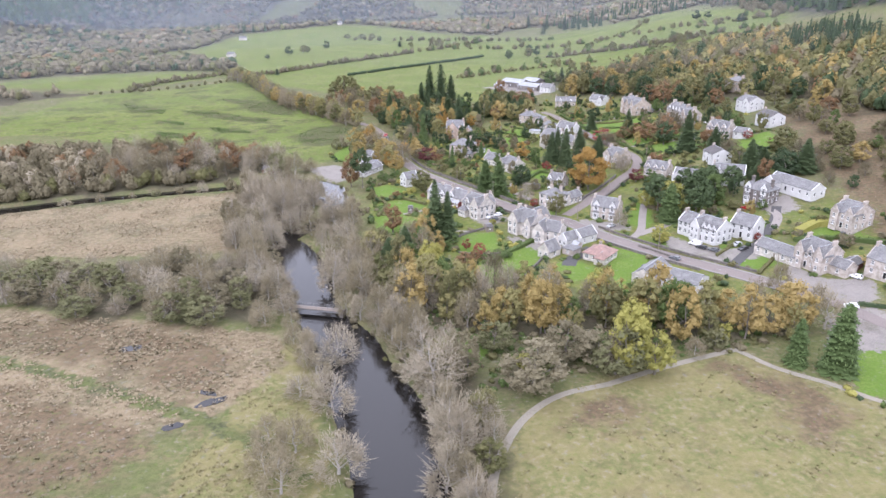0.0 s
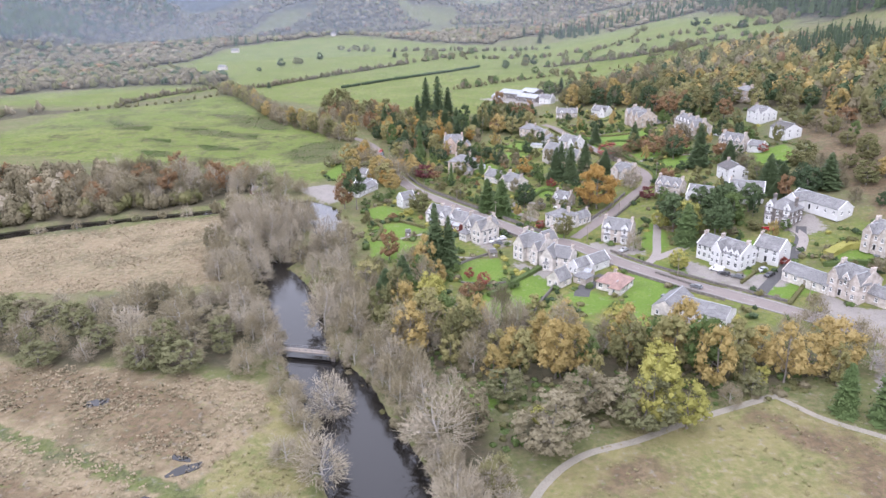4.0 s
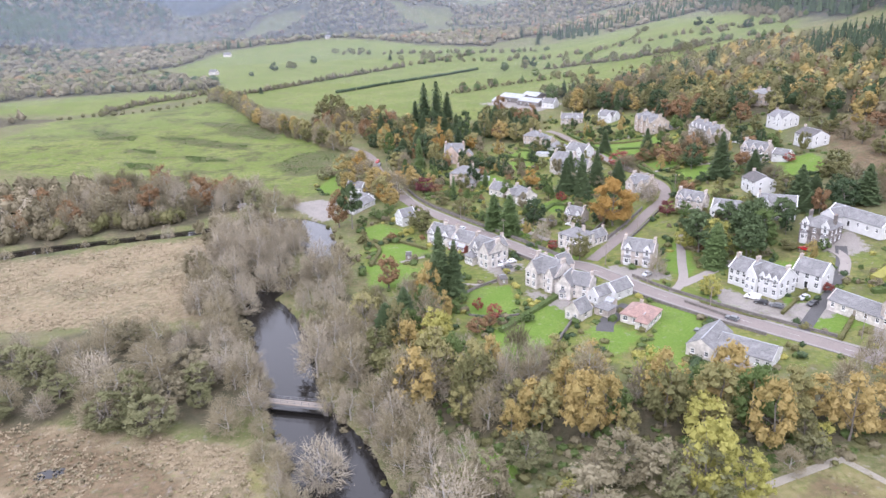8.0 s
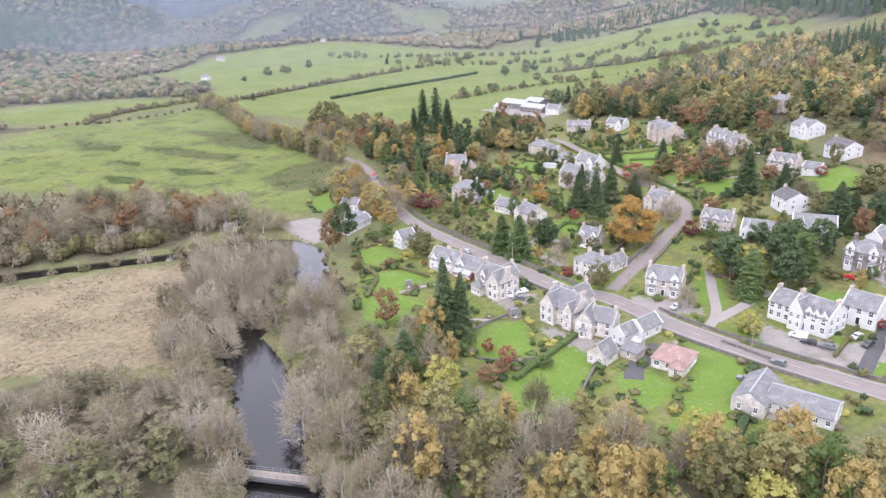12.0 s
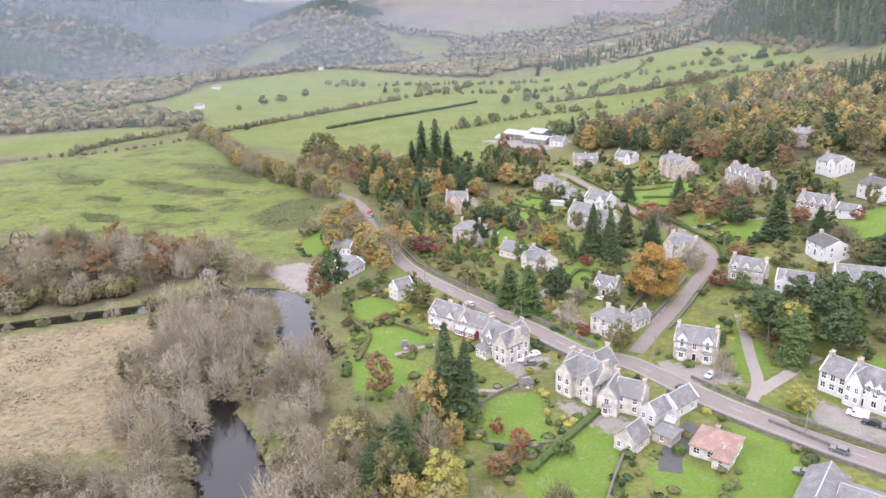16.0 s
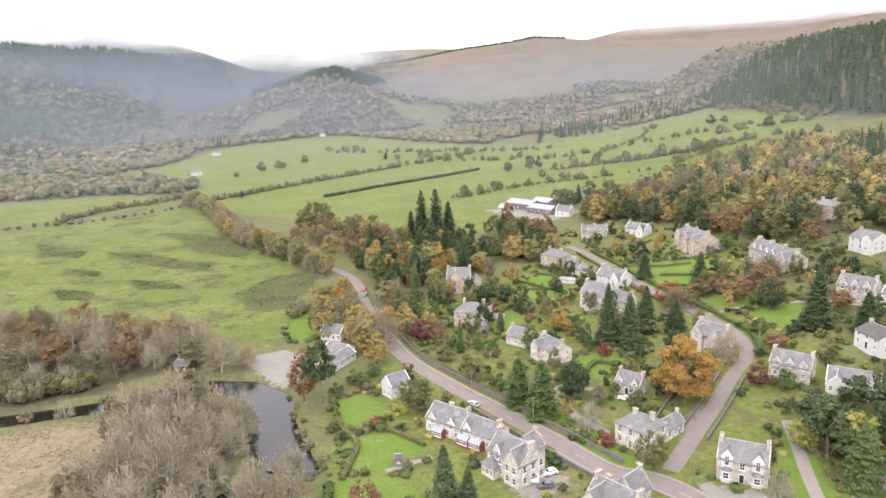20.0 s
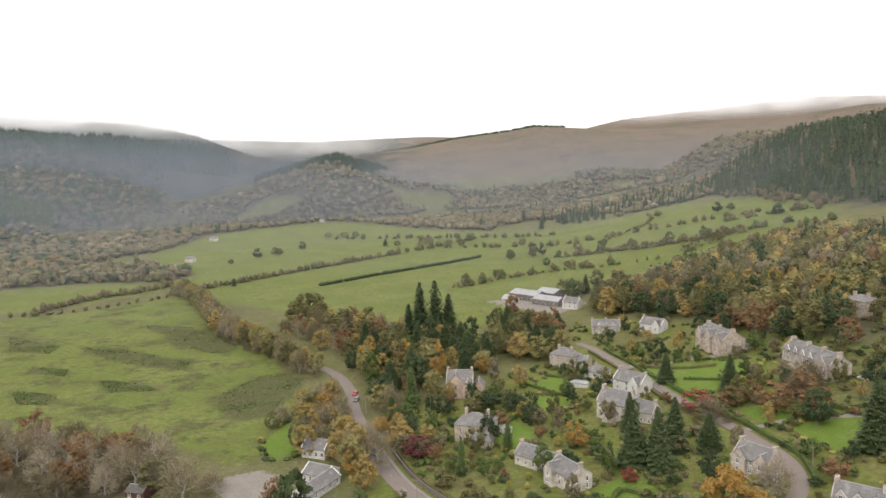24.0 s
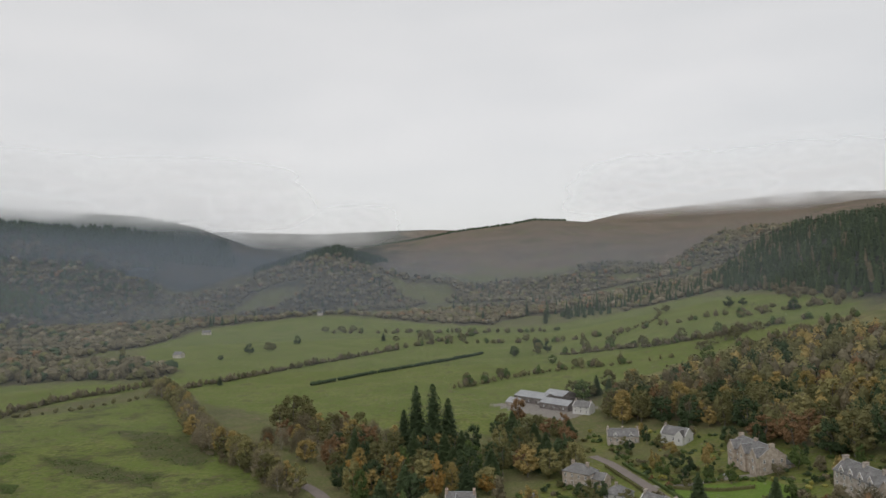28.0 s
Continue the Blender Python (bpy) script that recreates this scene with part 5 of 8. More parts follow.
def north_houses():
    h, w = site("house", "tall pink sandstone house with grey slate roof", 3.8, 471.5, 17.2, 470.1, 13)
    block(h, 0, 0, w * 0.86, 12, 7.0, 4.4, "x", "pinkstone", "slate", left=(3, 2), front=(0, 0), right=(2, 2), chim=((0.5, 6, 0.9, 2.2), (w * 0.86 - 0.5, 6, 0.9, 2.2)))
    block(h, 1.2, -0.5, 6.0, 8, 7.0, 4.0, "y", "pinkstone", "slate", front=(1, 2), ww=1.2, wh=1.9)
    gable_dormer(h, w * 0.7, 0, 2.4, 5, 7.4, 2.0, "pinkstone", "slate", 4.6)
    add_window(h, Matrix.Translation((w * 0.7, 0, 0)), 0, 0.9, 1.2, 1.9)
    block(h, w * 0.86 + 0.02, 2.0, 5.0, 8, 4.4, 2.6, "y", "pinkstone", "slate", right=(2, 1), front=(1, 1), storeys=1)
    h, w = site("house", "square cream house with hipped slate roof", 5.7, 420.0, 18.2, 415.3, 12)
    block(h, 0, 0, w, 11, 6.4, 3.0, "hip", "buff", "slate", front=(3, 2), left=(3, 2), right=(2, 2), chim=((2.5, 7, 0.8, 1.8), (w - 2.5, 7, 0.8, 1.8)), door=1)
    block(h, w * 0.5, -4.0, w * 0.62, 4.0, 3.0, 1.6, "hip", "buff", "slate", front=(4, 1), right=(1, 1), storeys=1)
    h, w = site("house", "buff stone house with hipped roof and chimneys", 56.9, 517.3, 66.8, 508.6, 10)
    block(h, 0, 0, w, 9, 6.2, 2.8, "hip", "buff", "slate", front=(4, 2), right=(2, 2), left=(2, 2), chim=((3, 4.5, 1.4, 0.8), (w - 3, 4.5, 1.4, 0.8)), door=1)
    block(h, w - 0.2, 3, 6, 6, 4.0, 2.2, "x", "buff", "slate", front=(2, 1), storeys=1)
    h, w = site("house", "small white bungalow with dark hipped roof", 69.2, 492.9, 77.1, 486.9, 8)
    block(h, 0, 0, w, 8, 3.0, 2.6, "hip", "white", "slate", front=(3, 1), right=(2, 1), left=(2, 1), storeys=1, chim=((4, 4, 0.9, 0.7),))
    h, w = site("house", "white gabled house with grey slate roof", 76.4, 468.4, 85.0, 457.2, 9)
    block(h, 0, 0, w, 8.5, 5.0, 3.4, "x", "white", "slate", front=(3, 2), left=(2, 2), right=(1, 2), chim=((0.5, 4.2, 0.7, 1.6), (w - 0.5, 4.2, 0.7, 1.6)))
    block(h, w - 4.6, -2.0, 4.2, 6, 4.8, 2.8, "y", "white", "slate", front=(1, 2))
    h, w = site("house", "large pale stone house with broad slate gables", 62.0, 438.0, 71.5, 428.6, 13)
    block(h, 0, 0, w, 10, 6.0, 4.4, "x", "cream", "slate", front=(4, 2), left=(2, 2), right=(2, 2), chim=((0.5, 5, 0.8, 2.0), (w - 0.5, 5, 0.8, 2.0)))
    block(h, w - 0.02, 2.5, 9, 7.5, 4.6, 3.4, "x", "cream", "slate", front=(3, 1), right=(1, 1), chim=((w + 8.5, 6.2, 0.7, 1.5),))
    block(h, 4.5, -3.4, 5, 4.5, 2.8, 1.8, "y", "cream", "slate", front=(1, 1), storeys=1)


def hillside_houses():
    h, w = site("house", "large buff stone villa with gables on the hillside", 129.5, 512, 133.2, 490.6, 13)
    block(h, 0, 0, w, 12, 6.6, 4.0, "x", "buff", "slate", front=(5, 2), right=(3, 2), left=(2, 2), chim=((0.6, 6, 0.9, 2.2), (w - 0.6, 6, 0.9, 2.2), (w * 0.5, 6, 1.6, 0.8)), door=2)
    for u in (0.14, 0.5, 0.86):
        block(h, w * u - 2.2, -1.2, 4.4, 7, 6.6, 3.0, "y", "buff", "slate", front=(1, 2))
    block(h, w - 5, 11.8, 5, 7, 3.2, 2.0, "y", "buff", "slate", right=(2, 1), storeys=1)
    h, w = site("house", "long grey stone terrace with dormers and chimneys", 145.4, 458.8, 149.0, 430.0, 10)
    block(h, 0, 0, w, 9.5, 6.0, 3.8, "x", "stone", "slate", front=(8, 2), right=(2, 2), left=(2, 2), chim=((0.6, 4.7, 0.8, 2.2), (w * 0.36, 4.7, 0.8, 2.2), (w * 0.68, 4.7, 0.8, 2.2), (w - 0.6, 4.7, 0.8, 2.2)))
    for u in (0.14, 0.3, 0.46, 0.62):
        gable_dormer(h, w * u, 0, 2.2, 4, 6.6, 1.7, "stone", "slate", 4.2)
    block(h, w - 5.4, -1.4, 5.0, 6, 6.0, 3.0, "y", "buff", "slate", front=(2, 2))
    h, w = site("house", "square buff villa with flat-topped roof on the hill", 201.7, 513, 206.2, 500.5, 12)
    block(h, 0, 0, w, 12, 6.8, 2.4, "hip", "buff", "slate", front=(4, 2), right=(3, 2), left=(3, 2), chim=((3, 6, 0.9, 2.0), (w - 3, 6, 0.9, 2.0)))
    h, w = site("house", "white two-storey house with grey roof on the hill", 183.2, 444.1, 186.4, 432.1, 11)
    block(h, 0, 0, w, 10.5, 5.4, 2.8, "x", "white", "slate", front=(3, 2), right=(3, 2), left=(2, 2), chim=((1, 5.2, 0.8, 1.4),), skew=False)
    block(h, 7.4, -0.8, 4.6, 6, 5.4, 2.4, "y", "white", "slate", front=(1, 2), skew=False)
    h, w = site("house", "grey stone house with three gables above a lawn", 145.7, 387.7, 153.4, 378.0, 9)
    block(h, 0, 0, w, 8.5, 5.6, 3.4, "x", "stone", "slate", front=(4, 2), right=(2, 2), left=(1, 2), chim=((0.5, 4.2, 0.8, 1.8), (w - 0.5, 4.2, 0.8, 1.8)), door=1)
    for u in (0.18, 0.5, 0.82):
        gable_dormer(h, w * u, 0, 2.6, 4, 6.2, 2.0, "stone", "slate", 3.8)
    h, w = site("garage", "white outbuilding with grey slate roof", 157.0, 379.0, 161.5, 373.0, 6, "outbuilding")
    block(h, 0, 0, w, 6, 2.8, 2.0, "x", "white", "slate", front=(2, 1), right=(1, 1), storeys=1)
    h, w = site("house", "white house with dark brown tiled roof", 176.3, 398.0, 178.8, 385.7, 10)
    block(h, 0, 0, w, 9.5, 4.8, 2.6, "x", "white", "darkslate", front=(3, 2), right=(2, 2), chim=((1, 4.7, 0.8, 1.0),), skew=False)
    h, w = site("house", "white cottage with dark gables among hedges", 117, 566, 126, 556, 9)
    block(h, 0, 0, w, 8, 3.8, 3.2, "x", "white", "slate", front=(3, 1), right=(1, 1), left=(1, 1), chim=((0.5, 4, 0.7, 1.5),), storeys=1)
    block(h, w - 4.4, -2, 4, 6, 3.8, 2.6, "y", "white", "darkslate", front=(1, 1), storeys=1)
    h, w = site("house", "long grey stone cottages with slate roofs", 92, 577, 108, 574, 9)
    block(h, 0, 0, w, 8, 3.8, 3.2, "x", "stone", "slate", front=(5, 1), left=(1, 1), right=(1, 1), chim=((0.5, 4, 0.7, 1.5), (w * 0.5, 4, 0.7, 1.5), (w - 0.5, 4, 0.7, 1.5)), storeys=1)
    gable_dormer(h, w * 0.25, 0, 2.0, 3, 4.4, 1.5, "white", "slate", 2.9)
    gable_dormer(h, w * 0.75, 0, 2.0, 3, 4.4, 1.5, "white", "slate", 2.9)


def garden_houses():
    h, w = site("house", "small cream house with grey slate gables", 25.0, 397.7, 31.5, 391.1, 8)
    block(h, 0, 0, w, 7, 3.6, 3.0, "x", "cream", "slate", front=(3, 1), right=(1, 1), left=(1, 1), chim=((0.5, 3.5, 0.7, 1.4),), storeys=1)
    block(h, w - 0.02, 1.0, 7, 6, 3.4, 2.6, "x", "cream", "slate", front=(2, 1), storeys=1)
    h, w = site("house", "pale stone house with stepped slate roofs", 33.8, 383.0, 39.0, 372.6, 9)
    block(h, 0, 0, w, 8, 4.6, 3.2, "x", "cream", "slate", front=(3, 2), right=(2, 2), chim=((0.5, 4, 0.7, 1.5), (w - 0.5, 4, 0.7, 1.5)))
    block(h, 0.4, -2.0, 4, 6, 4.4, 2.6, "y", "cream", "slate", front=(1, 2))
    h, w = site("house", "white gabled cottage by the road", -20.1, 355.5, -16.8, 351.2, 8)
    block(h, 0, 0, w, 7.5, 4.4, 2.8, "y", "white", "slate", front=(2, 2), right=(2, 1))
    h, w = site("house", "low white house with pale slate roof", -48.3, 409.9, -39.8, 406.8, 7)
    block(h, 0, 0, w, 7, 3.6, 2.3, "x", "white", "slate", front=(4, 1), right=(1, 1), left=(1, 1), storeys=1)
    h, w = site("house", "long white hall with glazed slate roof", -44.5, 389.5, -36.5, 385.2, 9)
    block(h, 0, 0, w, 8, 3.0, 2.2, "x", "white", "slate", front=(4, 1), left=(1, 1), storeys=1)
    block(h, w - 3.0, -14.0, 6.2, 18, 2.8, 2.0, "y", "white", "slate", right=(5, 1), left=(4, 1), front=(2, 1), storeys=1)


def farm():
    for ax, ay, bx, by, dd, e in ((58, 712, 76, 692, 15, 4.4), (78, 706, 90, 693, 15, 5.0), (72, 684, 88, 666, 11, 3.8), (50, 696, 57, 688, 9, 3.2)):
        h, w = site("farm_shed", "broad farm shed with pale metal roof", ax, ay, bx, by, dd, "farm shed", "farm sheds")
        block(h, 0, 0, w, dd, e, 2.6, "x", "darkstone" if e > 3.6 else "stone", "tin", skew=False, front=(3, 1), storeys=1)
    h, w = site("house", "white farmhouse with grey slate roof", 90, 660, 99, 652, 8)
    block(h, 0, 0, w, 7.5, 4.6, 3.0, "x", "white", "slate", front=(3, 2), right=(1, 2), chim=((0.5, 3.7, 0.7, 1.5), (w - 0.5, 3.7, 0.7, 1.5)))
    h, w = site("shed", "red-brown timber hut beside the river", -97.5, 381.0, -91.0, 379.3, 5, "hut", "sheds")
    block(h, 0, 0, w, 5, 2.6, 1.3, "x", "rusty", "darkslate", front=(2, 1), storeys=1, skew=False)


def garden_sheds():
    for ax, ay, turn, w, d, wall, lab in ((20, 282, 10, 3.0, 4.0, "wood", "dark timber garden shed with felt roof"), (26, 424, 60, 3, 5, "white", "small pale painted garden shed by a lawn"), (60, 480, -30, 8, 3.5, "white", "long pale garden shed with flat roof"),
                                          (-14, 310, 0, 2.4, 3, "wood", "small timber garden shed"), (52, 262, -40, 3, 3, "stone", "small stone garden store with pale roof"), (46, 344, -40, 3, 3.4, "wood", "small timber garden shed"), (38, 498, -40, 3.5, 3, "wood", "small timber garden shed")):
        c, s = math.cos(radians(turn)), math.sin(radians(turn))
        h, w2 = site("shed", lab, ax, ay, ax + w * c, ay + w * s, d, "shed", "sheds")
        block(h, 0, 0, w, d, 2.1, 0.7, "x", wall, "darkslate" if wall == "wood" else "tin", front=(1, 1), storeys=1, skew=False, ww=0.7, wh=0.8)


for build in (villa_box, villa_gables, villa_lower, outbuilding, terrace_red, villa_turret, villa_yellow, cottage_small, house_by_orange_tree, house_dormers, white_bungalows, white_row, stone_house, pink_bungalow, long_low, east_villas, north_houses, hillside_houses, garden_houses, farm, garden_sheds):
    build()


# ---- trees ----
ICO_V = [(math.cos(a) * 0.894, math.sin(a) * 0.894, z) for z, o in ((-0.447, 0.0), (0.447, 0.5)) for a in [2 * math.pi * (i + o) / 5 for i in range(5)]] + [(0, 0, -1), (0, 0, 1)]
ICO_F = [(i, (i + 1) % 5, 5 + i) for i in range(5)] + [((i + 1) % 5, 5 + (i + 1) % 5, 5 + i) for i in range(5)] + [(10, (i + 1) % 5, i) for i in range(5)] + [(11, 5 + i, 5 + (i + 1) % 5) for i in range(5)]


OCT_V = [(1, 0, 0), (0, 1, 0), (-1, 0, 0), (0, -1, 0), (0, 0, -1), (0, 0, 1)]
OCT_F = [(i, (i + 1) % 4, 5) for i in range(4)] + [((i + 1) % 4, i, 4) for i in range(4)]


def clump_cores(centers, radii, rng, simple=False):
    """Closed, uneven hearts of foliage, one for each clump."""
    n = len(centers)
    V0, F0 = (np.array(OCT_V) * 1.1, OCT_F) if simple else (np.array(ICO_V), ICO_F)
    V = V0[None] * rng.uniform(0.72, 1.12, (n, len(V0), 1)) * radii[:, None] + centers[:, None]
    F = np.array(F0)[None] + len(V0) * np.arange(n)[:, None, None]
    return V.reshape(-1, 3), F.reshape(-1, 3)


def quads_mesh(name, centers, normals, sizes, mat, rng, stretch=1.0, fold=0.25, hearts=None):
    """Many small bent leaf sprays, each an island of its own, over the hearts of their clumps."""
    n = len(centers)
    nr = normals / (np.linalg.norm(normals, axis=1, keepdims=True) + 1e-9)
    r = rng.normal(size=(n, 3))
    u = np.cross(nr, r)
    u /= np.linalg.norm(u, axis=1, keepdims=True) + 1e-9
    v = np.cross(nr, u)
    s = sizes[:, None]
    a, b = u * s * stretch, v * s / stretch
    jit = lambda: rng.uniform(0.6, 1.25, (n, 1))
    P = np.stack([centers - a * 1.3 * jit() - nr * s * fold, centers + a * 0.7 * jit() - b * 1.15 * jit(), centers + a * 0.7 * jit() + b * 1.15 * jit() + nr * s * fold], 1).reshape(-1, 3)
    F = np.arange(3 * n).reshape(n, 3)
    if hearts is not None:
        F = np.concatenate([F, hearts[1] + len(P)])
        P = np.concatenate([P, hearts[0]])
    me = bpy.data.meshes.new(name)
    me.from_pydata(P.tolist(), [], F.tolist())
    me.materials.append(mat)
    return me


def limbs(rng, height, spread, trunk_r, fork, count, mat, depth=2):
    """A tapered trunk with forking limbs."""
    pieces, tips = [], []
    lean = rng.normal(0, 0.03, 2)
    base = Vector((0, 0, -0.6))
    prev, pr = base, trunk_r * 1.25
    trunk_top = Vector((lean[0] * height, lean[1] * height, height * 0.78))
    segs = 5
    stem = []
    for i in range(1, segs + 1):
        k = i / segs
        q = base.lerp(trunk_top, k) + Vector((*rng.normal(0, 0.02 * height * (k < 1), 2), 0))
        r = trunk_r * (1 - 0.85 * k)
        pieces.append(tube(prev, q, pr, r, 6))
        stem.append((q, r))
        prev, pr = q, r
    for i in range(count):
        k = fork + (0.95 - fork) * (i + rng.uniform(0, 1)) / count
        j = min(int(k * segs), segs - 1)
        p = base.lerp(trunk_top, k)
        a = i * 2.4 + rng.uniform(-0.4, 0.4)
        reach = spread * (1.1 - 0.55 * k) * rng.uniform(0.7, 1.0)
        q = p + Vector((math.cos(a) * reach, math.sin(a) * reach, reach * rng.uniform(0.4, 0.9)))
        q.z = min(q.z, height * 0.97)
        r = trunk_r * 0.38 * (1.1 - k)
        m = p.lerp(q, 0.5) + Vector((0, 0, -0.06 * reach))
        pieces += [tube(p, m, r, r * 0.65, 5), tube(m, q, r * 0.65, r * 0.2, 4)]
        tips.append(q)
        for _ in range(2):
            e = m.lerp(q, rng.uniform(0, 0.8)) + Vector((*rng.normal(0, 0.3 * reach, 2), abs(rng.normal(0.25, 0.15)) * reach))
            e.z = min(e.z, height)
            pieces.append(tube(m, e, r * 0.45, r * 0.12, 4))
            tips.append(e)
    return make_mesh("trunk", *joined(*pieces), mat, smooth_faces=True), tips


def template(name, label, category, trunk_me, crown_me):
    t = thing(name, label, category)
    put("trunk", trunk_me, t)
    put("crown", crown_me, t)
    return t


def broadleaf(seed, leaf, label, dense=1100, leaf_size=0.42, low=0.16, lump=0.34, narrow=1.0, bark="bark", category="tree", name="tree", H=14.0, W=11.0, branches=9):
    """Trunk, limbs and a crown of leaf sprays gathered in uneven clumps."""
    rng = np.random.default_rng(seed)
    tm, _ = limbs(rng, H, W * 0.42, 0.022 * H, 0.2, branches, M[bark])
    base = H * low
    mid = np.array([0, 0, base + (H - base) * 0.40])
    K = 54 if H > 10 else 26 if H > 5 else 16
    bush = name == "willow_bush"
    K = 84 if bush else K
    dirs = rng.normal(size=(K, 3))
    dirs /= np.linalg.norm(dirs, axis=1, keepdims=True)
    cr = (0.78 if bush else 1.0) * W * lump * rng.uniform(0.4, 1.0, K) * (0.43 if H > 10 else 0.5)
    R = np.stack([np.full(K, W / 2 * narrow), np.full(K, W / 2 * narrow), np.where(dirs[:, 2] > 0, (H - base) * 0.6, (H - base) * 0.34)], 1) - 0.75 * cr[:, None]
    cc = mid + dirs * R * rng.uniform(0.86 if bush else 0.68, 1.0, (K, 1))
    which = rng.choice(K, dense, p=cr ** 2 / (cr ** 2).sum())
    d = rng.normal(size=(dense, 3))
    d /= np.linalg.norm(d, axis=1, keepdims=True)
    d[:, 2] = np.where(d[:, 2] < -0.35, -d[:, 2], d[:, 2])
    p = cc[which] + d * (cr[which] * rng.uniform(0.75, 1.2, dense))[:, None]
    p[:, 2] = np.maximum(p[:, 2], 0.12)
    hearts = clump_cores(cc, np.stack([cr, cr, cr], 1) * 0.72, rng, True)
    hearts[0][:, 2] = np.maximum(hearts[0][:, 2], 0.05)
    nrm = d + 0.5 * rng.normal(size=(dense, 3))
    if category == "shrub":
        return tagged(new("shrub", quads_mesh("shrub", p, nrm, leaf_size * rng.uniform(0.6, 1.35, dense), LEAF[leaf], rng, hearts=hearts)), label, category)
    return template(name, label, category, tm, quads_mesh("crown", p, nrm, leaf_size * rng.uniform(0.6, 1.35, dense), LEAF[leaf], rng, hearts=hearts))


def twiggy(seed, leaf, label, dense=1550, H=14.0, W=11.0, leaves=0.15, bark="palebark", name="tree"):
    """A bare or nearly bare tree: limbs and a haze of fine twigs in uneven tufts."""
    rng = np.random.default_rng(seed)
    tm, _ = limbs(rng, H, W * 0.44, 0.3, 0.12, 12, M[bark])
    fork = np.array([0, 0, H * 0.22])
    K = 40
    lobe = rng.normal(size=(K, 3))
    lobe[:, 2] = np.abs(lobe[:, 2]) * 1.1 - 0.35
    lobe /= np.linalg.norm(lobe, axis=1, keepdims=True)
    reach = rng.uniform(0.74, 1.06, K)
    which = rng.integers(0, K, dense)
    d = lobe[which] + rng.normal(0, 0.2, (dense, 3))
    d /= np.linalg.norm(d, axis=1, keepdims=True)
    span = np.stack([np.full(dense, W / 2), np.full(dense, W / 2), np.where(d[:, 2] > 0, H * 0.78, H * 0.24)], 1) * reach[which][:, None]
    k = rng.uniform(0.42, 0.9, (dense, 1)) ** 0.8
    root = fork + d * span * k
    out = d * span
    out /= np.linalg.norm(out, axis=1, keepdims=True)
    out = out + rng.normal(0, 0.58, (dense, 3)) + np.array([0, 0, 0.2])
    q = root + out * rng.uniform(0.6, 1.4, (dense, 1))
    root[:, 2], q[:, 2] = np.maximum(root[:, 2], 0.1), np.clip(q[:, 2], 0.2, H * 1.04)
    side = np.cross(out, rng.normal(size=(dense, 3)))
    side /= np.linalg.norm(side, axis=1, keepdims=True) + 1e-9
    w = 0.07 * rng.uniform(0.6, 1.5, (dense, 1))
    P = np.stack([root - side * w, root + side * w, q], 1).reshape(-1, 3)
    F = np.arange(3 * dense).reshape(dense, 3).tolist()
    n = int(dense * leaves)
    c = q[:n] + rng.normal(0, 0.2, (n, 3))
    sz = 0.13 * rng.uniform(0.6, 1.4, (n, 1))
    u, v = rng.normal(size=(n, 3)), rng.normal(size=(n, 3))
    P2 = np.stack([c - u * sz, c - v * sz, c + u * sz], 1).reshape(-1, 3)
    k = len(P)
    F += [(k + 3 * i, k + 3 * i + 1, k + 3 * i + 2) for i in range(n)]
    me = bpy.data.meshes.new("crown")
    me.from_pydata(np.concatenate([P, P2]).tolist(), [], F)
    me.materials.append(LEAF[leaf])
    return template(name, label, "tree", tm, me)


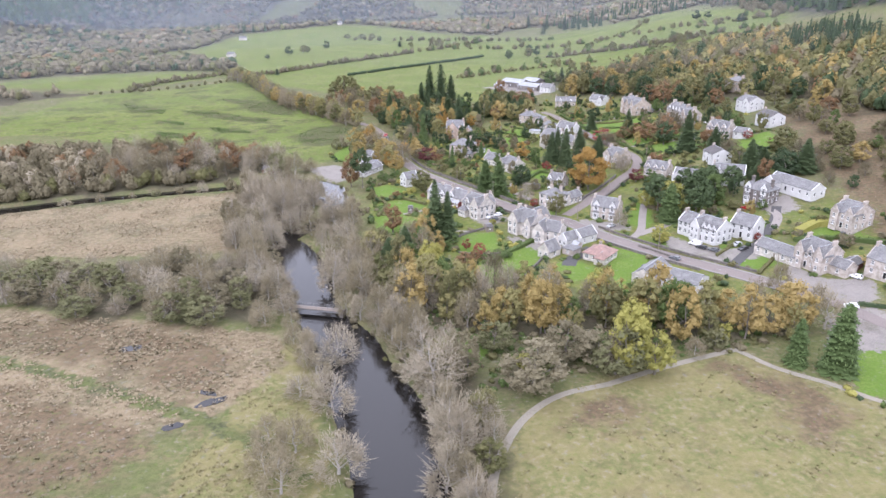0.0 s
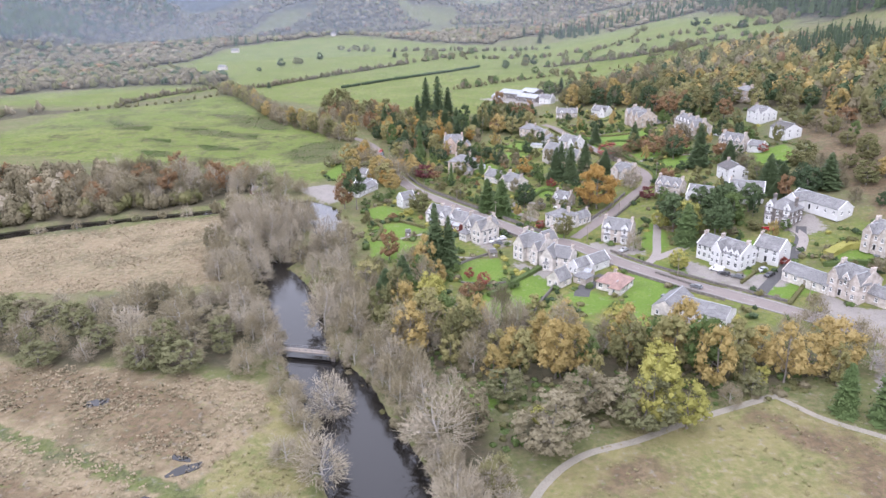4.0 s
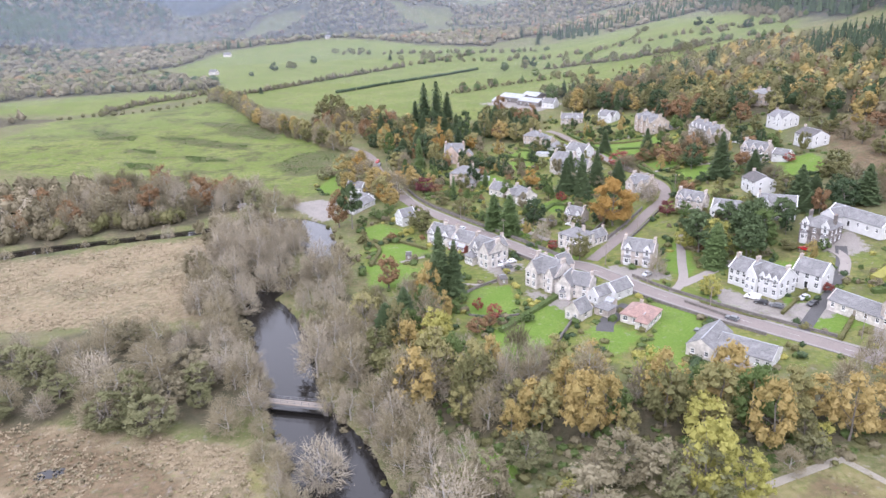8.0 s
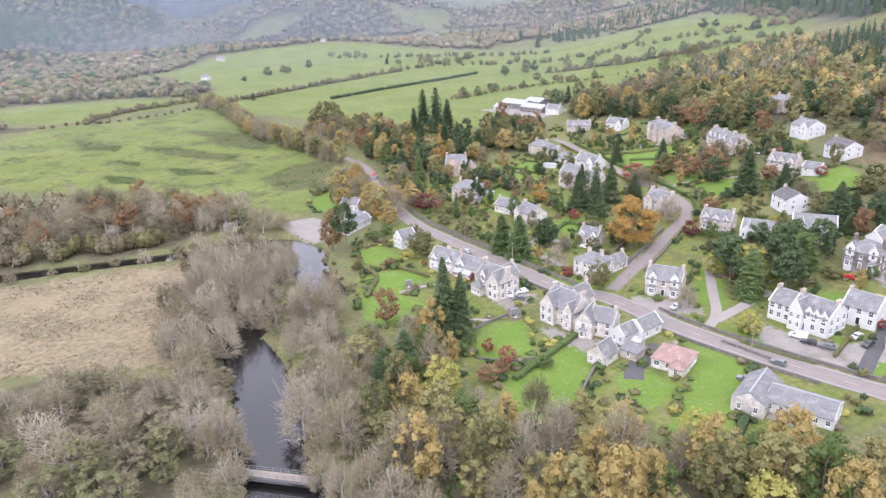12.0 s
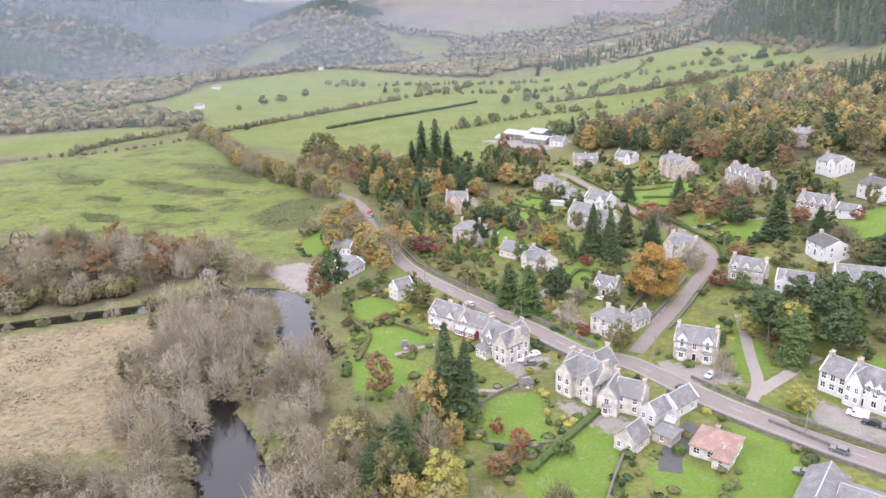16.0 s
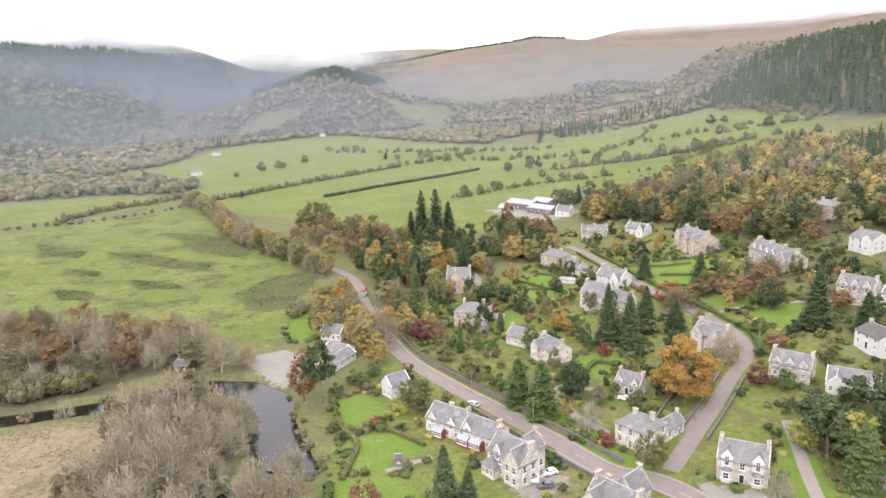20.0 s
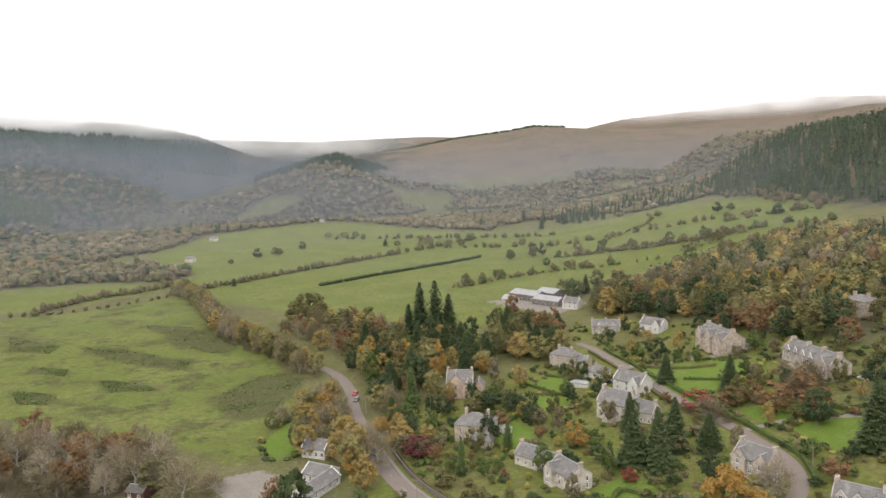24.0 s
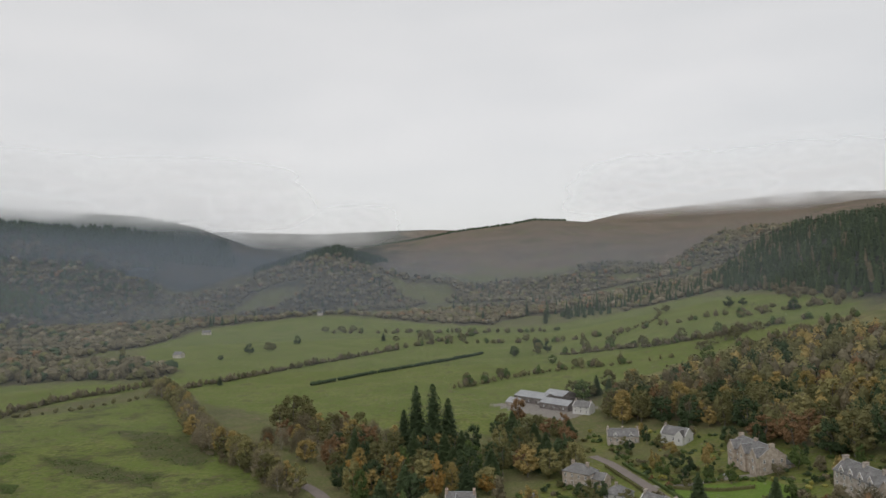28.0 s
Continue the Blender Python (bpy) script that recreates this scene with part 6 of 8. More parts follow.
def conifer(seed, leaf, label, H=20.0, W=8.0, tiers=34, power=0.72, droop=0.4, name="conifer", low=0.06):
    """A spire of drooping tiers of needled boughs."""
    rng = np.random.default_rng(seed)
    tm = make_mesh("trunk", *joined(tube((0, 0, -0.6), (0, 0, H * 0.5), 0.32, 0.18, 7), tube((0, 0, H * 0.5), (0, 0, H * 0.98), 0.18, 0.03, 6)), M["bark"], smooth_faces=True)
    P, F = [], []
    for t in range(tiers):
        k = (t + 0.5) / tiers
        z = H * (low + (1 - low) * k)
        R = W / 2 * (1 - k) ** power * rng.uniform(0.7, 1.12) + 0.12
        n = max(6, int(15 * (1 - k) + 6))
        for i in range(n):
            a = 2 * math.pi * (i + rng.uniform(-0.35, 0.35)) / n
            r = R * rng.uniform(0.7, 1.12)
            dz = -droop * r * rng.uniform(0.5, 1.2)
            wd = (0.16 * R + 0.28) * rng.uniform(0.8, 1.3)
            c, s = math.cos(a), math.sin(a)
            up = rng.uniform(-0.2, 0.35)
            b = len(P)
            for f, ww, lift in ((0.05, 0.3, 0.25), (0.45, 1.0, 0.25), (0.78, 0.85, 0.0), (1.0, 0.12, 0.1)):
                for sg in (-1, 1):
                    P.append((c * r * f - s * wd * ww * sg, s * r * f + c * wd * ww * sg, z + dz * f + lift * up - 0.18 * abs(sg) * ww))
            F += [(b, b + 1, b + 3, b + 2), (b + 2, b + 3, b + 5, b + 4), (b + 4, b + 5, b + 7, b + 6)]
    # small sprays break up the outline
    n = 760
    k = rng.uniform(0.02, 0.97, n)
    a = rng.uniform(0, 2 * math.pi, n)
    R = W / 2 * (1 - k) ** power * rng.uniform(0.6, 1.2, n)
    c = np.stack([np.cos(a) * R, np.sin(a) * R, H * (low + (1 - low) * k) - droop * R], 1)
    nr = np.stack([np.cos(a), np.sin(a), np.full(n, 0.6)], 1) + 0.4 * rng.normal(size=(n, 3))
    u = np.cross(nr, rng.normal(size=(n, 3)))
    u /= np.linalg.norm(u, axis=1, keepdims=True)
    v = np.cross(nr / np.linalg.norm(nr, axis=1, keepdims=True), u)
    s = 0.3 * rng.uniform(0.6, 1.4, (n, 1))
    b = len(P)
    P += np.stack([c - u * s, c - v * s * 0.5, c + u * s, c + v * s * 0.5], 1).reshape(-1, 3).tolist()
    F += [(b + 4 * i, b + 4 * i + 1, b + 4 * i + 2, b + 4 * i + 3) for i in range(n)]
    me = bpy.data.meshes.new("crown")
    me.from_pydata(P, [], F)
    me.materials.append(LEAF[leaf])
    return template(name, label, "tree", tm, me)


TREES = {}
for key, name, leaf, lab, leafsize, dense in (
    ("orange", "maple_tree", "orange", "broad maple with bright orange autumn leaves", 0.34, 1800), ("amber", "beech_tree", "amber", "beech tree with amber autumn leaves", 0.34, 1300),
    ("rust", "oak_tree", "rust", "oak tree with rust-brown autumn leaves", 0.33, 1200), ("yellow", "birch_tree", "yellow", "birch tree with yellow-green autumn leaves", 0.32, 1300),
    ("olive", "lime_tree", "olive", "broad lime tree with dull olive leaves", 0.34, 1300), ("green", "sycamore_tree", "green", "broad sycamore tree with green leaves", 0.34, 1300),
    ("pale", "birch_tree", "pale", "birch tree with thinning pale olive-tan leaves", 0.30, 1400), ("sage", "willow_bush", "sage", "rounded willow bush with sage-green leaves", 0.30, 1500), ("dark", "yew_tree", "dark", "dense dark evergreen yew tree", 0.34, 1400),
    ("red", "acer_tree", "red", "small acer with crimson leaves", 0.32, 1000), ("purple", "copper_beech", "purple", "copper beech with dark purple leaves", 0.32, 1300)):
    TREES[key] = [(broadleaf(len(TREES) * 7 + k, leaf, lab, int(dense * 1.12), leafsize * 0.74, name=name, low=0.0), 14.0, 11.0) for k in (1, 3, 5)]
TREES["bare"] = [(twiggy(k, "grey", "pale grey leafless alder tree", name="alder_tree"), 14.0, 11.0) for k in (201, 202, 203)]
TREES["tan"] = [(twiggy(k, "greytan", "tan-grey willow with sparse last leaves", leaves=0.3, name="willow_tree"), 14.0, 11.0) for k in (211, 212, 213)]
TREES["brown"] = [(twiggy(k, "brown", "brown leafless ash tree in autumn", leaves=0.3, bark="bark", name="ash_tree"), 14.0, 11.0) for k in (221, 222)]
TREES["conifer"] = [(conifer(k, "conifer", "tall pointed dark green conifer"), 20.0, 8.0) for k in (301, 302)]
TREES["spruce"] = [(conifer(k, "dark", "very tall dark spruce with a pointed top", H=20, W=8, tiers=30, power=0.68, droop=0.45, name="spruce_tree"), 20.0, 8.0) for k in (311, 312)]
TREES["cypress"] = [(conifer(k, "column", "broad columnar green cypress", H=16.0, W=8.0, tiers=30, power=0.5, droop=0.3, name="cypress_tree", low=0.0), 16.0, 8.0) for k in (321, 322)]
TREES["bigmaple"] = [(broadleaf(k, "orange", "great spreading maple in orange autumn leaf", 5200, 0.33, 0.0, 0.3, name="maple_tree", H=21.0, W=21.0), 21.0, 21.0) for k in (351,)]
TREES["pine"] = [(broadleaf(k, "conifer", "spreading green pine with open crown", 1300, 0.34, 0.3, 0.28, name="pine_tree"), 14.0, 11.0) for k in (331, 332)]
TREES["tanbush"] = [(broadleaf(k, "tanleaf", "dense rounded tan willow bush", 2400, 0.22, 0.0, 0.34, name="willow_bush"), 14.0, 11.0) for k in (341, 342)]
for key, leaf in (("g_green", "green"), ("g_olive", "olive"), ("g_dark", "dark"), ("g_rust", "rust"), ("g_amber", "amber"), ("g_tan", "tanleaf"), ("g_purple", "purple")):
    TREES[key] = [(broadleaf(500 + len(TREES) * 3 + k, leaf, f"small rounded garden tree with {leaf} foliage", 560, 0.24, 0.02, 0.36, name="garden_tree", H=7.0, W=6.0, branches=3), 7.0, 6.0) for k in (0, 1)]
for key, leaf, lab in (("shrub_green", "green", "rounded green garden shrub"), ("shrub_olive", "olive", "loose olive-green garden shrub"), ("shrub_dark", "dark", "clipped dark evergreen garden shrub"), ("shrub_rust", "rust", "rust-brown autumn garden shrub"), ("shrub_tan", "tanleaf", "bare tan garden shrub"), ("shrub_yellow", "yellow", "yellow-green garden shrub in leaf")):
    TREES[key] = [(broadleaf(400 + len(TREES) + k, leaf, lab, 200, 0.24, 0.0, 0.42, name="shrub", category="shrub", H=3.0, W=3.6, branches=2), 3.0, 3.6) for k in (0, 50)]
rng0 = random.Random(5)
USED = {}


def plant(kind, x, y, h, w, group=""):
    """Sets a tree of that kind with its height and crown width."""
    tpl, H, W = TREES[kind][rng0.randrange(len(TREES[kind]))]
    m = Matrix.Translation((x, y, gz(x, y))) @ Matrix.Rotation(rng0.uniform(0, 6.28), 4, "Z") @ Matrix.Diagonal((w / W, w / W, h / H, 1))
    if tpl not in USED:
        USED[tpl] = True
        tpl.matrix_basis = m
        ob = tpl
    else:
        c = copy_thing(tpl, pose(0, 0, 0))
        c.matrix_basis = m
        ob = c
    ob["group"] = group or kind + " trees"
    return ob


ROADS = [(MAIN, 5.2), (SIDE, 4.6), (drive_a, 2.6), (drive_b, 2.6)]


FX, FY = np.meshgrid(np.arange(-240, 300.5, 1.0), np.arange(80, 760.5, 1.0))


def free_map():
    """Where trees may stand: clear of houses, roads, lawns, yards and water, on a grid of one metre."""
    ok = np.ones(FX.shape, bool)
    for a, b, r in FOOT:
        ok &= np.hypot(FX - a, FY - b) > r * 0.8 + 1.0
    for pts, half in ROADS:
        ok &= line_dist(FX, FY, pts)[0] > half
    d, k = line_dist(FX, FY, [(a, b) for a, b, _ in RIVER])
    ok &= d > np.interp(k, range(len(RIVER)), [c for *_, c in RIVER]) - 1.0
    for p in LAWNS + YARDS:
        xs, ys = [q[0] for q in p], [q[1] for q in p]
        i0, i1, j0, j1 = int(min(ys)) - 82, int(max(ys)) - 78, int(min(xs)) + 238, int(max(xs)) + 242
        ok[i0:i1, j0:j1] &= inside(FX[i0:i1, j0:j1], FY[i0:i1, j0:j1], p) < 1.0
    return ok


FREE = free_map()


def is_free(x, y):
    return bool(FREE[min(max(int(round(y - 80)), 0), FREE.shape[0] - 1), min(max(int(round(x + 240)), 0), FREE.shape[1] - 1)])


def grove(kinds, poly, spacing, h, w, seed, keep=1.0, group=""):
    """Trees scattered in a polygon, no closer than the spacing; kinds with their weights."""
    r = random.Random(seed)
    g = np.random.default_rng(seed)
    xs, ys = [p[0] for p in poly], [p[1] for p in poly]
    names = [k for k, c in kinds.items() for _ in range(c)]
    n = int((max(xs) - min(xs)) * (max(ys) - min(ys)) / spacing ** 2 * 5)
    px, py = g.uniform(min(xs), max(xs), n), g.uniform(min(ys), max(ys), n)
    inn = inside(px, py, poly) > 0
    done = np.zeros((0, 2))
    for x, y in zip(px[inn], py[inn]):
        if len(done) and ((done[:, 0] - x) ** 2 + (done[:, 1] - y) ** 2).min() < spacing ** 2:
            continue
        done = np.concatenate([done, [(x, y)]])
        if r.random() < keep and is_free(x, y):
            k = r.uniform(0.72, 1.2)
            plant(r.choice(names), float(x), float(y), r.uniform(*h) * k, r.uniform(*w) * k, group)


def row_of(kinds, pts, spacing, h, w, seed, spread=1.5, group=""):
    r = random.Random(seed)
    names = [k for k, c in kinds.items() for _ in range(c)]
    for p in resample(pts, spacing):
        plant(r.choice(names), p.x + r.uniform(-spread, spread), p.y + r.uniform(-spread, spread), r.uniform(*h), r.uniform(*w), group)


# trees that stand out singly: x, y, height, width
SINGLE = dict(
    conifer=[(-1, 273, 26, 11), (4, 273, 21, 9), (62, 388, 19, 12), (69, 385, 21, 11), (79, 398, 19, 11), (89, 394, 13, 10), (130, 371, 22, 13), (70, 420, 15, 8), (100, 470, 14, 9), (118, 446, 15, 9)],
    bigmaple=[(73, 338, 21, 21)],
    orange=[(23, 508, 10, 9), (-17, 518, 18, 16), (-7, 269, 11, 8), (48, 409, 10, 10)],
    amber=[(-47, 410, 12, 10), (-24, 382, 12, 10), (-28, 404, 13, 11), (31, 192, 18, 12), (37, 195, 15, 10), (-34, 420, 12, 12), (-14, 417, 10, 11), (-8, 206, 17, 13), (73, 202, 11, 13), (60, 198, 11, 12), (87, 196, 12, 11), (20, 196, 14, 9), (97, 190, 13, 12)],
    rust=[(121, 414, 12, 15), (131, 406, 11, 13), (111, 428, 9, 10), (-19, 283, 13, 10), (-116, 387, 19, 13), (-45, 353, 19, 11), (-35, 577, 18, 15), (10, 246, 6, 7), (14, 250, 5, 5), (180, 470, 14, 13), (-5, 246, 7, 7)],
    pine=[(-39, 350, 21, 12), (100, 317, 12, 14), (112, 300, 16, 14), (118, 310, 15, 13), (97, 303, 16, 15), (109, 289, 15, 14), (122, 312, 14, 13), (131, 311, 13, 12)],
    dark=[(41, 347, 14, 11), (126, 396, 15, 11), (36, 436, 13, 9), (-12, 430, 8, 10), (2, 450, 8, 9), (20, 455, 8, 12), (30, 452, 8, 10), (-16, 438, 9, 9)],
    bare=[(94, 360, 12, 12), (76, 285, 10, 7), (-84, 318, 20, 14), (41, 325, 10, 9), (-68, 298, 20, 16), (-44, 286, 20, 13), (0, 162, 17, 17), (-25, 154, 14, 13), (-20, 129, 12, 13), (4, 136, 18, 12), (11, 145, 11, 11), (3, 125, 16, 11), (-27, 182, 13, 13), (-35, 225, 20, 13)],
    red=[(58, 378, 5, 6), (44, 316, 4, 5), (16, 256, 5, 6), (11, 262, 5, 4), (124, 262, 4, 4), (162, 372, 5, 6)],
    purple=[(97, 342, 7, 8), (-7, 405, 9, 12), (-20, 520, 14, 12)],
    olive=[(52, 303, 12, 9), (-9, 345, 12, 12), (11, 362, 10, 8), (-88, 648, 23, 18), (-79, 641, 19, 16), (-95, 640, 18, 16), (-84, 658, 20, 17), (-5, 532, 16, 16), (4, 204, 16, 7), (-13, 215, 15, 13), (8, 206, 17, 12)],
    yellow=[(51, 169, 20, 12), (58, 168, 14, 11), (51, 208, 14, 11), (87, 264, 9, 8), (101, 297, 16, 12), (93, 308, 9, 9)],
    sage=[(-90, 386, 11, 12), (-83, 352, 13, 13), (48, 168, 14, 15), (79, 182, 6, 8), (-71, 200, 9, 13), (-82, 202, 10, 12), (-114, 206, 7, 13), (17, 182, 9, 11)],
    tanbush=[(25, 161, 15, 18), (36, 176, 12, 13), (44, 172, 12, 13)],
    tan=[(-43, 437, 12, 12), (-51, 433, 10, 10), (-40, 452, 11, 11), (-21, 400, 16, 14), (-30, 402, 13, 12), (-26, 412, 14, 12), (-79, 379, 15, 15), (-106, 399, 13, 12), (-71, 385, 9, 9), (-4, 212, 15, 14), (-25, 219, 17, 12)],
    cypress=[(106, 168, 20, 11), (97, 172, 14, 7), (98, 290, 17, 11), (23, 343, 16, 10), (29, 335, 18, 11), (7, 390, 13, 4), (24, 409, 11, 5), (-11, 466, 13, 6), (-11, 455, 20, 8), (-19, 449, 9, 6), (-19, 457, 9, 4)],
    g_green=[(-30, 366, 5, 7), (-24, 371, 5, 7), (-35, 357, 4, 6), (-19, 363, 4, 6), (-27, 362, 4, 6), (3, 262, 4, 6), (6, 268, 4, 5), (26, 253, 3, 6)],
    spruce=[(-9, 581, 36, 16), (0, 579, 37, 18), (8, 584, 28, 15), (-16, 586, 22, 13)],
    brown=[(99, 417, 10, 15), (140, 430, 13, 15), (132, 420, 12, 13)],
)
for kind, rows in SINGLE.items():
    for x, y, h, w in rows:
        plant(kind, x, y, h, w)
plant("red", 99, 430, 9, 15)

# riverside woods
grove({"bare": 4, "tan": 4, "olive": 1, "tanbush": 1}, [(7, 105), (4, 145), (-1, 160), (-7, 172), (-14, 189), (-28, 210), (-33, 231), (-39, 247), (-43, 260), (-56, 282), (-48, 300), (-34, 302), (-34, 270), (-24, 262), (-18, 236), (-4, 200), (12, 172), (14, 140), (12, 105)], 6.2, (10, 14), (8, 11), 11, 0.9)
grove({"bare": 5, "tan": 2, "tanbush": 1}, [(-68, 250), (-62, 290), (-58, 310), (-56, 336), (-76, 354), (-92, 344), (-92, 310), (-84, 270)], 6.5, (12, 18), (10, 14), 12)
grove({"bare": 2, "tan": 1}, [(-20, 118), (-28, 147), (-33, 170), (-42, 190), (-49, 209), (-57, 234), (-68, 262), (-78, 252), (-64, 222), (-52, 196), (-44, 165), (-34, 118)], 7.5, (7, 12), (8, 11), 13, 0.75)
grove({"sage": 3, "tan": 5, "bare": 3, "tanbush": 3}, [(-132, 242), (-104, 254), (-66, 248), (-52, 218), (-55, 198), (-80, 201), (-111, 207), (-190, 225), (-190, 248)], 7.0, (7, 12), (8, 13), 14)
grove({"bare": 4, "tan": 3, "brown": 4, "rust": 1, "tanbush": 1}, [(-190, 436), (-112, 430), (-88, 404), (-100, 388), (-120, 372), (-160, 360), (-190, 352)], 8.2, (10, 15), (10, 14), 15)
grove({"tan": 3, "sage": 2, "rust": 1, "amber": 2, "olive": 1}, [(-66, 440), (-52, 480), (-46, 480), (-38, 430), (-30, 400), (-50, 412), (-62, 425)], 7, (9, 13), (8, 12), 16)
row_of({"tan": 2, "bare": 1, "sage": 1, "shrub_tan": 2}, [(-178, 328), (-150, 336), (-120, 348), (-96, 352)], 10, (3, 8), (4, 8), 39, 1.5)
# thickets right along the banks
row_of({"bare": 3, "tan": 3, "tanbush": 1}, [(7, 118), (4, 136), (2.5, 147), (-2, 160), (-8, 171), (-14, 189), (-29, 209), (-33, 231), (-39, 247)], 7, (6, 10), (6, 9), 51, 1.0)
row_of({"bare": 2, "tan": 3, "tanbush": 1}, [(-31, 171), (-39, 190), (-47, 209), (-56, 232), (-62, 250)], 7.5, (5, 9), (6, 9), 52, 1.0)
# autumn belt between the village and the rough grass
grove({"amber": 4, "olive": 2, "pale": 5, "yellow": 1, "tan": 5, "green": 1, "bare": 1, "brown": 1}, [(-24, 232), (-6, 238), (12, 224), (30, 222), (46, 216), (56, 204), (66, 204), (86, 198), (108, 190), (104, 184), (84, 184), (60, 182), (40, 186), (14, 190), (-10, 205)], 6.2, (12, 17), (8, 12), 17, 0.95)
grove({"olive": 1, "pale": 2, "tan": 2, "conifer": 2, "green": 1, "amber": 1}, [(-30, 240), (-8, 242), (2, 258), (-2, 270), (-14, 268), (-24, 264)], 6.8, (10, 17), (8, 11), 18)
grove({"tan": 3, "rust": 1, "brown": 2, "conifer": 2, "amber": 1}, [(98, 204), (112, 218), (124, 200), (112, 186)], 7.5, (8, 12), (8, 11), 19)
grove({"sage": 1, "tan": 2, "yellow": 1}, [(8, 166), (20, 186), (44, 180), (70, 182), (84, 186), (80, 180), (60, 174), (36, 166)], 8, (5, 10), (6, 10), 31, 0.8)
grove({"amber": 4, "pale": 3, "tan": 2, "orange": 1}, [(-34, 392), (-14, 392), (-14, 440), (-26, 474), (-34, 474)], 7, (9, 14), (8, 11), 41)
# evergreen wood round the sandstone house
grove({"dark": 4, "conifer": 3, "spruce": 1, "olive": 3, "rust": 1, "green": 2, "amber": 2, "pale": 2, "orange": 1}, [(-30, 480), (-34, 500), (-56, 545), (-40, 570), (0, 576), (40, 570), (62, 556), (66, 526), (50, 522), (30, 530), (22, 494), (-4, 500), (-2, 470), (-24, 462)], 7.8, (11, 18), (9, 13), 20)
grove({"dark": 3, "conifer": 2, "olive": 2, "rust": 2}, [(40, 575), (74, 560), (78, 620), (56, 650), (30, 610)], 9, (9, 15), (9, 12), 32)
grove({"olive": 2, "brown": 2, "tan": 2, "amber": 2, "rust": 2, "dark": 1}, [(-56, 545), (-100, 610), (-64, 640), (-20, 600), (-36, 572)], 8.5, (11, 16), (10, 14), 21)
for k, o in enumerate((-7, -1)):
    row_of({"tan": 4, "pale": 3, "brown": 1, "amber": 1, "olive": 1}, [(-62 + o, 522), (-92 + o, 568), (-124 + o, 610), (-154 + o, 668), (-194 + o, 748), (-224 + o, 795)], 7, (10, 16), (9, 13), 22 + k, 2.5)
row_of({"tan": 2, "brown": 1, "shrub_tan": 2}, [(-60, 512), (-92, 552), (-126, 596), (-156, 655)], 9, (3, 7), (4, 7), 33, 1.5)
row_of({"amber": 2, "pale": 2, "orange": 1, "tan": 2}, [(-28, 396), (-36, 420), (-46, 452), (-48, 475)], 7, (8, 13), (8, 11), 34, 2)
# gardens
GARDEN_MIX = {"g_green": 4, "g_olive": 4, "g_dark": 5, "g_rust": 1, "g_amber": 2, "g_tan": 3}
grove(GARDEN_MIX, [(-14, 396), (-14, 450), (30, 500), (60, 520), (88, 480), (92, 440), (98, 400), (96, 370), (60, 325), (40, 315), (10, 358)], 9.0, (5, 12), (5, 9), 23, 0.8, "garden trees")
grove(GARDEN_MIX, [(92, 590), (98, 480), (106, 420), (112, 385), (110, 365), (98, 330), (96, 296), (125, 280), (150, 290), (170, 340), (180, 420), (180, 480), (150, 520), (130, 590)], 9.4, (5, 12), (5, 9), 24, 0.8, "garden trees")
grove(GARDEN_MIX, [(-30, 300), (-36, 352), (-12, 396), (-2, 360), (8, 330), (20, 306), (-8, 292)], 8.5, (3, 6), (4, 6), 36, 0.6, "garden trees")
grove(GARDEN_MIX, [(140, 286), (170, 280), (176, 240), (150, 200), (136, 240)], 9, (3, 7), (4, 7), 37, 0.7, "garden trees")
grove({"dark": 1, "pine": 2, "olive": 3, "yellow": 1, "tan": 1, "green": 2}, [(96, 326), (122, 316), (128, 296), (112, 286), (98, 296)], 8, (9, 14), (8, 12), 25, 0.9)
grove({"dark": 3, "conifer": 2, "olive": 2, "brown": 1}, [(140, 368), (172, 366), (168, 306), (148, 316), (138, 340)], 8.5, (9, 14), (9, 12), 26, 0.9)
grove({"brown": 3, "rust": 2, "olive": 1, "dark": 1}, [(106, 440), (140, 430), (140, 405), (112, 410)], 9, (7, 12), (8, 12), 38, 0.8)
# lower edge of the hillside wood
grove({"rust": 1, "amber": 3, "brown": 2, "olive": 5, "pale": 2, "dark": 2}, [(104, 640), (112, 608), (131, 596), (150, 565), (156, 521), (162, 492), (178, 483), (193, 477), (222, 440), (236, 520), (200, 600), (160, 680), (130, 690)], 8.2, (12, 19), (11, 15), 28)
grove({"rust": 1, "brown": 3, "olive": 6, "dark": 1, "conifer": 1, "amber": 2, "green": 1}, [(196, 470), (205, 420), (190, 340), (178, 310), (190, 250), (176, 200), (210, 180), (230, 300), (236, 430)], 10, (7, 14), (8, 13), 30, 0.85)
grove({"brown": 3, "olive": 2, "rust": 1, "dark": 1}, [(166, 300), (200, 420), (196, 350), (230, 300), (220, 200), (184, 210)], 8.5, (6, 11), (7, 11), 42, 0.6)
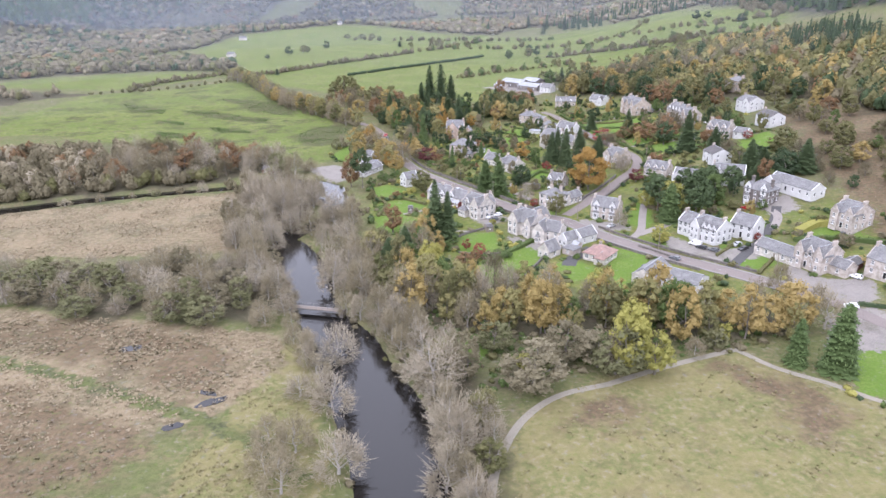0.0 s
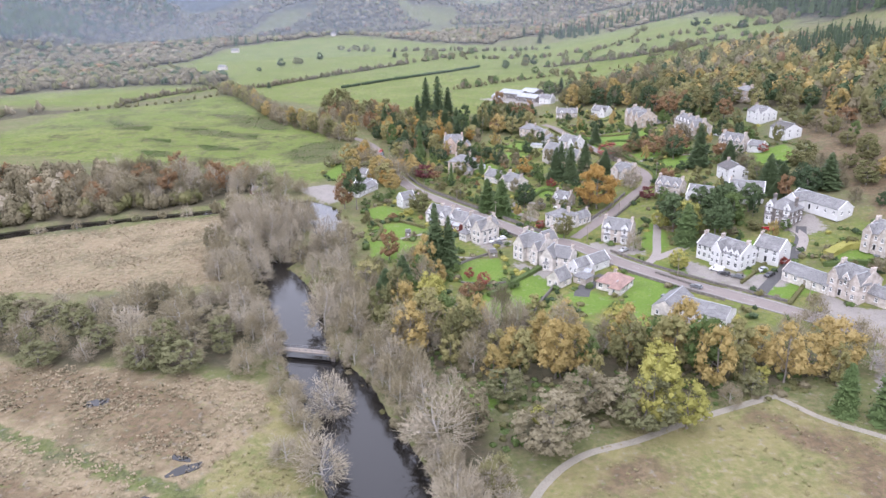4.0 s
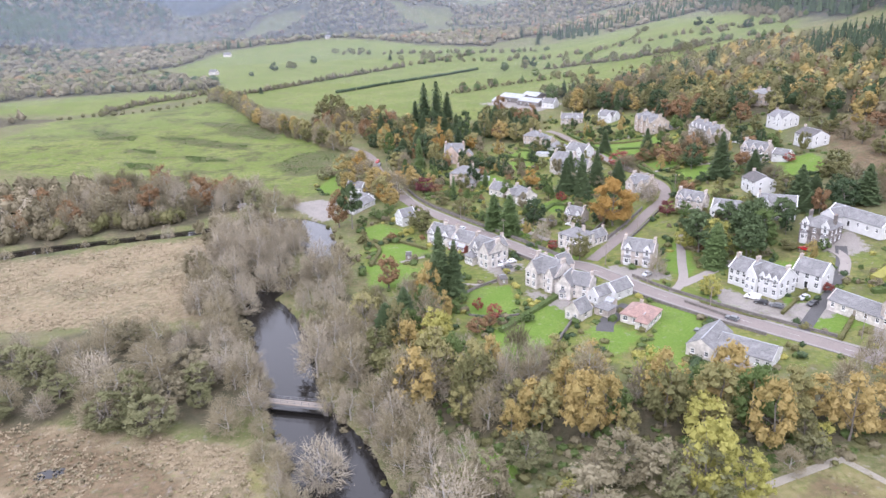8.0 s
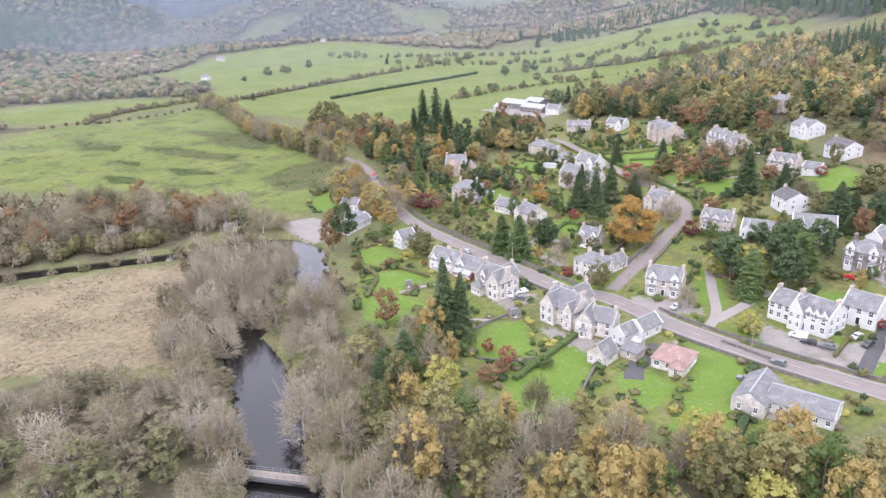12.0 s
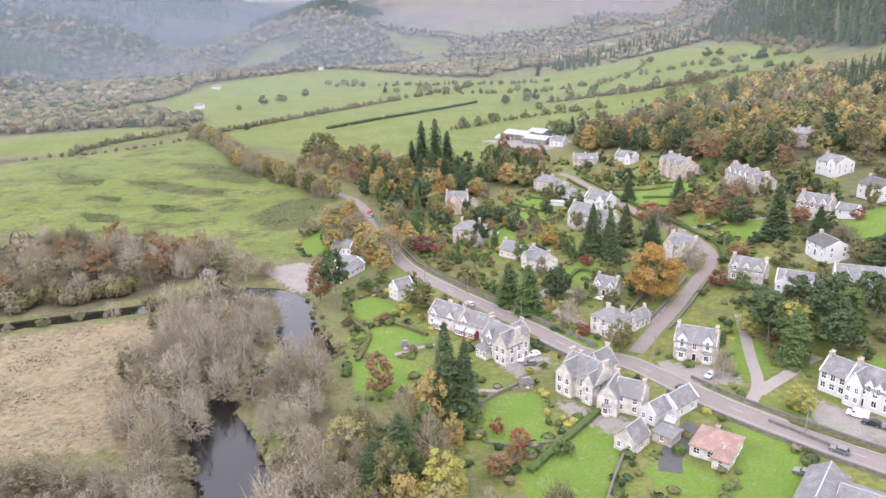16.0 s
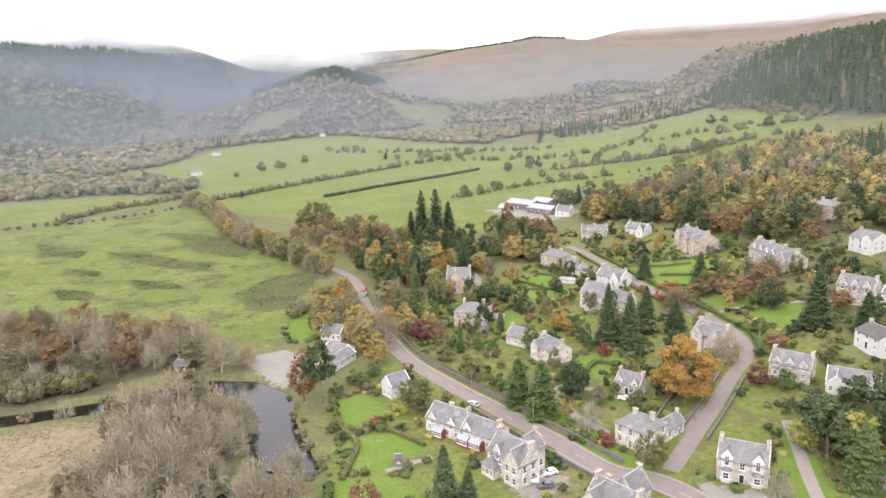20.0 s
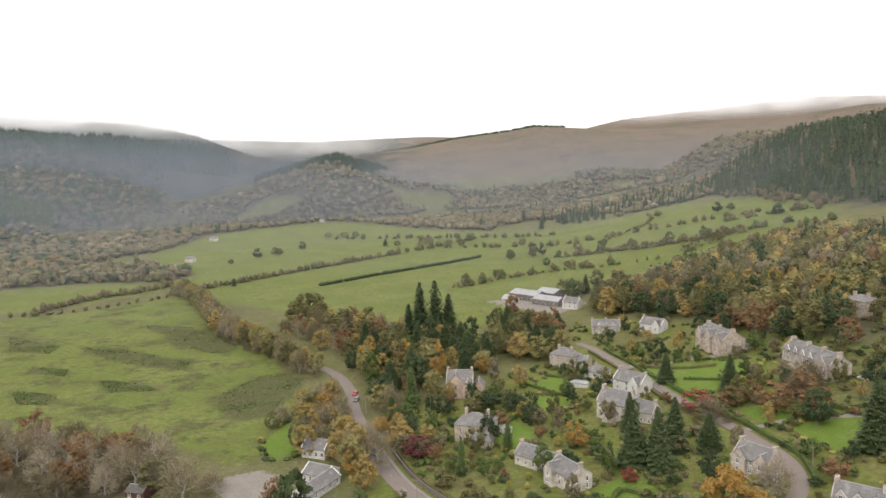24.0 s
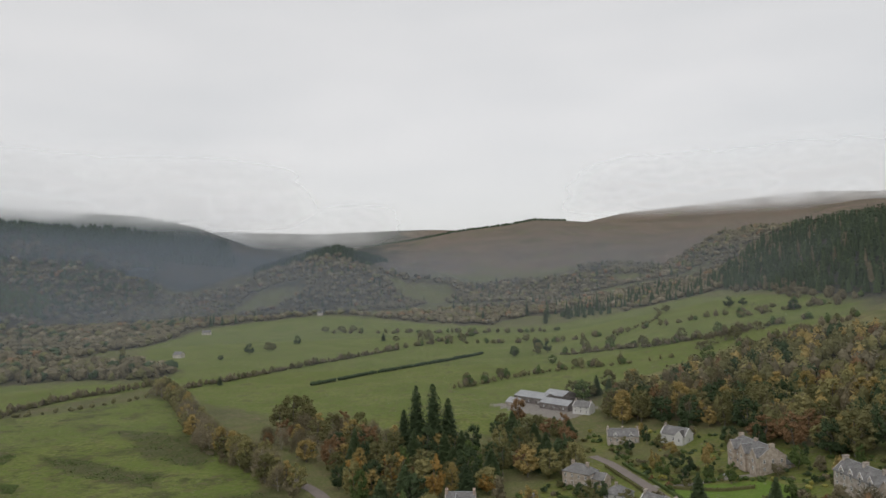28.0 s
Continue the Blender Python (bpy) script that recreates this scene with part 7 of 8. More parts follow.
# garden shrubs
SHRUBS = {"shrub_green": 3, "shrub_olive": 4, "shrub_dark": 2, "shrub_rust": 1, "shrub_tan": 2, "shrub_yellow": 1}
for k, poly in enumerate(([(-12, 398), (0, 440), (40, 470), (58, 440), (52, 380), (34, 335), (12, 362)], [(96, 540), (106, 430), (140, 415), (180, 420), (176, 480), (125, 485), (118, 560)], [(62, 322), (90, 352), (100, 372), (60, 392), (48, 350)],
                          [(100, 366), (112, 400), (150, 400), (170, 372), (130, 330), (100, 340)], [(22, 300), (40, 300), (30, 284), (22, 286)], [(-34, 356), (-16, 346), (-6, 330), (-20, 330), (-34, 330)], [(96, 328), (120, 312), (112, 286), (98, 290)],
                          [(140, 280), (152, 270), (166, 244), (150, 244), (138, 262)], [(40, 500), (70, 480), (80, 520), (60, 545)], [(-30, 306), (-26, 322), (-34, 328), (-32, 308)], [(88, 620), (104, 520), (96, 470), (92, 540)])):
    grove(SHRUBS, poly, 4.6, (1.4, 3.4), (2.2, 4.6), 60 + k, 0.8, "garden shrubs")


# ---- far woods and hedgerows, past counting ----
def far_wood(name, label, pts, leaf, rng, h, w, per=30, spire=False, spray=(0.06, 0.12), sink=0.3, lobes=1):
    """Joined crowns of distant trees: each a heap of uneven lobes under ragged leaf sprays."""
    hs, ws = rng.uniform(*h, len(pts)), rng.uniform(*w, len(pts))
    z = gzv(pts[:, 0], pts[:, 1]) - sink
    if lobes > 1:
        n0 = len(pts)
        a = np.arange(n0)[:, None] * 2.4 + np.arange(lobes)[None] * 6.283 / lobes + rng.uniform(-0.5, 0.5, (n0, lobes))
        off = np.stack([np.cos(a), np.sin(a)], -1) * (ws[:, None] * rng.uniform(0.12, 0.3, (n0, lobes)))[..., None]
        off[:, 0] *= 0.2
        hl = hs[:, None] * rng.uniform(0.62, 0.95, (n0, lobes))
        hl[:, 0] = hs
        wl2 = ws[:, None] * rng.uniform(0.5, 0.72, (n0, lobes))
        pts, hs, ws, z = (pts[:, None] + off).reshape(-1, 2), hl.ravel(), wl2.ravel(), np.repeat(z, lobes)
    n = len(pts)
    d = rng.normal(size=(n, per, 3))
    d /= np.linalg.norm(d, axis=2, keepdims=True)
    d[..., 2] = np.abs(d[..., 2]) * 1.4 - 0.5
    k = rng.uniform(0.78, 1.06, (n, per, 1))
    foot = np.stack([pts[:, 0], pts[:, 1], z], 1)
    up = np.array([0, 0, 1.0])
    if spire:
        t = rng.uniform(0, 1, (n, per)) ** 1.3
        a = rng.uniform(0, 6.28, (n, per))
        r = (1 - t) * ws[:, None] / 2
        c = np.stack([np.cos(a) * r, np.sin(a) * r, t * hs[:, None]], -1)
        d = np.stack([np.cos(a), np.sin(a), np.full_like(a, 0.7)], -1)
        i6 = np.arange(6) * 6.283 / 6
        ring = np.stack([np.cos(i6), np.sin(i6), 0 * i6], 1)[None] * (ws * 0.40)[:, None, None] * rng.uniform(0.7, 1.1, (n, 6, 1)) + foot[:, None] + up * (0.06 * hs)[:, None, None]
        V = np.concatenate([ring, (foot + up * (0.96 * hs)[:, None])[:, None]], 1).reshape(-1, 3)
        F = (np.array([(i, (i + 1) % 6, 6) for i in range(6)])[None] + 7 * np.arange(n)[:, None, None]).reshape(-1, 3)
        hearts = (V, F)
    else:
        size = np.stack([ws / 2, ws / 2, hs * 0.5], 1)
        c = d * k * size[:, None] + up * (hs * 0.46)[:, None, None]
        hearts = clump_cores(foot + up * (hs * 0.44)[:, None], size * (0.9 if lobes == 1 else 0.76), rng)
    c = c + foot[:, None]
    s = (ws[:, None] * rng.uniform(*spray, (n, per))).ravel()
    me = quads_mesh(name, c.reshape(-1, 3), (d + 0.3 * rng.normal(size=d.shape)).reshape(-1, 3), s, LEAF[leaf], rng, 1.1, hearts=hearts)
    return tagged(new(name, me), label, "woodland", kind="stuff")


def points_in(poly, count, rng):
    xs, ys = [p[0] for p in poly], [p[1] for p in poly]
    x, y = rng.uniform(min(xs), max(xs), count * 5), rng.uniform(min(ys), max(ys), count * 5)
    k = inside(x, y, poly) > 0
    if poly is NORTH_WOOD:
        k &= wobble(x, y, 95) > -0.3
    if poly is HILL_WOOD:
        k &= np.hypot(x - 198, y - 494) > 25
    return np.stack([x[k], y[k]], 1)[:count]


def along(pts, step, rng, spread=1.0):
    return np.array([(p.x + rng.uniform(-spread, spread), p.y + rng.uniform(-spread, spread)) for p in resample(pts, step) if rng.uniform() < 0.88])


rng = np.random.default_rng(77)
for leaf, cnt in (("brown", 3300), ("greytan", 260), ("olive", 700), ("dark", 560), ("rust", 100)):
    far_wood("far_wood", f"distant mixed valley woodland with {leaf} crowns", points_in(WEST_WOOD, cnt, rng), leaf + "_wood", rng, (9, 14), (13, 19), 14)
NEAR_WEST = [(-420, 428), (-188, 438), (-190, 352), (-260, 330), (-420, 330)]
BANK_STRIP = [(-420, 332), (-260, 332), (-190, 354), (-150, 364), (-118, 374), (-112, 366), (-150, 353), (-178, 345), (-210, 332), (-262, 309), (-420, 299)]
for leaf, cnt in (("brown", 190), ("olive", 60)):
    far_wood("far_wood", f"thicket of {leaf} bushes along the marsh water", points_in(BANK_STRIP, cnt, rng), leaf, rng, (5, 10), (7, 11), 60, False, (0.05, 0.1), 0.3, 3)
FIELD_WOOD = [(-258, 865), (-330, 875), (-420, 850), (-560, 790), (-760, 900), (-580, 1040), (-450, 1035), (-345, 1005), (-272, 925)]
for leaf, cnt in (("grey", 40), ("brown", 190), ("greytan", 80), ("rust", 30)):
    far_wood("far_wood", f"riverside wood of {leaf} autumn trees", points_in(NEAR_WEST, cnt, rng), leaf, rng, (9, 14), (9, 13), 48, False, (0.06, 0.11), 0.3, 3)
for leaf, cnt in (("brown", 330), ("greytan", 110), ("olive", 110), ("dark", 50)):
    far_wood("far_wood", f"thick wood of {leaf} trees beyond the pasture", points_in(FIELD_WOOD, cnt, rng), leaf + "_wood", rng, (8, 14), (9, 15), 30, lobes=2)
for leaf, cnt in (("brown", 60), ("greytan", 60), ("olive", 20)):
    far_wood("far_wood", f"belt of {leaf} trees beside the pasture", points_in(WEST_BELT, cnt, rng), leaf, rng, (8, 13), (9, 14), 30, lobes=2)
for leaf, cnt in (("brown", 2300), ("greytan", 220), ("rust", 160), ("olive", 400)):
    far_wood("far_wood", f"distant autumn woodland below the moor with {leaf} crowns", points_in(NORTH_WOOD, cnt, rng), leaf + "_wood", rng, (9, 14), (12, 18), 16)
far_wood("far_wood", "scattered dark conifers in the distant woodland", np.concatenate([points_in(NORTH_WOOD, 190, rng), points_in([(250, 1330), (560, 1250), (640, 1400), (420, 1500), (200, 1480)], 170, rng)]), "dark", rng, (14, 24), (7, 10), 30, True)
for leaf, cnt in (("rust", 45), ("brown", 240), ("amber", 170), ("olive", 600), ("dark", 210), ("pale", 80)):
    far_wood("far_wood", f"hillside autumn woodland with {leaf} crowns", points_in(HILL_WOOD, cnt, rng), leaf, rng, (11, 18), (10, 15), 24, False, (0.07, 0.14), 0.3, 3)
for leaf, cnt in (("dark", 2300), ("conifer", 700), ("brown", 250)):
    far_wood("far_wood", f"tall {leaf} green spruce plantation on the hillside", points_in(PLANTATION, cnt, rng), leaf, rng, (19, 28), (8, 11), 20, True, (0.11, 0.21))
far_wood("far_wood", "dark conifers standing above the hillside wood", points_in([(285, 575), (345, 560), (362, 640), (300, 650)], 70, rng), "dark", rng, (16, 24), (7, 10), 34, True)
far_wood("far_wood", "brown autumn trees along the plantation foot", along([(395, 880), (430, 1000), (450, 1150), (440, 1250)], 7, rng, 14), "brown", rng, (9, 14), (10, 14), 40, lobes=2)
far_wood("far_wood", "dark plantation on a far knoll", points_in([(-450, 1960), (-160, 1990), (-120, 2160), (-420, 2160)], 900, rng), "dark", rng, (12, 18), (10, 14), 20, True)
far_wood("far_wood", "dark plantation on the western hill", points_in([(-1700, 1300), (-820, 1350), (-640, 1800), (-700, 2050), (-1700, 1900)], 1500, rng), "dark", rng, (12, 18), (14, 20), 14, True)
far_wood("far_wood", "dark plantation below the western ridge", points_in([(-1150, 1980), (-700, 2060), (-560, 2240), (-640, 2420), (-1000, 2330), (-1300, 2180)], 1500, rng), "dark", rng, (12, 18), (16, 24), 10, True)
far_wood("far_wood", "green larches on the western slope", points_in([(-900, 1380), (-790, 1420), (-730, 1530), (-760, 1610), (-900, 1620)], 420, rng), "column", rng, (13, 20), (9, 14), 24, True)
far_wood("far_wood", "dark line of trees along the moor crest", along([(-299, 3186), (-107, 3199), (111, 3199), (328, 3183), (435, 3170), (563, 3148)], 4, rng, 6), "dark", rng, (15, 21), (14, 20), 24, False, (0.1, 0.2), 7)
DENSE_HEDGE = [[(-105, 813), (-62, 867), (9, 944), (56, 1003)]]
BUSHY = [[(-215, 815), (-172, 884), (-139, 936), (-104, 983), (-46, 1068)], [(140, 959), (182, 927), (217, 890), (254, 869), (293, 855)], [(-308, 709), (-304, 745), (-289, 783), (-262, 814), (-247, 847)], [(255, 772), (304, 778), (344, 782)]]
THIN = [[(16, 772), (64, 815), (121, 851), (166, 827), (203, 803)], [(333, 953), (371, 927), (405, 898)], [(-337, 690), (-275, 722), (-225, 782)], [(-425, 1170), (-345, 1000), (-225, 790)], [(200, 1010), (290, 1110), (330, 1240)]]
for pts in DENSE_HEDGE:
    far_wood("hedgerow", "straight clipped dark field hedgerow", along(pts, 1.8, rng, 0.4), "dark", rng, (3.6, 4.6), (4, 5), 16)
for pts in BUSHY:
    far_wood("hedgerow", "bushy brown-grey hedgerow with small trees", along(pts, 4.5, rng, 1.8), "brown", rng, (3, 9), (4, 9), 26, lobes=2)
    far_wood("hedgerow", "bushy olive hedgerow with small trees", along(pts, 7.5, rng, 2.5), "olive", rng, (4, 10), (5, 10), 26, lobes=2)
    far_wood("hedgerow", "bushy brown hedgerow with small trees", along(pts, 11, rng, 2.5), "brown", rng, (4, 11), (5, 10), 26, lobes=2)
for pts in THIN:
    far_wood("hedgerow", "thin field hedgerow of thorn bushes", along(pts, 8, rng, 1.5), "olive", rng, (3, 7), (4, 9), 18, lobes=2)


HEDGE_TREES = [[(140, 965), (182, 933), (217, 896), (254, 875), (293, 861), (345, 845)], [(255, 778), (304, 784), (360, 800)], [(20, 1120), (110, 1105), (200, 1060), (300, 1010), (390, 960)], [(-46, 1068), (10, 1150), (60, 1250)], [(-160, 1330), (-60, 1300), (60, 1270), (180, 1240)], [(333, 953), (371, 927), (420, 890)], [(30, 785), (64, 820), (121, 856), (166, 832)]]
for pts in HEDGE_TREES:
    for leaf, step in (("olive", 17), ("brown", 24), ("green", 40)):
        far_wood("hedgerow_trees", f"broken line of {leaf} hedgerow trees between fields", along(pts, step, rng, 4), leaf, rng, (6, 12), (7, 11), 34, False, (0.06, 0.12), 0.3, 3)


# field trees that stand alone in the distance
for kind, rows in dict(
        dark=[(-224, 1063, 14, 15), (-184, 1156, 13, 12), (-244, 1014, 7, 8), (120, 1009, 15, 13), (128, 992, 14, 12), (90, 988, 10, 11), (360, 1053, 14, 16), (372, 1040, 10, 12), (370, 917, 11, 13)],
        green=[(88, 970, 13, 13), (187, 945, 12, 11), (28, 788, 10, 11), (117, 896, 10, 10), (212, 743, 15, 13), (273, 873, 13, 12), (104, 696, 16, 14), (116, 660, 15, 13), (55, 1205, 12, 12)],
        olive=[(115, 981, 14, 13), (169, 990, 12, 12), (211, 909, 13, 12), (246, 895, 12, 12), (60, 835, 9, 10), (133, 861, 9, 9), (196, 727, 14, 13), (268, 824, 14, 13), (120, 1114, 13, 12), (39, 1143, 11, 12), (100, 709, 14, 12), (-209, 1095, 12, 13), (-202, 1090, 11, 11), (29, 810, 9, 10), (318, 1158, 12, 14), (-177, 1357, 10, 16), (-150, 1352, 10, 18), (-130, 1346, 11, 16), (-52, 1180, 8, 12), (111, 706, 14, 12), (130, 725, 16, 13), (60, 835, 8, 8), (45, 822, 7, 7), (200, 985, 9, 9)],
        brown=[(-15, 1154, 20, 16), (-5, 1160, 16, 14), (244, 818, 14, 15), (262, 830, 13, 15), (283, 849, 13, 14), (298, 845, 11, 13), (230, 806, 10, 12), (-2, 1105, 12, 8)],
        conifer=[(173, 1500, 26, 12), (205, 1460, 28, 12), (188, 1379, 24, 12), (229, 1388, 22, 12), (292, 1450, 26, 12), (315, 1440, 22, 12), (118, 712, 15, 10), (124, 700, 13, 10), (-70, 1190, 11, 9), (-190, 832, 8, 6), (250, 716, 9, 5), (256, 720, 10, 5), (264, 724, 9, 5)]).items():
    for x, y, h, w in rows:
        plant(kind, x, y, h, w, "field trees")

# white houses far up the valley
for x, y, tn, w in ((-312, 1050, -20, 12), (-378, 1357, 10, 14), (-464, 1329, 0, 9), (-230, 1600, 0, 10), (90, 1400, 20, 10)):
    c, s = math.cos(radians(tn)), math.sin(radians(tn))
    h, ww = site("house", "distant pale farmhouse with grey roof", x, y, x + w * c, y + w * s, 7, "house", "distant farmhouses")
    block(h, 0, 0, ww, 7, 4.2, 3, "x", "cream", "slate", front=(3, 1), storeys=1, skew=False)


# ---- mist, low cloud and painted aerial haze before the far hills ----
def veil_sheet(name, label, radius, az0, az1, z0, z1, density, mat="mist"):
    """A soft upright sheet tinted as mist, haze, cloud; thins out towards every edge."""
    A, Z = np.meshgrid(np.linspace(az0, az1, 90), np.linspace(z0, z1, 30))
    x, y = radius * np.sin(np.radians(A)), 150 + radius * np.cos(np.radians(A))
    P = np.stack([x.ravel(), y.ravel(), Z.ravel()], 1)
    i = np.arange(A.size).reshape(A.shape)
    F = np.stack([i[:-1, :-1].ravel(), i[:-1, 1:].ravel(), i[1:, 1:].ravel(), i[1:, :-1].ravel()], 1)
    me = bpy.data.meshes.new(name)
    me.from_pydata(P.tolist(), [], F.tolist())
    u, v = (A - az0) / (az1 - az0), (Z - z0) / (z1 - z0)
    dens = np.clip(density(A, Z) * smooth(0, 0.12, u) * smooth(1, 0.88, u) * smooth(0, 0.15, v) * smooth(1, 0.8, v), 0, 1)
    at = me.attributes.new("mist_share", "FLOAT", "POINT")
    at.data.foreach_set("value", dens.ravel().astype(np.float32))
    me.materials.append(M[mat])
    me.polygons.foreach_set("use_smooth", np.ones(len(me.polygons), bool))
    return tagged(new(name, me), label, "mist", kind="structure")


def mist_material(name, tint):
    m = bpy.data.materials.new(name)
    m.use_nodes = True
    n, l = m.node_tree.nodes, m.node_tree.links
    n.remove(n["Principled BSDF"])
    at = n.new("ShaderNodeAttribute")
    at.attribute_name = "mist_share"
    pos = n.new("ShaderNodeNewGeometry").outputs["Position"]
    mp = n.new("ShaderNodeMapping")
    mp.inputs["Scale"].default_value = (1, 1, 2.5)
    l.new(pos, mp.inputs["Vector"])
    nz = noise_fac(n, l, mp.outputs[0], 0.004, 0.2, 0.8, 2)
    rg = n.new("ShaderNodeMapRange")
    rg.inputs["To Min"].default_value, rg.inputs["To Max"].default_value = 0.55, 1.25
    l.new(nz, rg.inputs["Value"])
    mul = n.new("ShaderNodeMath")
    mul.operation, mul.use_clamp = "MULTIPLY", True
    l.new(at.outputs["Fac"], mul.inputs[0])
    l.new(rg.outputs["Result"], mul.inputs[1])
    # normals face up and down: the sheet scatters the whole sky's light, like droplets
    df, tp, up = n.new("ShaderNodeBsdfDiffuse"), n.new("ShaderNodeBsdfTransparent"), n.new("ShaderNodeCombineXYZ")
    up.inputs[2].default_value = 1.0
    df.inputs["Color"].default_value = (*tint, 1)
    tl, dn, both = n.new("ShaderNodeBsdfTranslucent"), n.new("ShaderNodeCombineXYZ"), n.new("ShaderNodeAddShader")
    dn.inputs[2].default_value = -1.0
    tl.inputs["Color"].default_value = (*tint, 1)
    l.new(up.outputs[0], df.inputs["Normal"])
    l.new(dn.outputs[0], tl.inputs["Normal"])
    l.new(df.outputs[0], both.inputs[0])
    l.new(tl.outputs[0], both.inputs[1])
    mix = n.new("ShaderNodeMixShader")
    l.new(mul.outputs[0], mix.inputs[0])
    l.new(tp.outputs[0], mix.inputs[1])
    l.new(both.outputs[0], mix.inputs[2])
    l.new(mix.outputs[0], n["Material Output"].inputs["Surface"])
    return m


# haze and mist tints put the bluish veil of distance into the sheets' colour
M["mist"] = mist_material("mist_and_haze_tint", (0.138, 0.168, 0.208))
M["haze"] = mist_material("aerial_haze_tint", (0.235, 0.262, 0.285))
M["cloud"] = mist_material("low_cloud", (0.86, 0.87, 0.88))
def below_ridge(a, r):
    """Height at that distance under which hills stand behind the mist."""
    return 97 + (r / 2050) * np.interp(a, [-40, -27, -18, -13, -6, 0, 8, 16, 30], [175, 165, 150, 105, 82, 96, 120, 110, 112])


# added haze and mist sheets, veiling the land behind by their colour
veil_sheet("haze_near", "tinted sheet painting aerial haze beyond the village", 520, -60, 60, -30, 330, lambda a, z: 0.045 + 0 * a, "haze")
veil_sheet("haze_middle", "tinted sheet painting aerial haze over the pastures", 760, -60, 60, -30, 330, lambda a, z: (0.07 + 0.01 * smooth(10, -25, a)) * smooth(20, -60, z - below_ridge(a, 760)), "haze")
veil_sheet("mist_low", "tinted sheet painting aerial haze over the far pastures", 1080, -60, 60, -30, 330, lambda a, z: (0.09 + 0.03 * smooth(10, -25, a)) * smooth(8, -60, z - below_ridge(a, 1080)), "haze")
veil_sheet("mist_near", "grey mist and painted haze before the distant woods", 1480, -60, 60, -30, 380, lambda a, z: (0.16 + 0.22 * smooth(8, -25, a)) * smooth(8, -60, z - below_ridge(a, 1480)))
veil_sheet("mist_far", "grey mist and painted haze before the hills", 1870, -60, 60, 0, 420, lambda a, z: (0.17 + 0.27 * smooth(6, -14, a)) * smooth(6, -70, z - below_ridge(a, 1870)))
veil_sheet("cloud_north", "soft cloud over the furthest crest", 3000, -50, 2, 120, 430, lambda a, z: 0.5 * smooth(150, 270, z) * smooth(430, 300, z) * smooth(2, -8, a), "cloud")
veil_sheet("cloud_west", "low cloud trailing over the western hilltops", 2230, -75, -4, 150, 520, lambda a, z: 0.8 * smooth(205, 285, z) * smooth(520, 285, z) * smooth(-4, -18, a), "cloud")
veil_sheet("cloud_east", "low cloud touching the eastern moor", 3450, 6, 65, 250, 720, lambda a, z: 0.75 * smooth(310, 390, z) * smooth(720, 390, z) * smooth(6, 18, a), "cloud")


# ---- hedges, walls and fences of the gardens ----
def hedge(pts, h, w, leaf="green", label="clipped green garden hedge", seed=0, per=16):
    """A hedge: a leafy core with sprays over its faces."""
    r = np.random.default_rng(seed + 900)
    line = resample(pts, 1.2)
    C, N = [], []
    V, F = [], []
    for i, p in enumerate(line):
        d = (line[min(i + 1, len(line) - 1)] - line[max(i - 1, 0)]).normalized()
        s = Vector((d.y, -d.x, 0))
        z = gz(p.x, p.y)
        hh, ww = h * r.uniform(0.88, 1.08), w * r.uniform(0.9, 1.08)
        V += [(p.x + s.x * a * ww * 0.42, p.y + s.y * a * ww * 0.42, z + b) for a, b in ((-1, -0.4), (-1, hh * 0.85), (1, hh * 0.85), (1, -0.4))]
        for _ in range(per):
            u, t = r.uniform(-1, 1), r.uniform(-0.6, 0.6)
            if r.uniform() < 0.5:
                q, nn = (u * ww / 2, hh), Vector((s.x * u * 0.5, s.y * u * 0.5, 1))
            else:
                sg = 1 if u > 0 else -1
                q, nn = (sg * ww / 2, r.uniform(0.05, 1) * hh), Vector((s.x * sg, s.y * sg, 0.4))
            C.append((p.x + s.x * q[0] + d.x * t, p.y + s.y * q[0] + d.y * t, z + q[1]))
            N.append(tuple(nn))
    for i in range(len(line) - 1):
        F += [(4 * i + a, 4 * i + b, 4 * i + 4 + b, 4 * i + 4 + a) for a, b in ((0, 1), (1, 2), (2, 3))]
    F += [(0, 1, 2, 3), tuple(4 * (len(line) - 1) + k for k in (3, 2, 1, 0))]
    t = thing("hedge", label, "hedge", None, "garden hedges")
    put("core", make_mesh("core", V, F, LEAF[leaf]), t)
    put("leaves", quads_mesh("leaves", np.array(C), np.array(N) + 0.4 * r.normal(size=(len(N), 3)), 0.2 * r.uniform(0.7, 1.5, len(C)), LEAF[leaf], r), t)


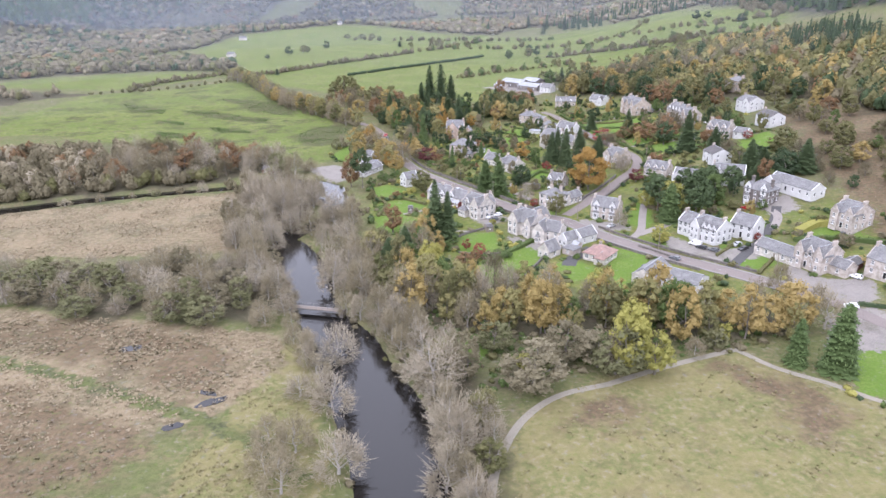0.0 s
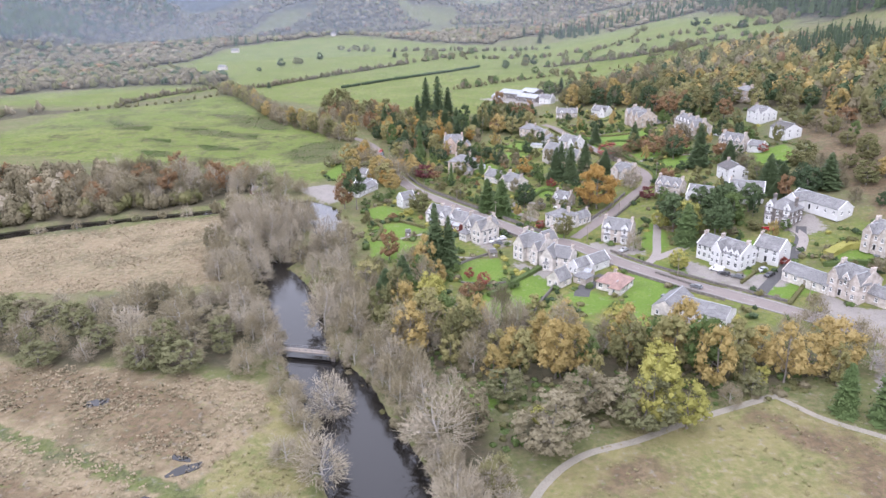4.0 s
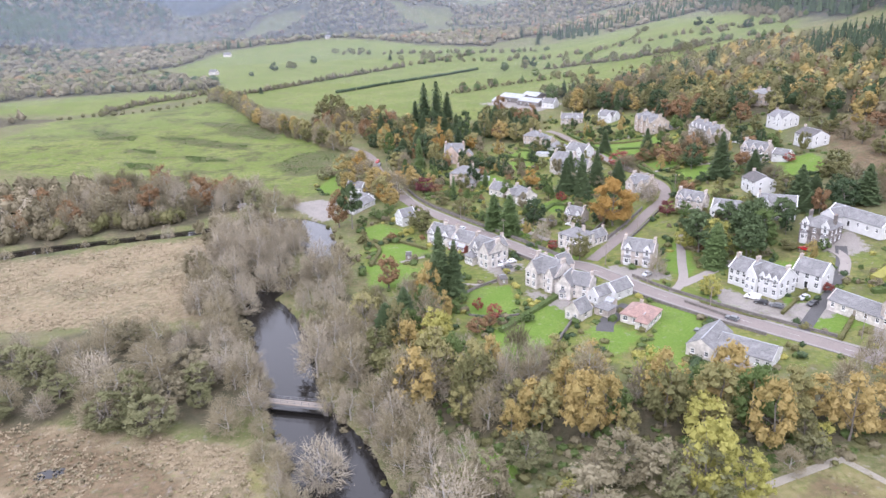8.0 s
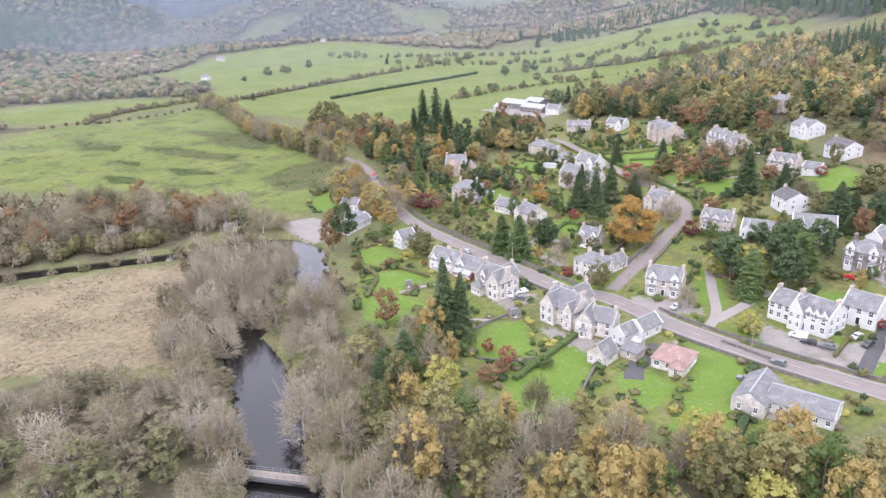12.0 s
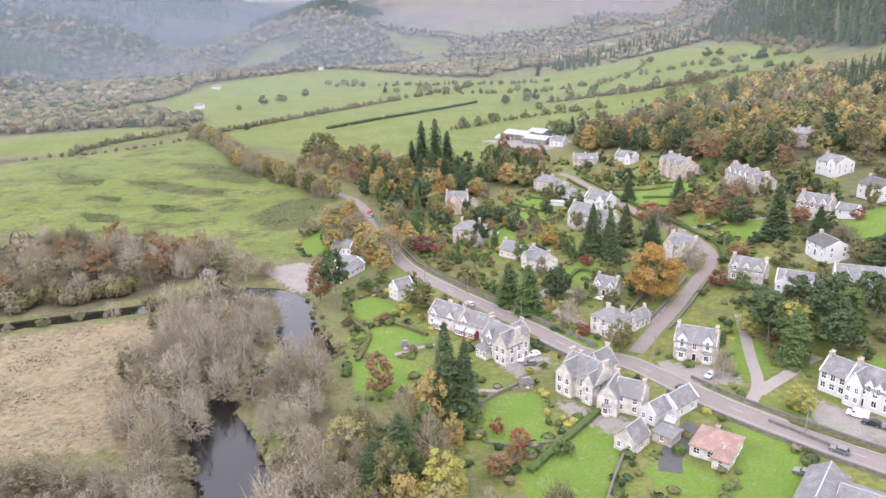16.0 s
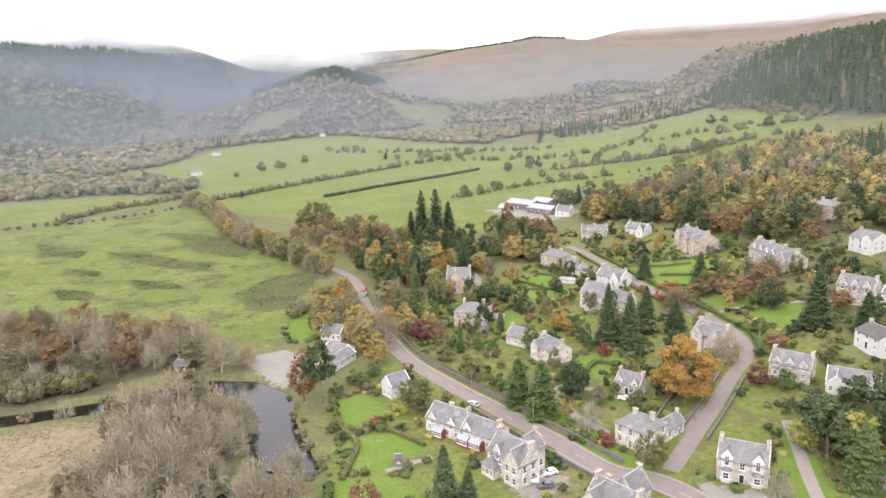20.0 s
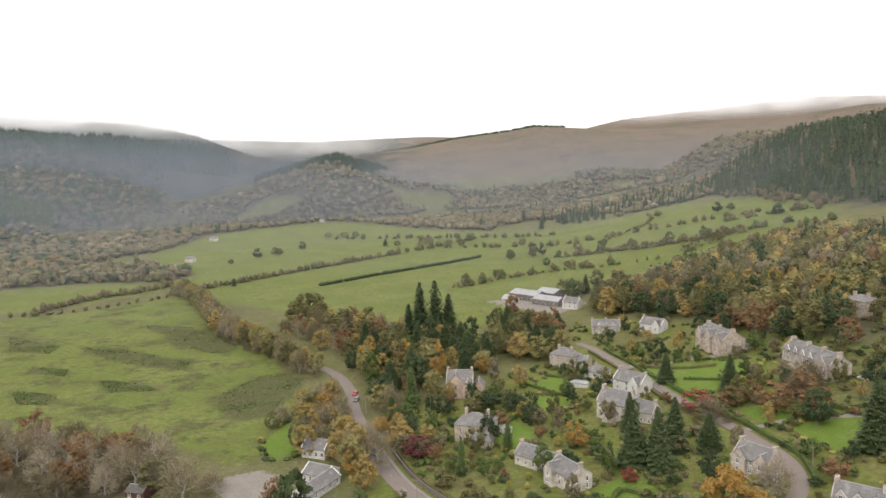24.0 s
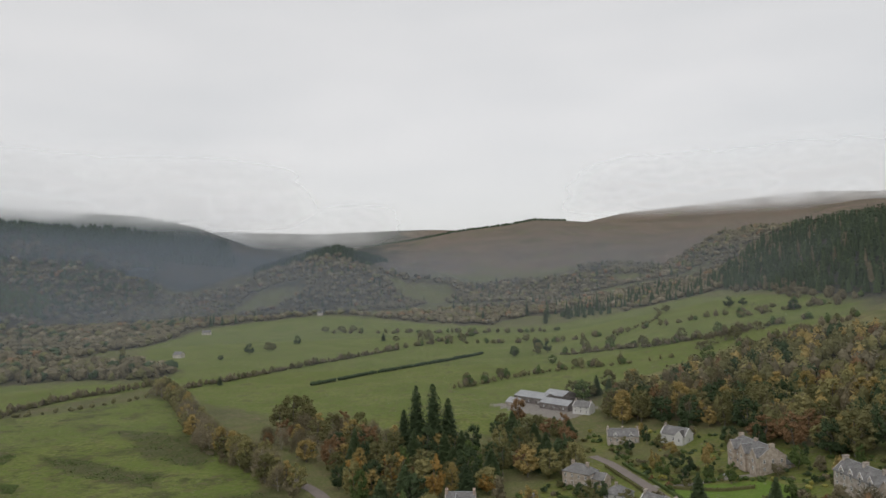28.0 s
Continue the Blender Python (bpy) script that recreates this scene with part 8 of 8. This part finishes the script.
def stone_wall(pts, h=1.1, w=0.4, mat="wallstone", label="low rubble stone garden wall"):
    line = resample(pts, 2.0)
    V, F = [], []
    cop = []
    for i, p in enumerate(line):
        d = (line[min(i + 1, len(line) - 1)] - line[max(i - 1, 0)]).normalized()
        s = Vector((d.y, -d.x, 0)) * w / 2
        z = gz(p.x, p.y)
        V += [(p.x - s.x, p.y - s.y, z - 0.5), (p.x - s.x, p.y - s.y, z + h), (p.x + s.x, p.y + s.y, z + h), (p.x + s.x, p.y + s.y, z - 0.5)]
        s = s * 1.3
        cop += [(p.x - s.x, p.y - s.y, z + h + 0.004), (p.x - s.x, p.y - s.y, z + h + 0.12), (p.x + s.x, p.y + s.y, z + h + 0.12), (p.x + s.x, p.y + s.y, z + h + 0.004)]
    F = [(4 * i + a, 4 * i + b, 4 * i + 4 + b, 4 * i + 4 + a) for i in range(len(line) - 1) for a, b in ((0, 1), (1, 2), (2, 3), (3, 0))]
    F += [(0, 3, 2, 1), tuple(4 * (len(line) - 1) + k for k in (0, 1, 2, 3))]
    t = thing("garden_wall", label, "wall", None, "garden walls")
    put("wall_body", make_mesh("wall_body", V, F, M[mat], "box"), t)
    put("coping", make_mesh("coping", cop, F, M["wallstone"]), t)


def offset_line(pts, o):
    out = []
    for i, p in enumerate(pts):
        a, b = Vector(pts[max(i - 1, 0)][:2]), Vector(pts[min(i + 1, len(pts) - 1)][:2])
        d = (b - a).normalized()
        out.append((p[0] + d.y * o, p[1] - d.x * o))
    return out


north_line = offset_line(MAIN[10:17], 5.8)
stone_wall(north_line, 1.3)
hedge(offset_line(MAIN[12:17], 7.2), 1.6, 1.4, "olive", "long roadside hedge behind a wall", 1)
stone_wall(offset_line(MAIN[4:9], 5.6), 0.8)
stone_wall(offset_line(MAIN[10:14], -5.4), 0.9)
stone_wall(offset_line(MAIN[5:9], -5.2), 0.8)
stone_wall(offset_line(SIDE[1:4], -3.8), 1.2)
stone_wall(offset_line(SIDE[1:4], 3.8), 0.9)
hedge(offset_line(SIDE[4:9], 4.4), 1.5, 1.6, "green", "clipped green hedge along the lane", 2)
hedge(offset_line(SIDE[6:11], 4.6), 1.3, 1.5, "green", "clipped green hedge along the lane", 3)
hedge(offset_line(SIDE[7:11], -4.4), 1.2, 1.2, "olive", "clipped olive hedge along the lane", 4)
hedge([(17, 246), (24, 254), (31, 262), (38, 270)], 1.4, 2.0, "green", "clipped green hedge between two lawns", 5)
stone_wall([(27, 224), (34, 240), (40, 252), (45, 262)], 1.1)
hedge([(56, 206), (62, 214), (69, 224)], 1.8, 2.0, "dark", "dark clipped hedge beside a lawn", 6)
hedge([(83, 261), (90, 254), (97, 247)], 0.6, 0.8, "olive", "low hedge beside a front lawn", 7)
hedge([(136, 258), (148, 255), (162, 245)], 1.8, 2.2, "green", "broad clipped hedge above a lawn", 8)
hedge([(140, 264), (150, 268), (158, 262)], 2.4, 4.0, "yellow", "tall rounded yellow-green hedge", 9)
hedge([(132, 205), (142, 201), (158, 196)], 1.2, 1.2, "dark", "dark clipped roadside hedge", 10)
hedge([(20, 424), (32, 444), (38, 436)], 1.2, 1.2, "green", "low garden hedge round a lawn", 11)
hedge([(40, 488), (52, 470), (60, 462)], 1.2, 1.0, "green", "low garden hedge round a lawn", 12)
hedge([(52, 500), (62, 492), (66, 484)], 1.2, 1.0, "green", "low garden hedge round a lawn", 13)
hedge([(98, 500), (112, 486), (126, 480)], 1.3, 1.2, "olive", "garden hedge across a slope", 14)
hedge([(108, 470), (122, 458), (136, 448)], 1.2, 1.2, "green", "garden hedge across a slope", 15)
hedge([(46, 360), (54, 372), (62, 366)], 1.4, 1.6, "green", "green hedge beside a cottage", 16)
hedge([(30, 398), (40, 388), (48, 378)], 1.6, 1.8, "green", "green hedge behind a house", 17)
hedge([(104, 250), (112, 258), (120, 266)], 1.0, 1.0, "olive", "low hedge beside a lane", 18)
hedge([(112, 232), (124, 246)], 1.0, 1.2, "olive", "low garden hedge by a bungalow", 19)
hedge([(-24, 334), (-14, 328), (-6, 320)], 1.2, 1.4, "olive", "loose hedge between two lawns", 20)
hedge([(-36, 352), (-31, 334), (-25, 322), (-27, 304)], 1.0, 1.6, "olive", "loose shrubby hedge along the riverbank", 21)
hedge([(118, 402), (132, 408), (146, 402)], 1.3, 1.3, "green", "garden hedge below a house", 22)
hedge([(150, 352), (162, 352), (174, 352)], 1.3, 1.3, "dark", "dark hedge on the hillside", 23)
hedge([(4, 402), (14, 398), (22, 402)], 1.2, 1.2, "green", "garden hedge below a square house", 24)
hedge([(14, 462), (24, 462), (36, 464)], 2.6, 3.0, "dark", "tall dark evergreen hedge", 25)
stone_wall([(88, 250), (78, 262)], 0.7)
stone_wall([(8, 258), (16, 256), (24, 257)], 0.5)
stone_wall([(20, 286), (12, 280), (8, 276)], 0.8)
stone_wall([(72, 344), (66, 336), (61, 328)], 1.0)


# ---- cars ----
def car_template(paint, label, van=False):
    """A parked car: shaped body, cabin with glass, wheels with rims, lamps."""
    t = thing("car", label, "car")
    L, W = (4.9, 1.9) if van else (4.2, 1.75)
    top = 1.95 if van else 1.45
    prof = [(0, 0.3), (0, 0.72), (0.06, 0.82), (0.30, 0.93), (0.40, 1.36 if not van else 1.9), (0.55, top), (0.85, top * 0.98), (0.96, 0.98), (1, 0.85), (1, 0.3)]
    if van:
        prof = [(0, 0.35), (0, 0.8), (0.05, 1.0), (0.18, 1.1), (0.28, 1.88), (0.36, 1.95), (0.98, 1.95), (1, 1.85), (1, 0.35)]
    n = len(prof)
    V = []
    for y, inset in ((-W / 2, 0.0), (W / 2, 0.0)):
        for u, z in prof:
            k = 0.16 if z > 1.05 else 0.0
            V.append(((u - 0.5) * L, y + (k if y < 0 else -k), z))
    F = [tuple(range(n)), tuple(range(2 * n - 1, n - 1, -1))] + [(i, i + n, (i + 1) % n + n, (i + 1) % n) for i in range(n)]
    put("body", make_mesh("body", V, F, PAINTS[paint]), t)
    x0, x1 = (-0.2 * L, 0.36 * L) if not van else (-0.3 * L, -0.12 * L)
    gl_z = (0.98, top - 0.1) if not van else (1.15, 1.75)
    for sg in (-1, 1):
        yy = sg * (W / 2 - 0.09)
        put("side_glass", make_mesh("side_glass", *box(x0 + 0.35, yy - 0.03, gl_z[0], x1, yy + 0.03, gl_z[1] - 0.05), M["glass"]), t)
        put("headlight", make_mesh("headlight", *box(-L / 2 - 0.02, sg * 0.62 - 0.16, 0.6, -L / 2 + 0.1, sg * 0.62 + 0.16, 0.75), M["tin"]), t)
        put("tail_light", make_mesh("tail_light", *box(L / 2 - 0.08, sg * 0.66 - 0.12, 0.65, L / 2 + 0.02, sg * 0.66 + 0.12, 0.85), M["redpaint"]), t)
        for ux in (-0.31, 0.31):
            wheel = put("wheel", make_mesh("wheel", *tube((ux * L, sg * (W / 2 - 0.2), 0.32), (ux * L, sg * (W / 2 + 0.02), 0.32), 0.32, 0.32, 12, True), M["black"]), t)
            put("rim", make_mesh("rim", *tube((ux * L, sg * (W / 2 - 0.1), 0.32), (ux * L, sg * (W / 2 + 0.035), 0.32), 0.19, 0.19, 10, True), M["metal"]), wheel)
    u0, u1 = (0.31, 0.40) if not van else (0.19, 0.275)
    z0, z1 = (0.98, 1.33) if not van else (1.16, 1.82)
    xa, xb = (u0 - 0.5) * L, (u1 - 0.5) * L
    V = [(xa - 0.03, -0.62, z0), (xa - 0.03, 0.62, z0), (xb - 0.03, 0.58, z1), (xb - 0.03, -0.58, z1), (xa + 0.05, -0.62, z0), (xa + 0.05, 0.62, z0), (xb + 0.05, 0.58, z1), (xb + 0.05, -0.58, z1)]
    put("windscreen", make_mesh("windscreen", V, [(0, 3, 2, 1), (4, 5, 6, 7), (0, 1, 5, 4), (1, 2, 6, 5), (2, 3, 7, 6), (3, 0, 4, 7)], M["glass"]), t)
    if not van:
        put("rear_window", make_mesh("rear_window", [(1.55, -0.6, 1.36), (1.55, 0.6, 1.36), (1.93, 0.62, 1.02), (1.93, -0.62, 1.02), (1.48, -0.6, 1.33), (1.48, 0.6, 1.33), (1.86, 0.62, 0.99), (1.86, -0.62, 0.99)], [(0, 1, 2, 3), (7, 6, 5, 4), (0, 4, 5, 1), (1, 5, 6, 2), (2, 6, 7, 3), (3, 7, 4, 0)], M["glass"]), t)
    return t


CARS = {}
for key, paint, lab, van in (("silver", "silver", "silver hatchback parked on gravel", False), ("white", "white", "white car parked beside a house", False), ("black", "black", "black saloon car by the road", False), ("red", "red", "red car parked before a house", False), ("grey", "grey", "dark grey car on the road", False), ("van", "white", "white panel van parked in a yard", True), ("blue", "blue", "dark blue car parked in a yard", False)):
    CARS[key] = car_template(paint, lab, van)
parked = set()
for key, x, y, turn in (("silver", 72.5, 285, 40), ("red", 47, 272, 60), ("white", 26, 303, 20), ("grey", 24, 297, 10), ("van", 22, 301, 80), ("black", 101, 258, -40), ("grey", 104.5, 255, -40), ("van", 100, 262, -40), ("silver", 115, 259, 30), ("black", 115.5, 254.5, 30),
                        ("black", 63, 279, -47), ("grey", 88, 248.5, -45), ("black", 79, 238, -40), ("white", 84, 232, -40), ("grey", 76, 241, -40), ("red", 131, 292, -50), ("red", 150, 208, -30), ("white", 141, 224, -50), ("grey", 122, 209, -50), ("white", 129, 204, -20),
                        ("grey", -36, 473, 80), ("red", -37.5, 482, 80), ("silver", 9, 344, -55), ("black", 60, 341, 10), ("white", 56, 343, -30), ("red", 137, 356, 0), ("white", 141, 354, 10), ("blue", 78, 482, -40), ("grey", 155, 258, 30), ("silver", 124, 500, 20), ("white", 160, 426, -60)):
    m = Matrix.Translation((x, y, gz(x, y) + 0.07)) @ Matrix.Rotation(radians(turn), 4, "Z")
    if key not in parked:
        parked.add(key)
        CARS[key].matrix_basis = m
        CARS[key]["group"] = "parked cars"
    else:
        copy_thing(CARS[key], m)


# ---- footbridge over the river ----
bridge = thing("footbridge", "grey footbridge with metal railings over the river", "bridge", Matrix.Translation((-45.5, 211.2, 0.35)) @ Matrix.Rotation(math.atan2(-3.4, 14.5), 4, "Z"))
put("deck", make_mesh("deck", *box(0, -1.1, 0.55, 15.5, 1.1, 0.72), M["wood"]), bridge)
for sg in (-1, 1):
    put("girder", make_mesh("girder", *box(0, sg * 0.95 - 0.14, 0.0, 15.5, sg * 0.95 + 0.14, 0.546), M["dullsteel"]), bridge)
    for k, z in enumerate((1.25, 1.75)):
        put("rail", make_mesh("rail", *tube((0, sg * 1.0, z), (15.5, sg * 1.0, z), 0.05, 0.05, 6, True), M["dullsteel"]), bridge)
    for i in range(9):
        x = 0.2 + i * 15.1 / 8
        put("post", make_mesh("post", *box(x - 0.05, sg * 1.0 - 0.05, 0.724, x + 0.05, sg * 1.0 + 0.05, 1.8), M["dullsteel"]), bridge)
for x in (-1.2, 15.52):
    put("abutment", make_mesh("abutment", *box(x, -1.5, -2.5, x + 1.18, 1.5, 0.6), M["wallstone"], "box"), bridge)


# ---- poles ----
def pole(x, y, h, label="tall wooden telegraph pole with crossarm"):
    t = thing("telegraph_pole", label, "pole", Matrix.Translation((x, y, gz(x, y))), "telegraph poles")
    put("shaft", make_mesh("shaft", *tube((0, 0, -0.8), (0, 0, h), 0.14, 0.1, 8, True), M["wood"]), t)
    put("crossarm", make_mesh("crossarm", *box(-0.8, -0.05, h - 0.6, 0.8, 0.05, h - 0.48), M["wood"]), t)


for x, y, h in ((48, 297.5, 9), (60.5, 297, 8), (70, 276.5, 8), (-7, 371, 8), (9, 353, 8), (26, 332, 8), (84, 256, 8), (81, 329, 8), (108, 366, 8), (102, 432, 8), (-30, 455, 8), (118, 232, 8)):
    pole(x, y, h)


# ---- marsh and rough grass ----
def tussocks(name, label, polys, count, leaf, h, w, seed):
    r = np.random.default_rng(seed)
    pts = np.concatenate([points_in(p, count // len(polys), r) for p in polys])
    keep = wobble(pts[:, 0], pts[:, 1], 7) + 0.4 * r.normal(size=len(pts)) > 0.0
    pts = pts[keep]
    n, per = len(pts), 5
    z = gzv(pts[:, 0], pts[:, 1])
    a = r.uniform(0, 6.28, (n, per))
    hh, ww = r.uniform(*h, (n, per)), r.uniform(*w, (n, per))
    base = np.stack([pts[:, 0], pts[:, 1], z - 0.05], 1)[:, None] + np.stack([np.cos(a) * ww * 0.3, np.sin(a) * ww * 0.3, 0 * a], -1)
    side = np.stack([-np.sin(a), np.cos(a), 0 * a], -1) * ww[..., None] * 0.5
    tip = base + np.stack([np.cos(a) * ww * 0.7, np.sin(a) * ww * 0.7, hh], -1)
    P = np.stack([base - side, base + side, tip + side * 0.4, tip - side * 0.4], 2).reshape(-1, 3)
    me = bpy.data.meshes.new(name)
    me.from_pydata(P.tolist(), [], np.arange(len(P)).reshape(-1, 4).tolist())
    me.materials.append(LEAF[leaf])
    tagged(new(name, me), label, "grass", kind="stuff")


tussocks("reed_stems", "pale dry reed stems in tufts", REEDS, 12000, "reed", (0.15, 0.35), (0.35, 0.8), 1)
tussocks("grass_tussocks", "straw-coloured grass tussocks on rough ground", ROUGH, 7000, "straw", (0.15, 0.4), (0.3, 0.7), 2)
tussocks("bracken", "red-brown bracken and heath tufts", HEATH[:2], 2600, "brown", (0.2, 0.4), (0.3, 0.7), 3)
tussocks("rush_tufts", "dark green rush tufts in pasture", RUSHES, 4200, "green", (0.2, 0.4), (0.4, 0.9), 4)


def puddle(x, y, rx, ry, turn, seed):
    r = random.Random(seed)
    pts = []
    for i in range(18):
        a = 2 * math.pi * i / 18
        k = r.uniform(0.75, 1.15)
        px, py = math.cos(a) * rx * k, math.sin(a) * ry * k
        c, s = math.cos(radians(turn)), math.sin(radians(turn))
        pts.append((x + px * c - py * s, y + px * s + py * c))
    zz = max(gz(*p) for p in pts) * 0.4 + gz(x, y) * 0.6 + 0.03
    V = [(a, b, zz) for a, b in pts] + [(a, b, zz - 0.5) for a, b in pts]
    F = [tuple(range(18))] + [(i, i + 18, (i + 1) % 18 + 18, (i + 1) % 18) for i in range(18)]
    tagged(put("puddle", make_mesh("puddle", V, F, M["water"])), "shallow pool of standing marsh water", "puddle", kind="structure")


for row in ((-88, 185, 3.2, 2.0, 20, 1), (-56, 157, 4.2, 1.6, 35, 2), (-58, 161, 3.0, 1.0, -20, 3), (-62, 147, 2.6, 1.6, 40, 4)):
    puddle(*row)


# ---- low garden planting and undergrowth, past counting ----
def planting(name, label, pts, leaf, seed, h=(0.8, 2.7), w=(1.6, 3.8), per=30):
    r = np.random.default_rng(seed)
    ok = np.array([is_free(a, b) for a, b in pts])
    far_wood(name, label, pts[ok], leaf, r, h, w, per, False, (0.07, 0.15))["category"] = "plants"


r7 = np.random.default_rng(707)
beds = points_in(GARDENS[0], 3200, r7)
beds = beds[(wobble(beds[:, 0], beds[:, 1], 6) + 0.5 * r7.normal(size=len(beds))) > 0.3]
rims = []
for poly in LAWNS:
    for p in resample([*poly, poly[0]], 2.4):
        c = np.mean(poly, 0)
        d = np.array([p.x, p.y]) - c
        if r7.uniform() < 0.6:
            rims.append(np.array([p.x, p.y]) + d / np.linalg.norm(d) * r7.uniform(0.4, 2.4))
beds = np.concatenate([beds, rims])
share = r7.integers(0, 10, len(beds))
for leaf, ks in (("green", (0, 1, 2, 3)), ("olive", (4, 5)), ("dark", (6, 7)), ("tanleaf", (8,)), ("yellow", (9,))):
    planting("garden_planting", f"low {leaf} garden plants in beds", beds[np.isin(share, ks)], leaf, 710 + ks[0])
banks = []
for p in resample([(a, b, c) for a, b, c in RIVER[3:19]], 1.6):
    for sg in (-1, 1):
        a = r7.uniform(0, 6.28)
        banks.append((p.x + math.cos(a) * (p.z + r7.uniform(-0.3, 3.5)), p.y + math.sin(a) * (p.z + r7.uniform(-0.3, 3.5))))
banks = np.array(banks)
for leaf, lo, hi in (("tanleaf", 0.0, 0.35), ("olive", 0.35, 0.6), ("brown", 0.6, 1.0)):
    k = (np.arange(len(banks)) * 0.618) % 1
    planting("bank_undergrowth", f"low {leaf} undergrowth along the riverbank", banks[(k >= lo) & (k < hi)], leaf, 720, (0.8, 2.6), (1.4, 3.4), 40)
under = np.concatenate([points_in([(-24, 232), (12, 224), (46, 216), (70, 214), (112, 196), (104, 182), (60, 176), (14, 160), (4, 180), (-14, 205)], 700, r7), points_in([(-34, 240), (-8, 242), (2, 262), (-14, 270), (-24, 264)], 120, r7)])
k = (np.arange(len(under)) * 0.618) % 1
for leaf, lo, hi in (("green", 0.0, 0.35), ("olive", 0.35, 0.7), ("tanleaf", 0.7, 1.0)):
    planting("wood_undergrowth", f"low {leaf} undergrowth below the trees", under[(k >= lo) & (k < hi)], leaf, 730, (0.6, 2.0), (1.2, 3.2), 34)
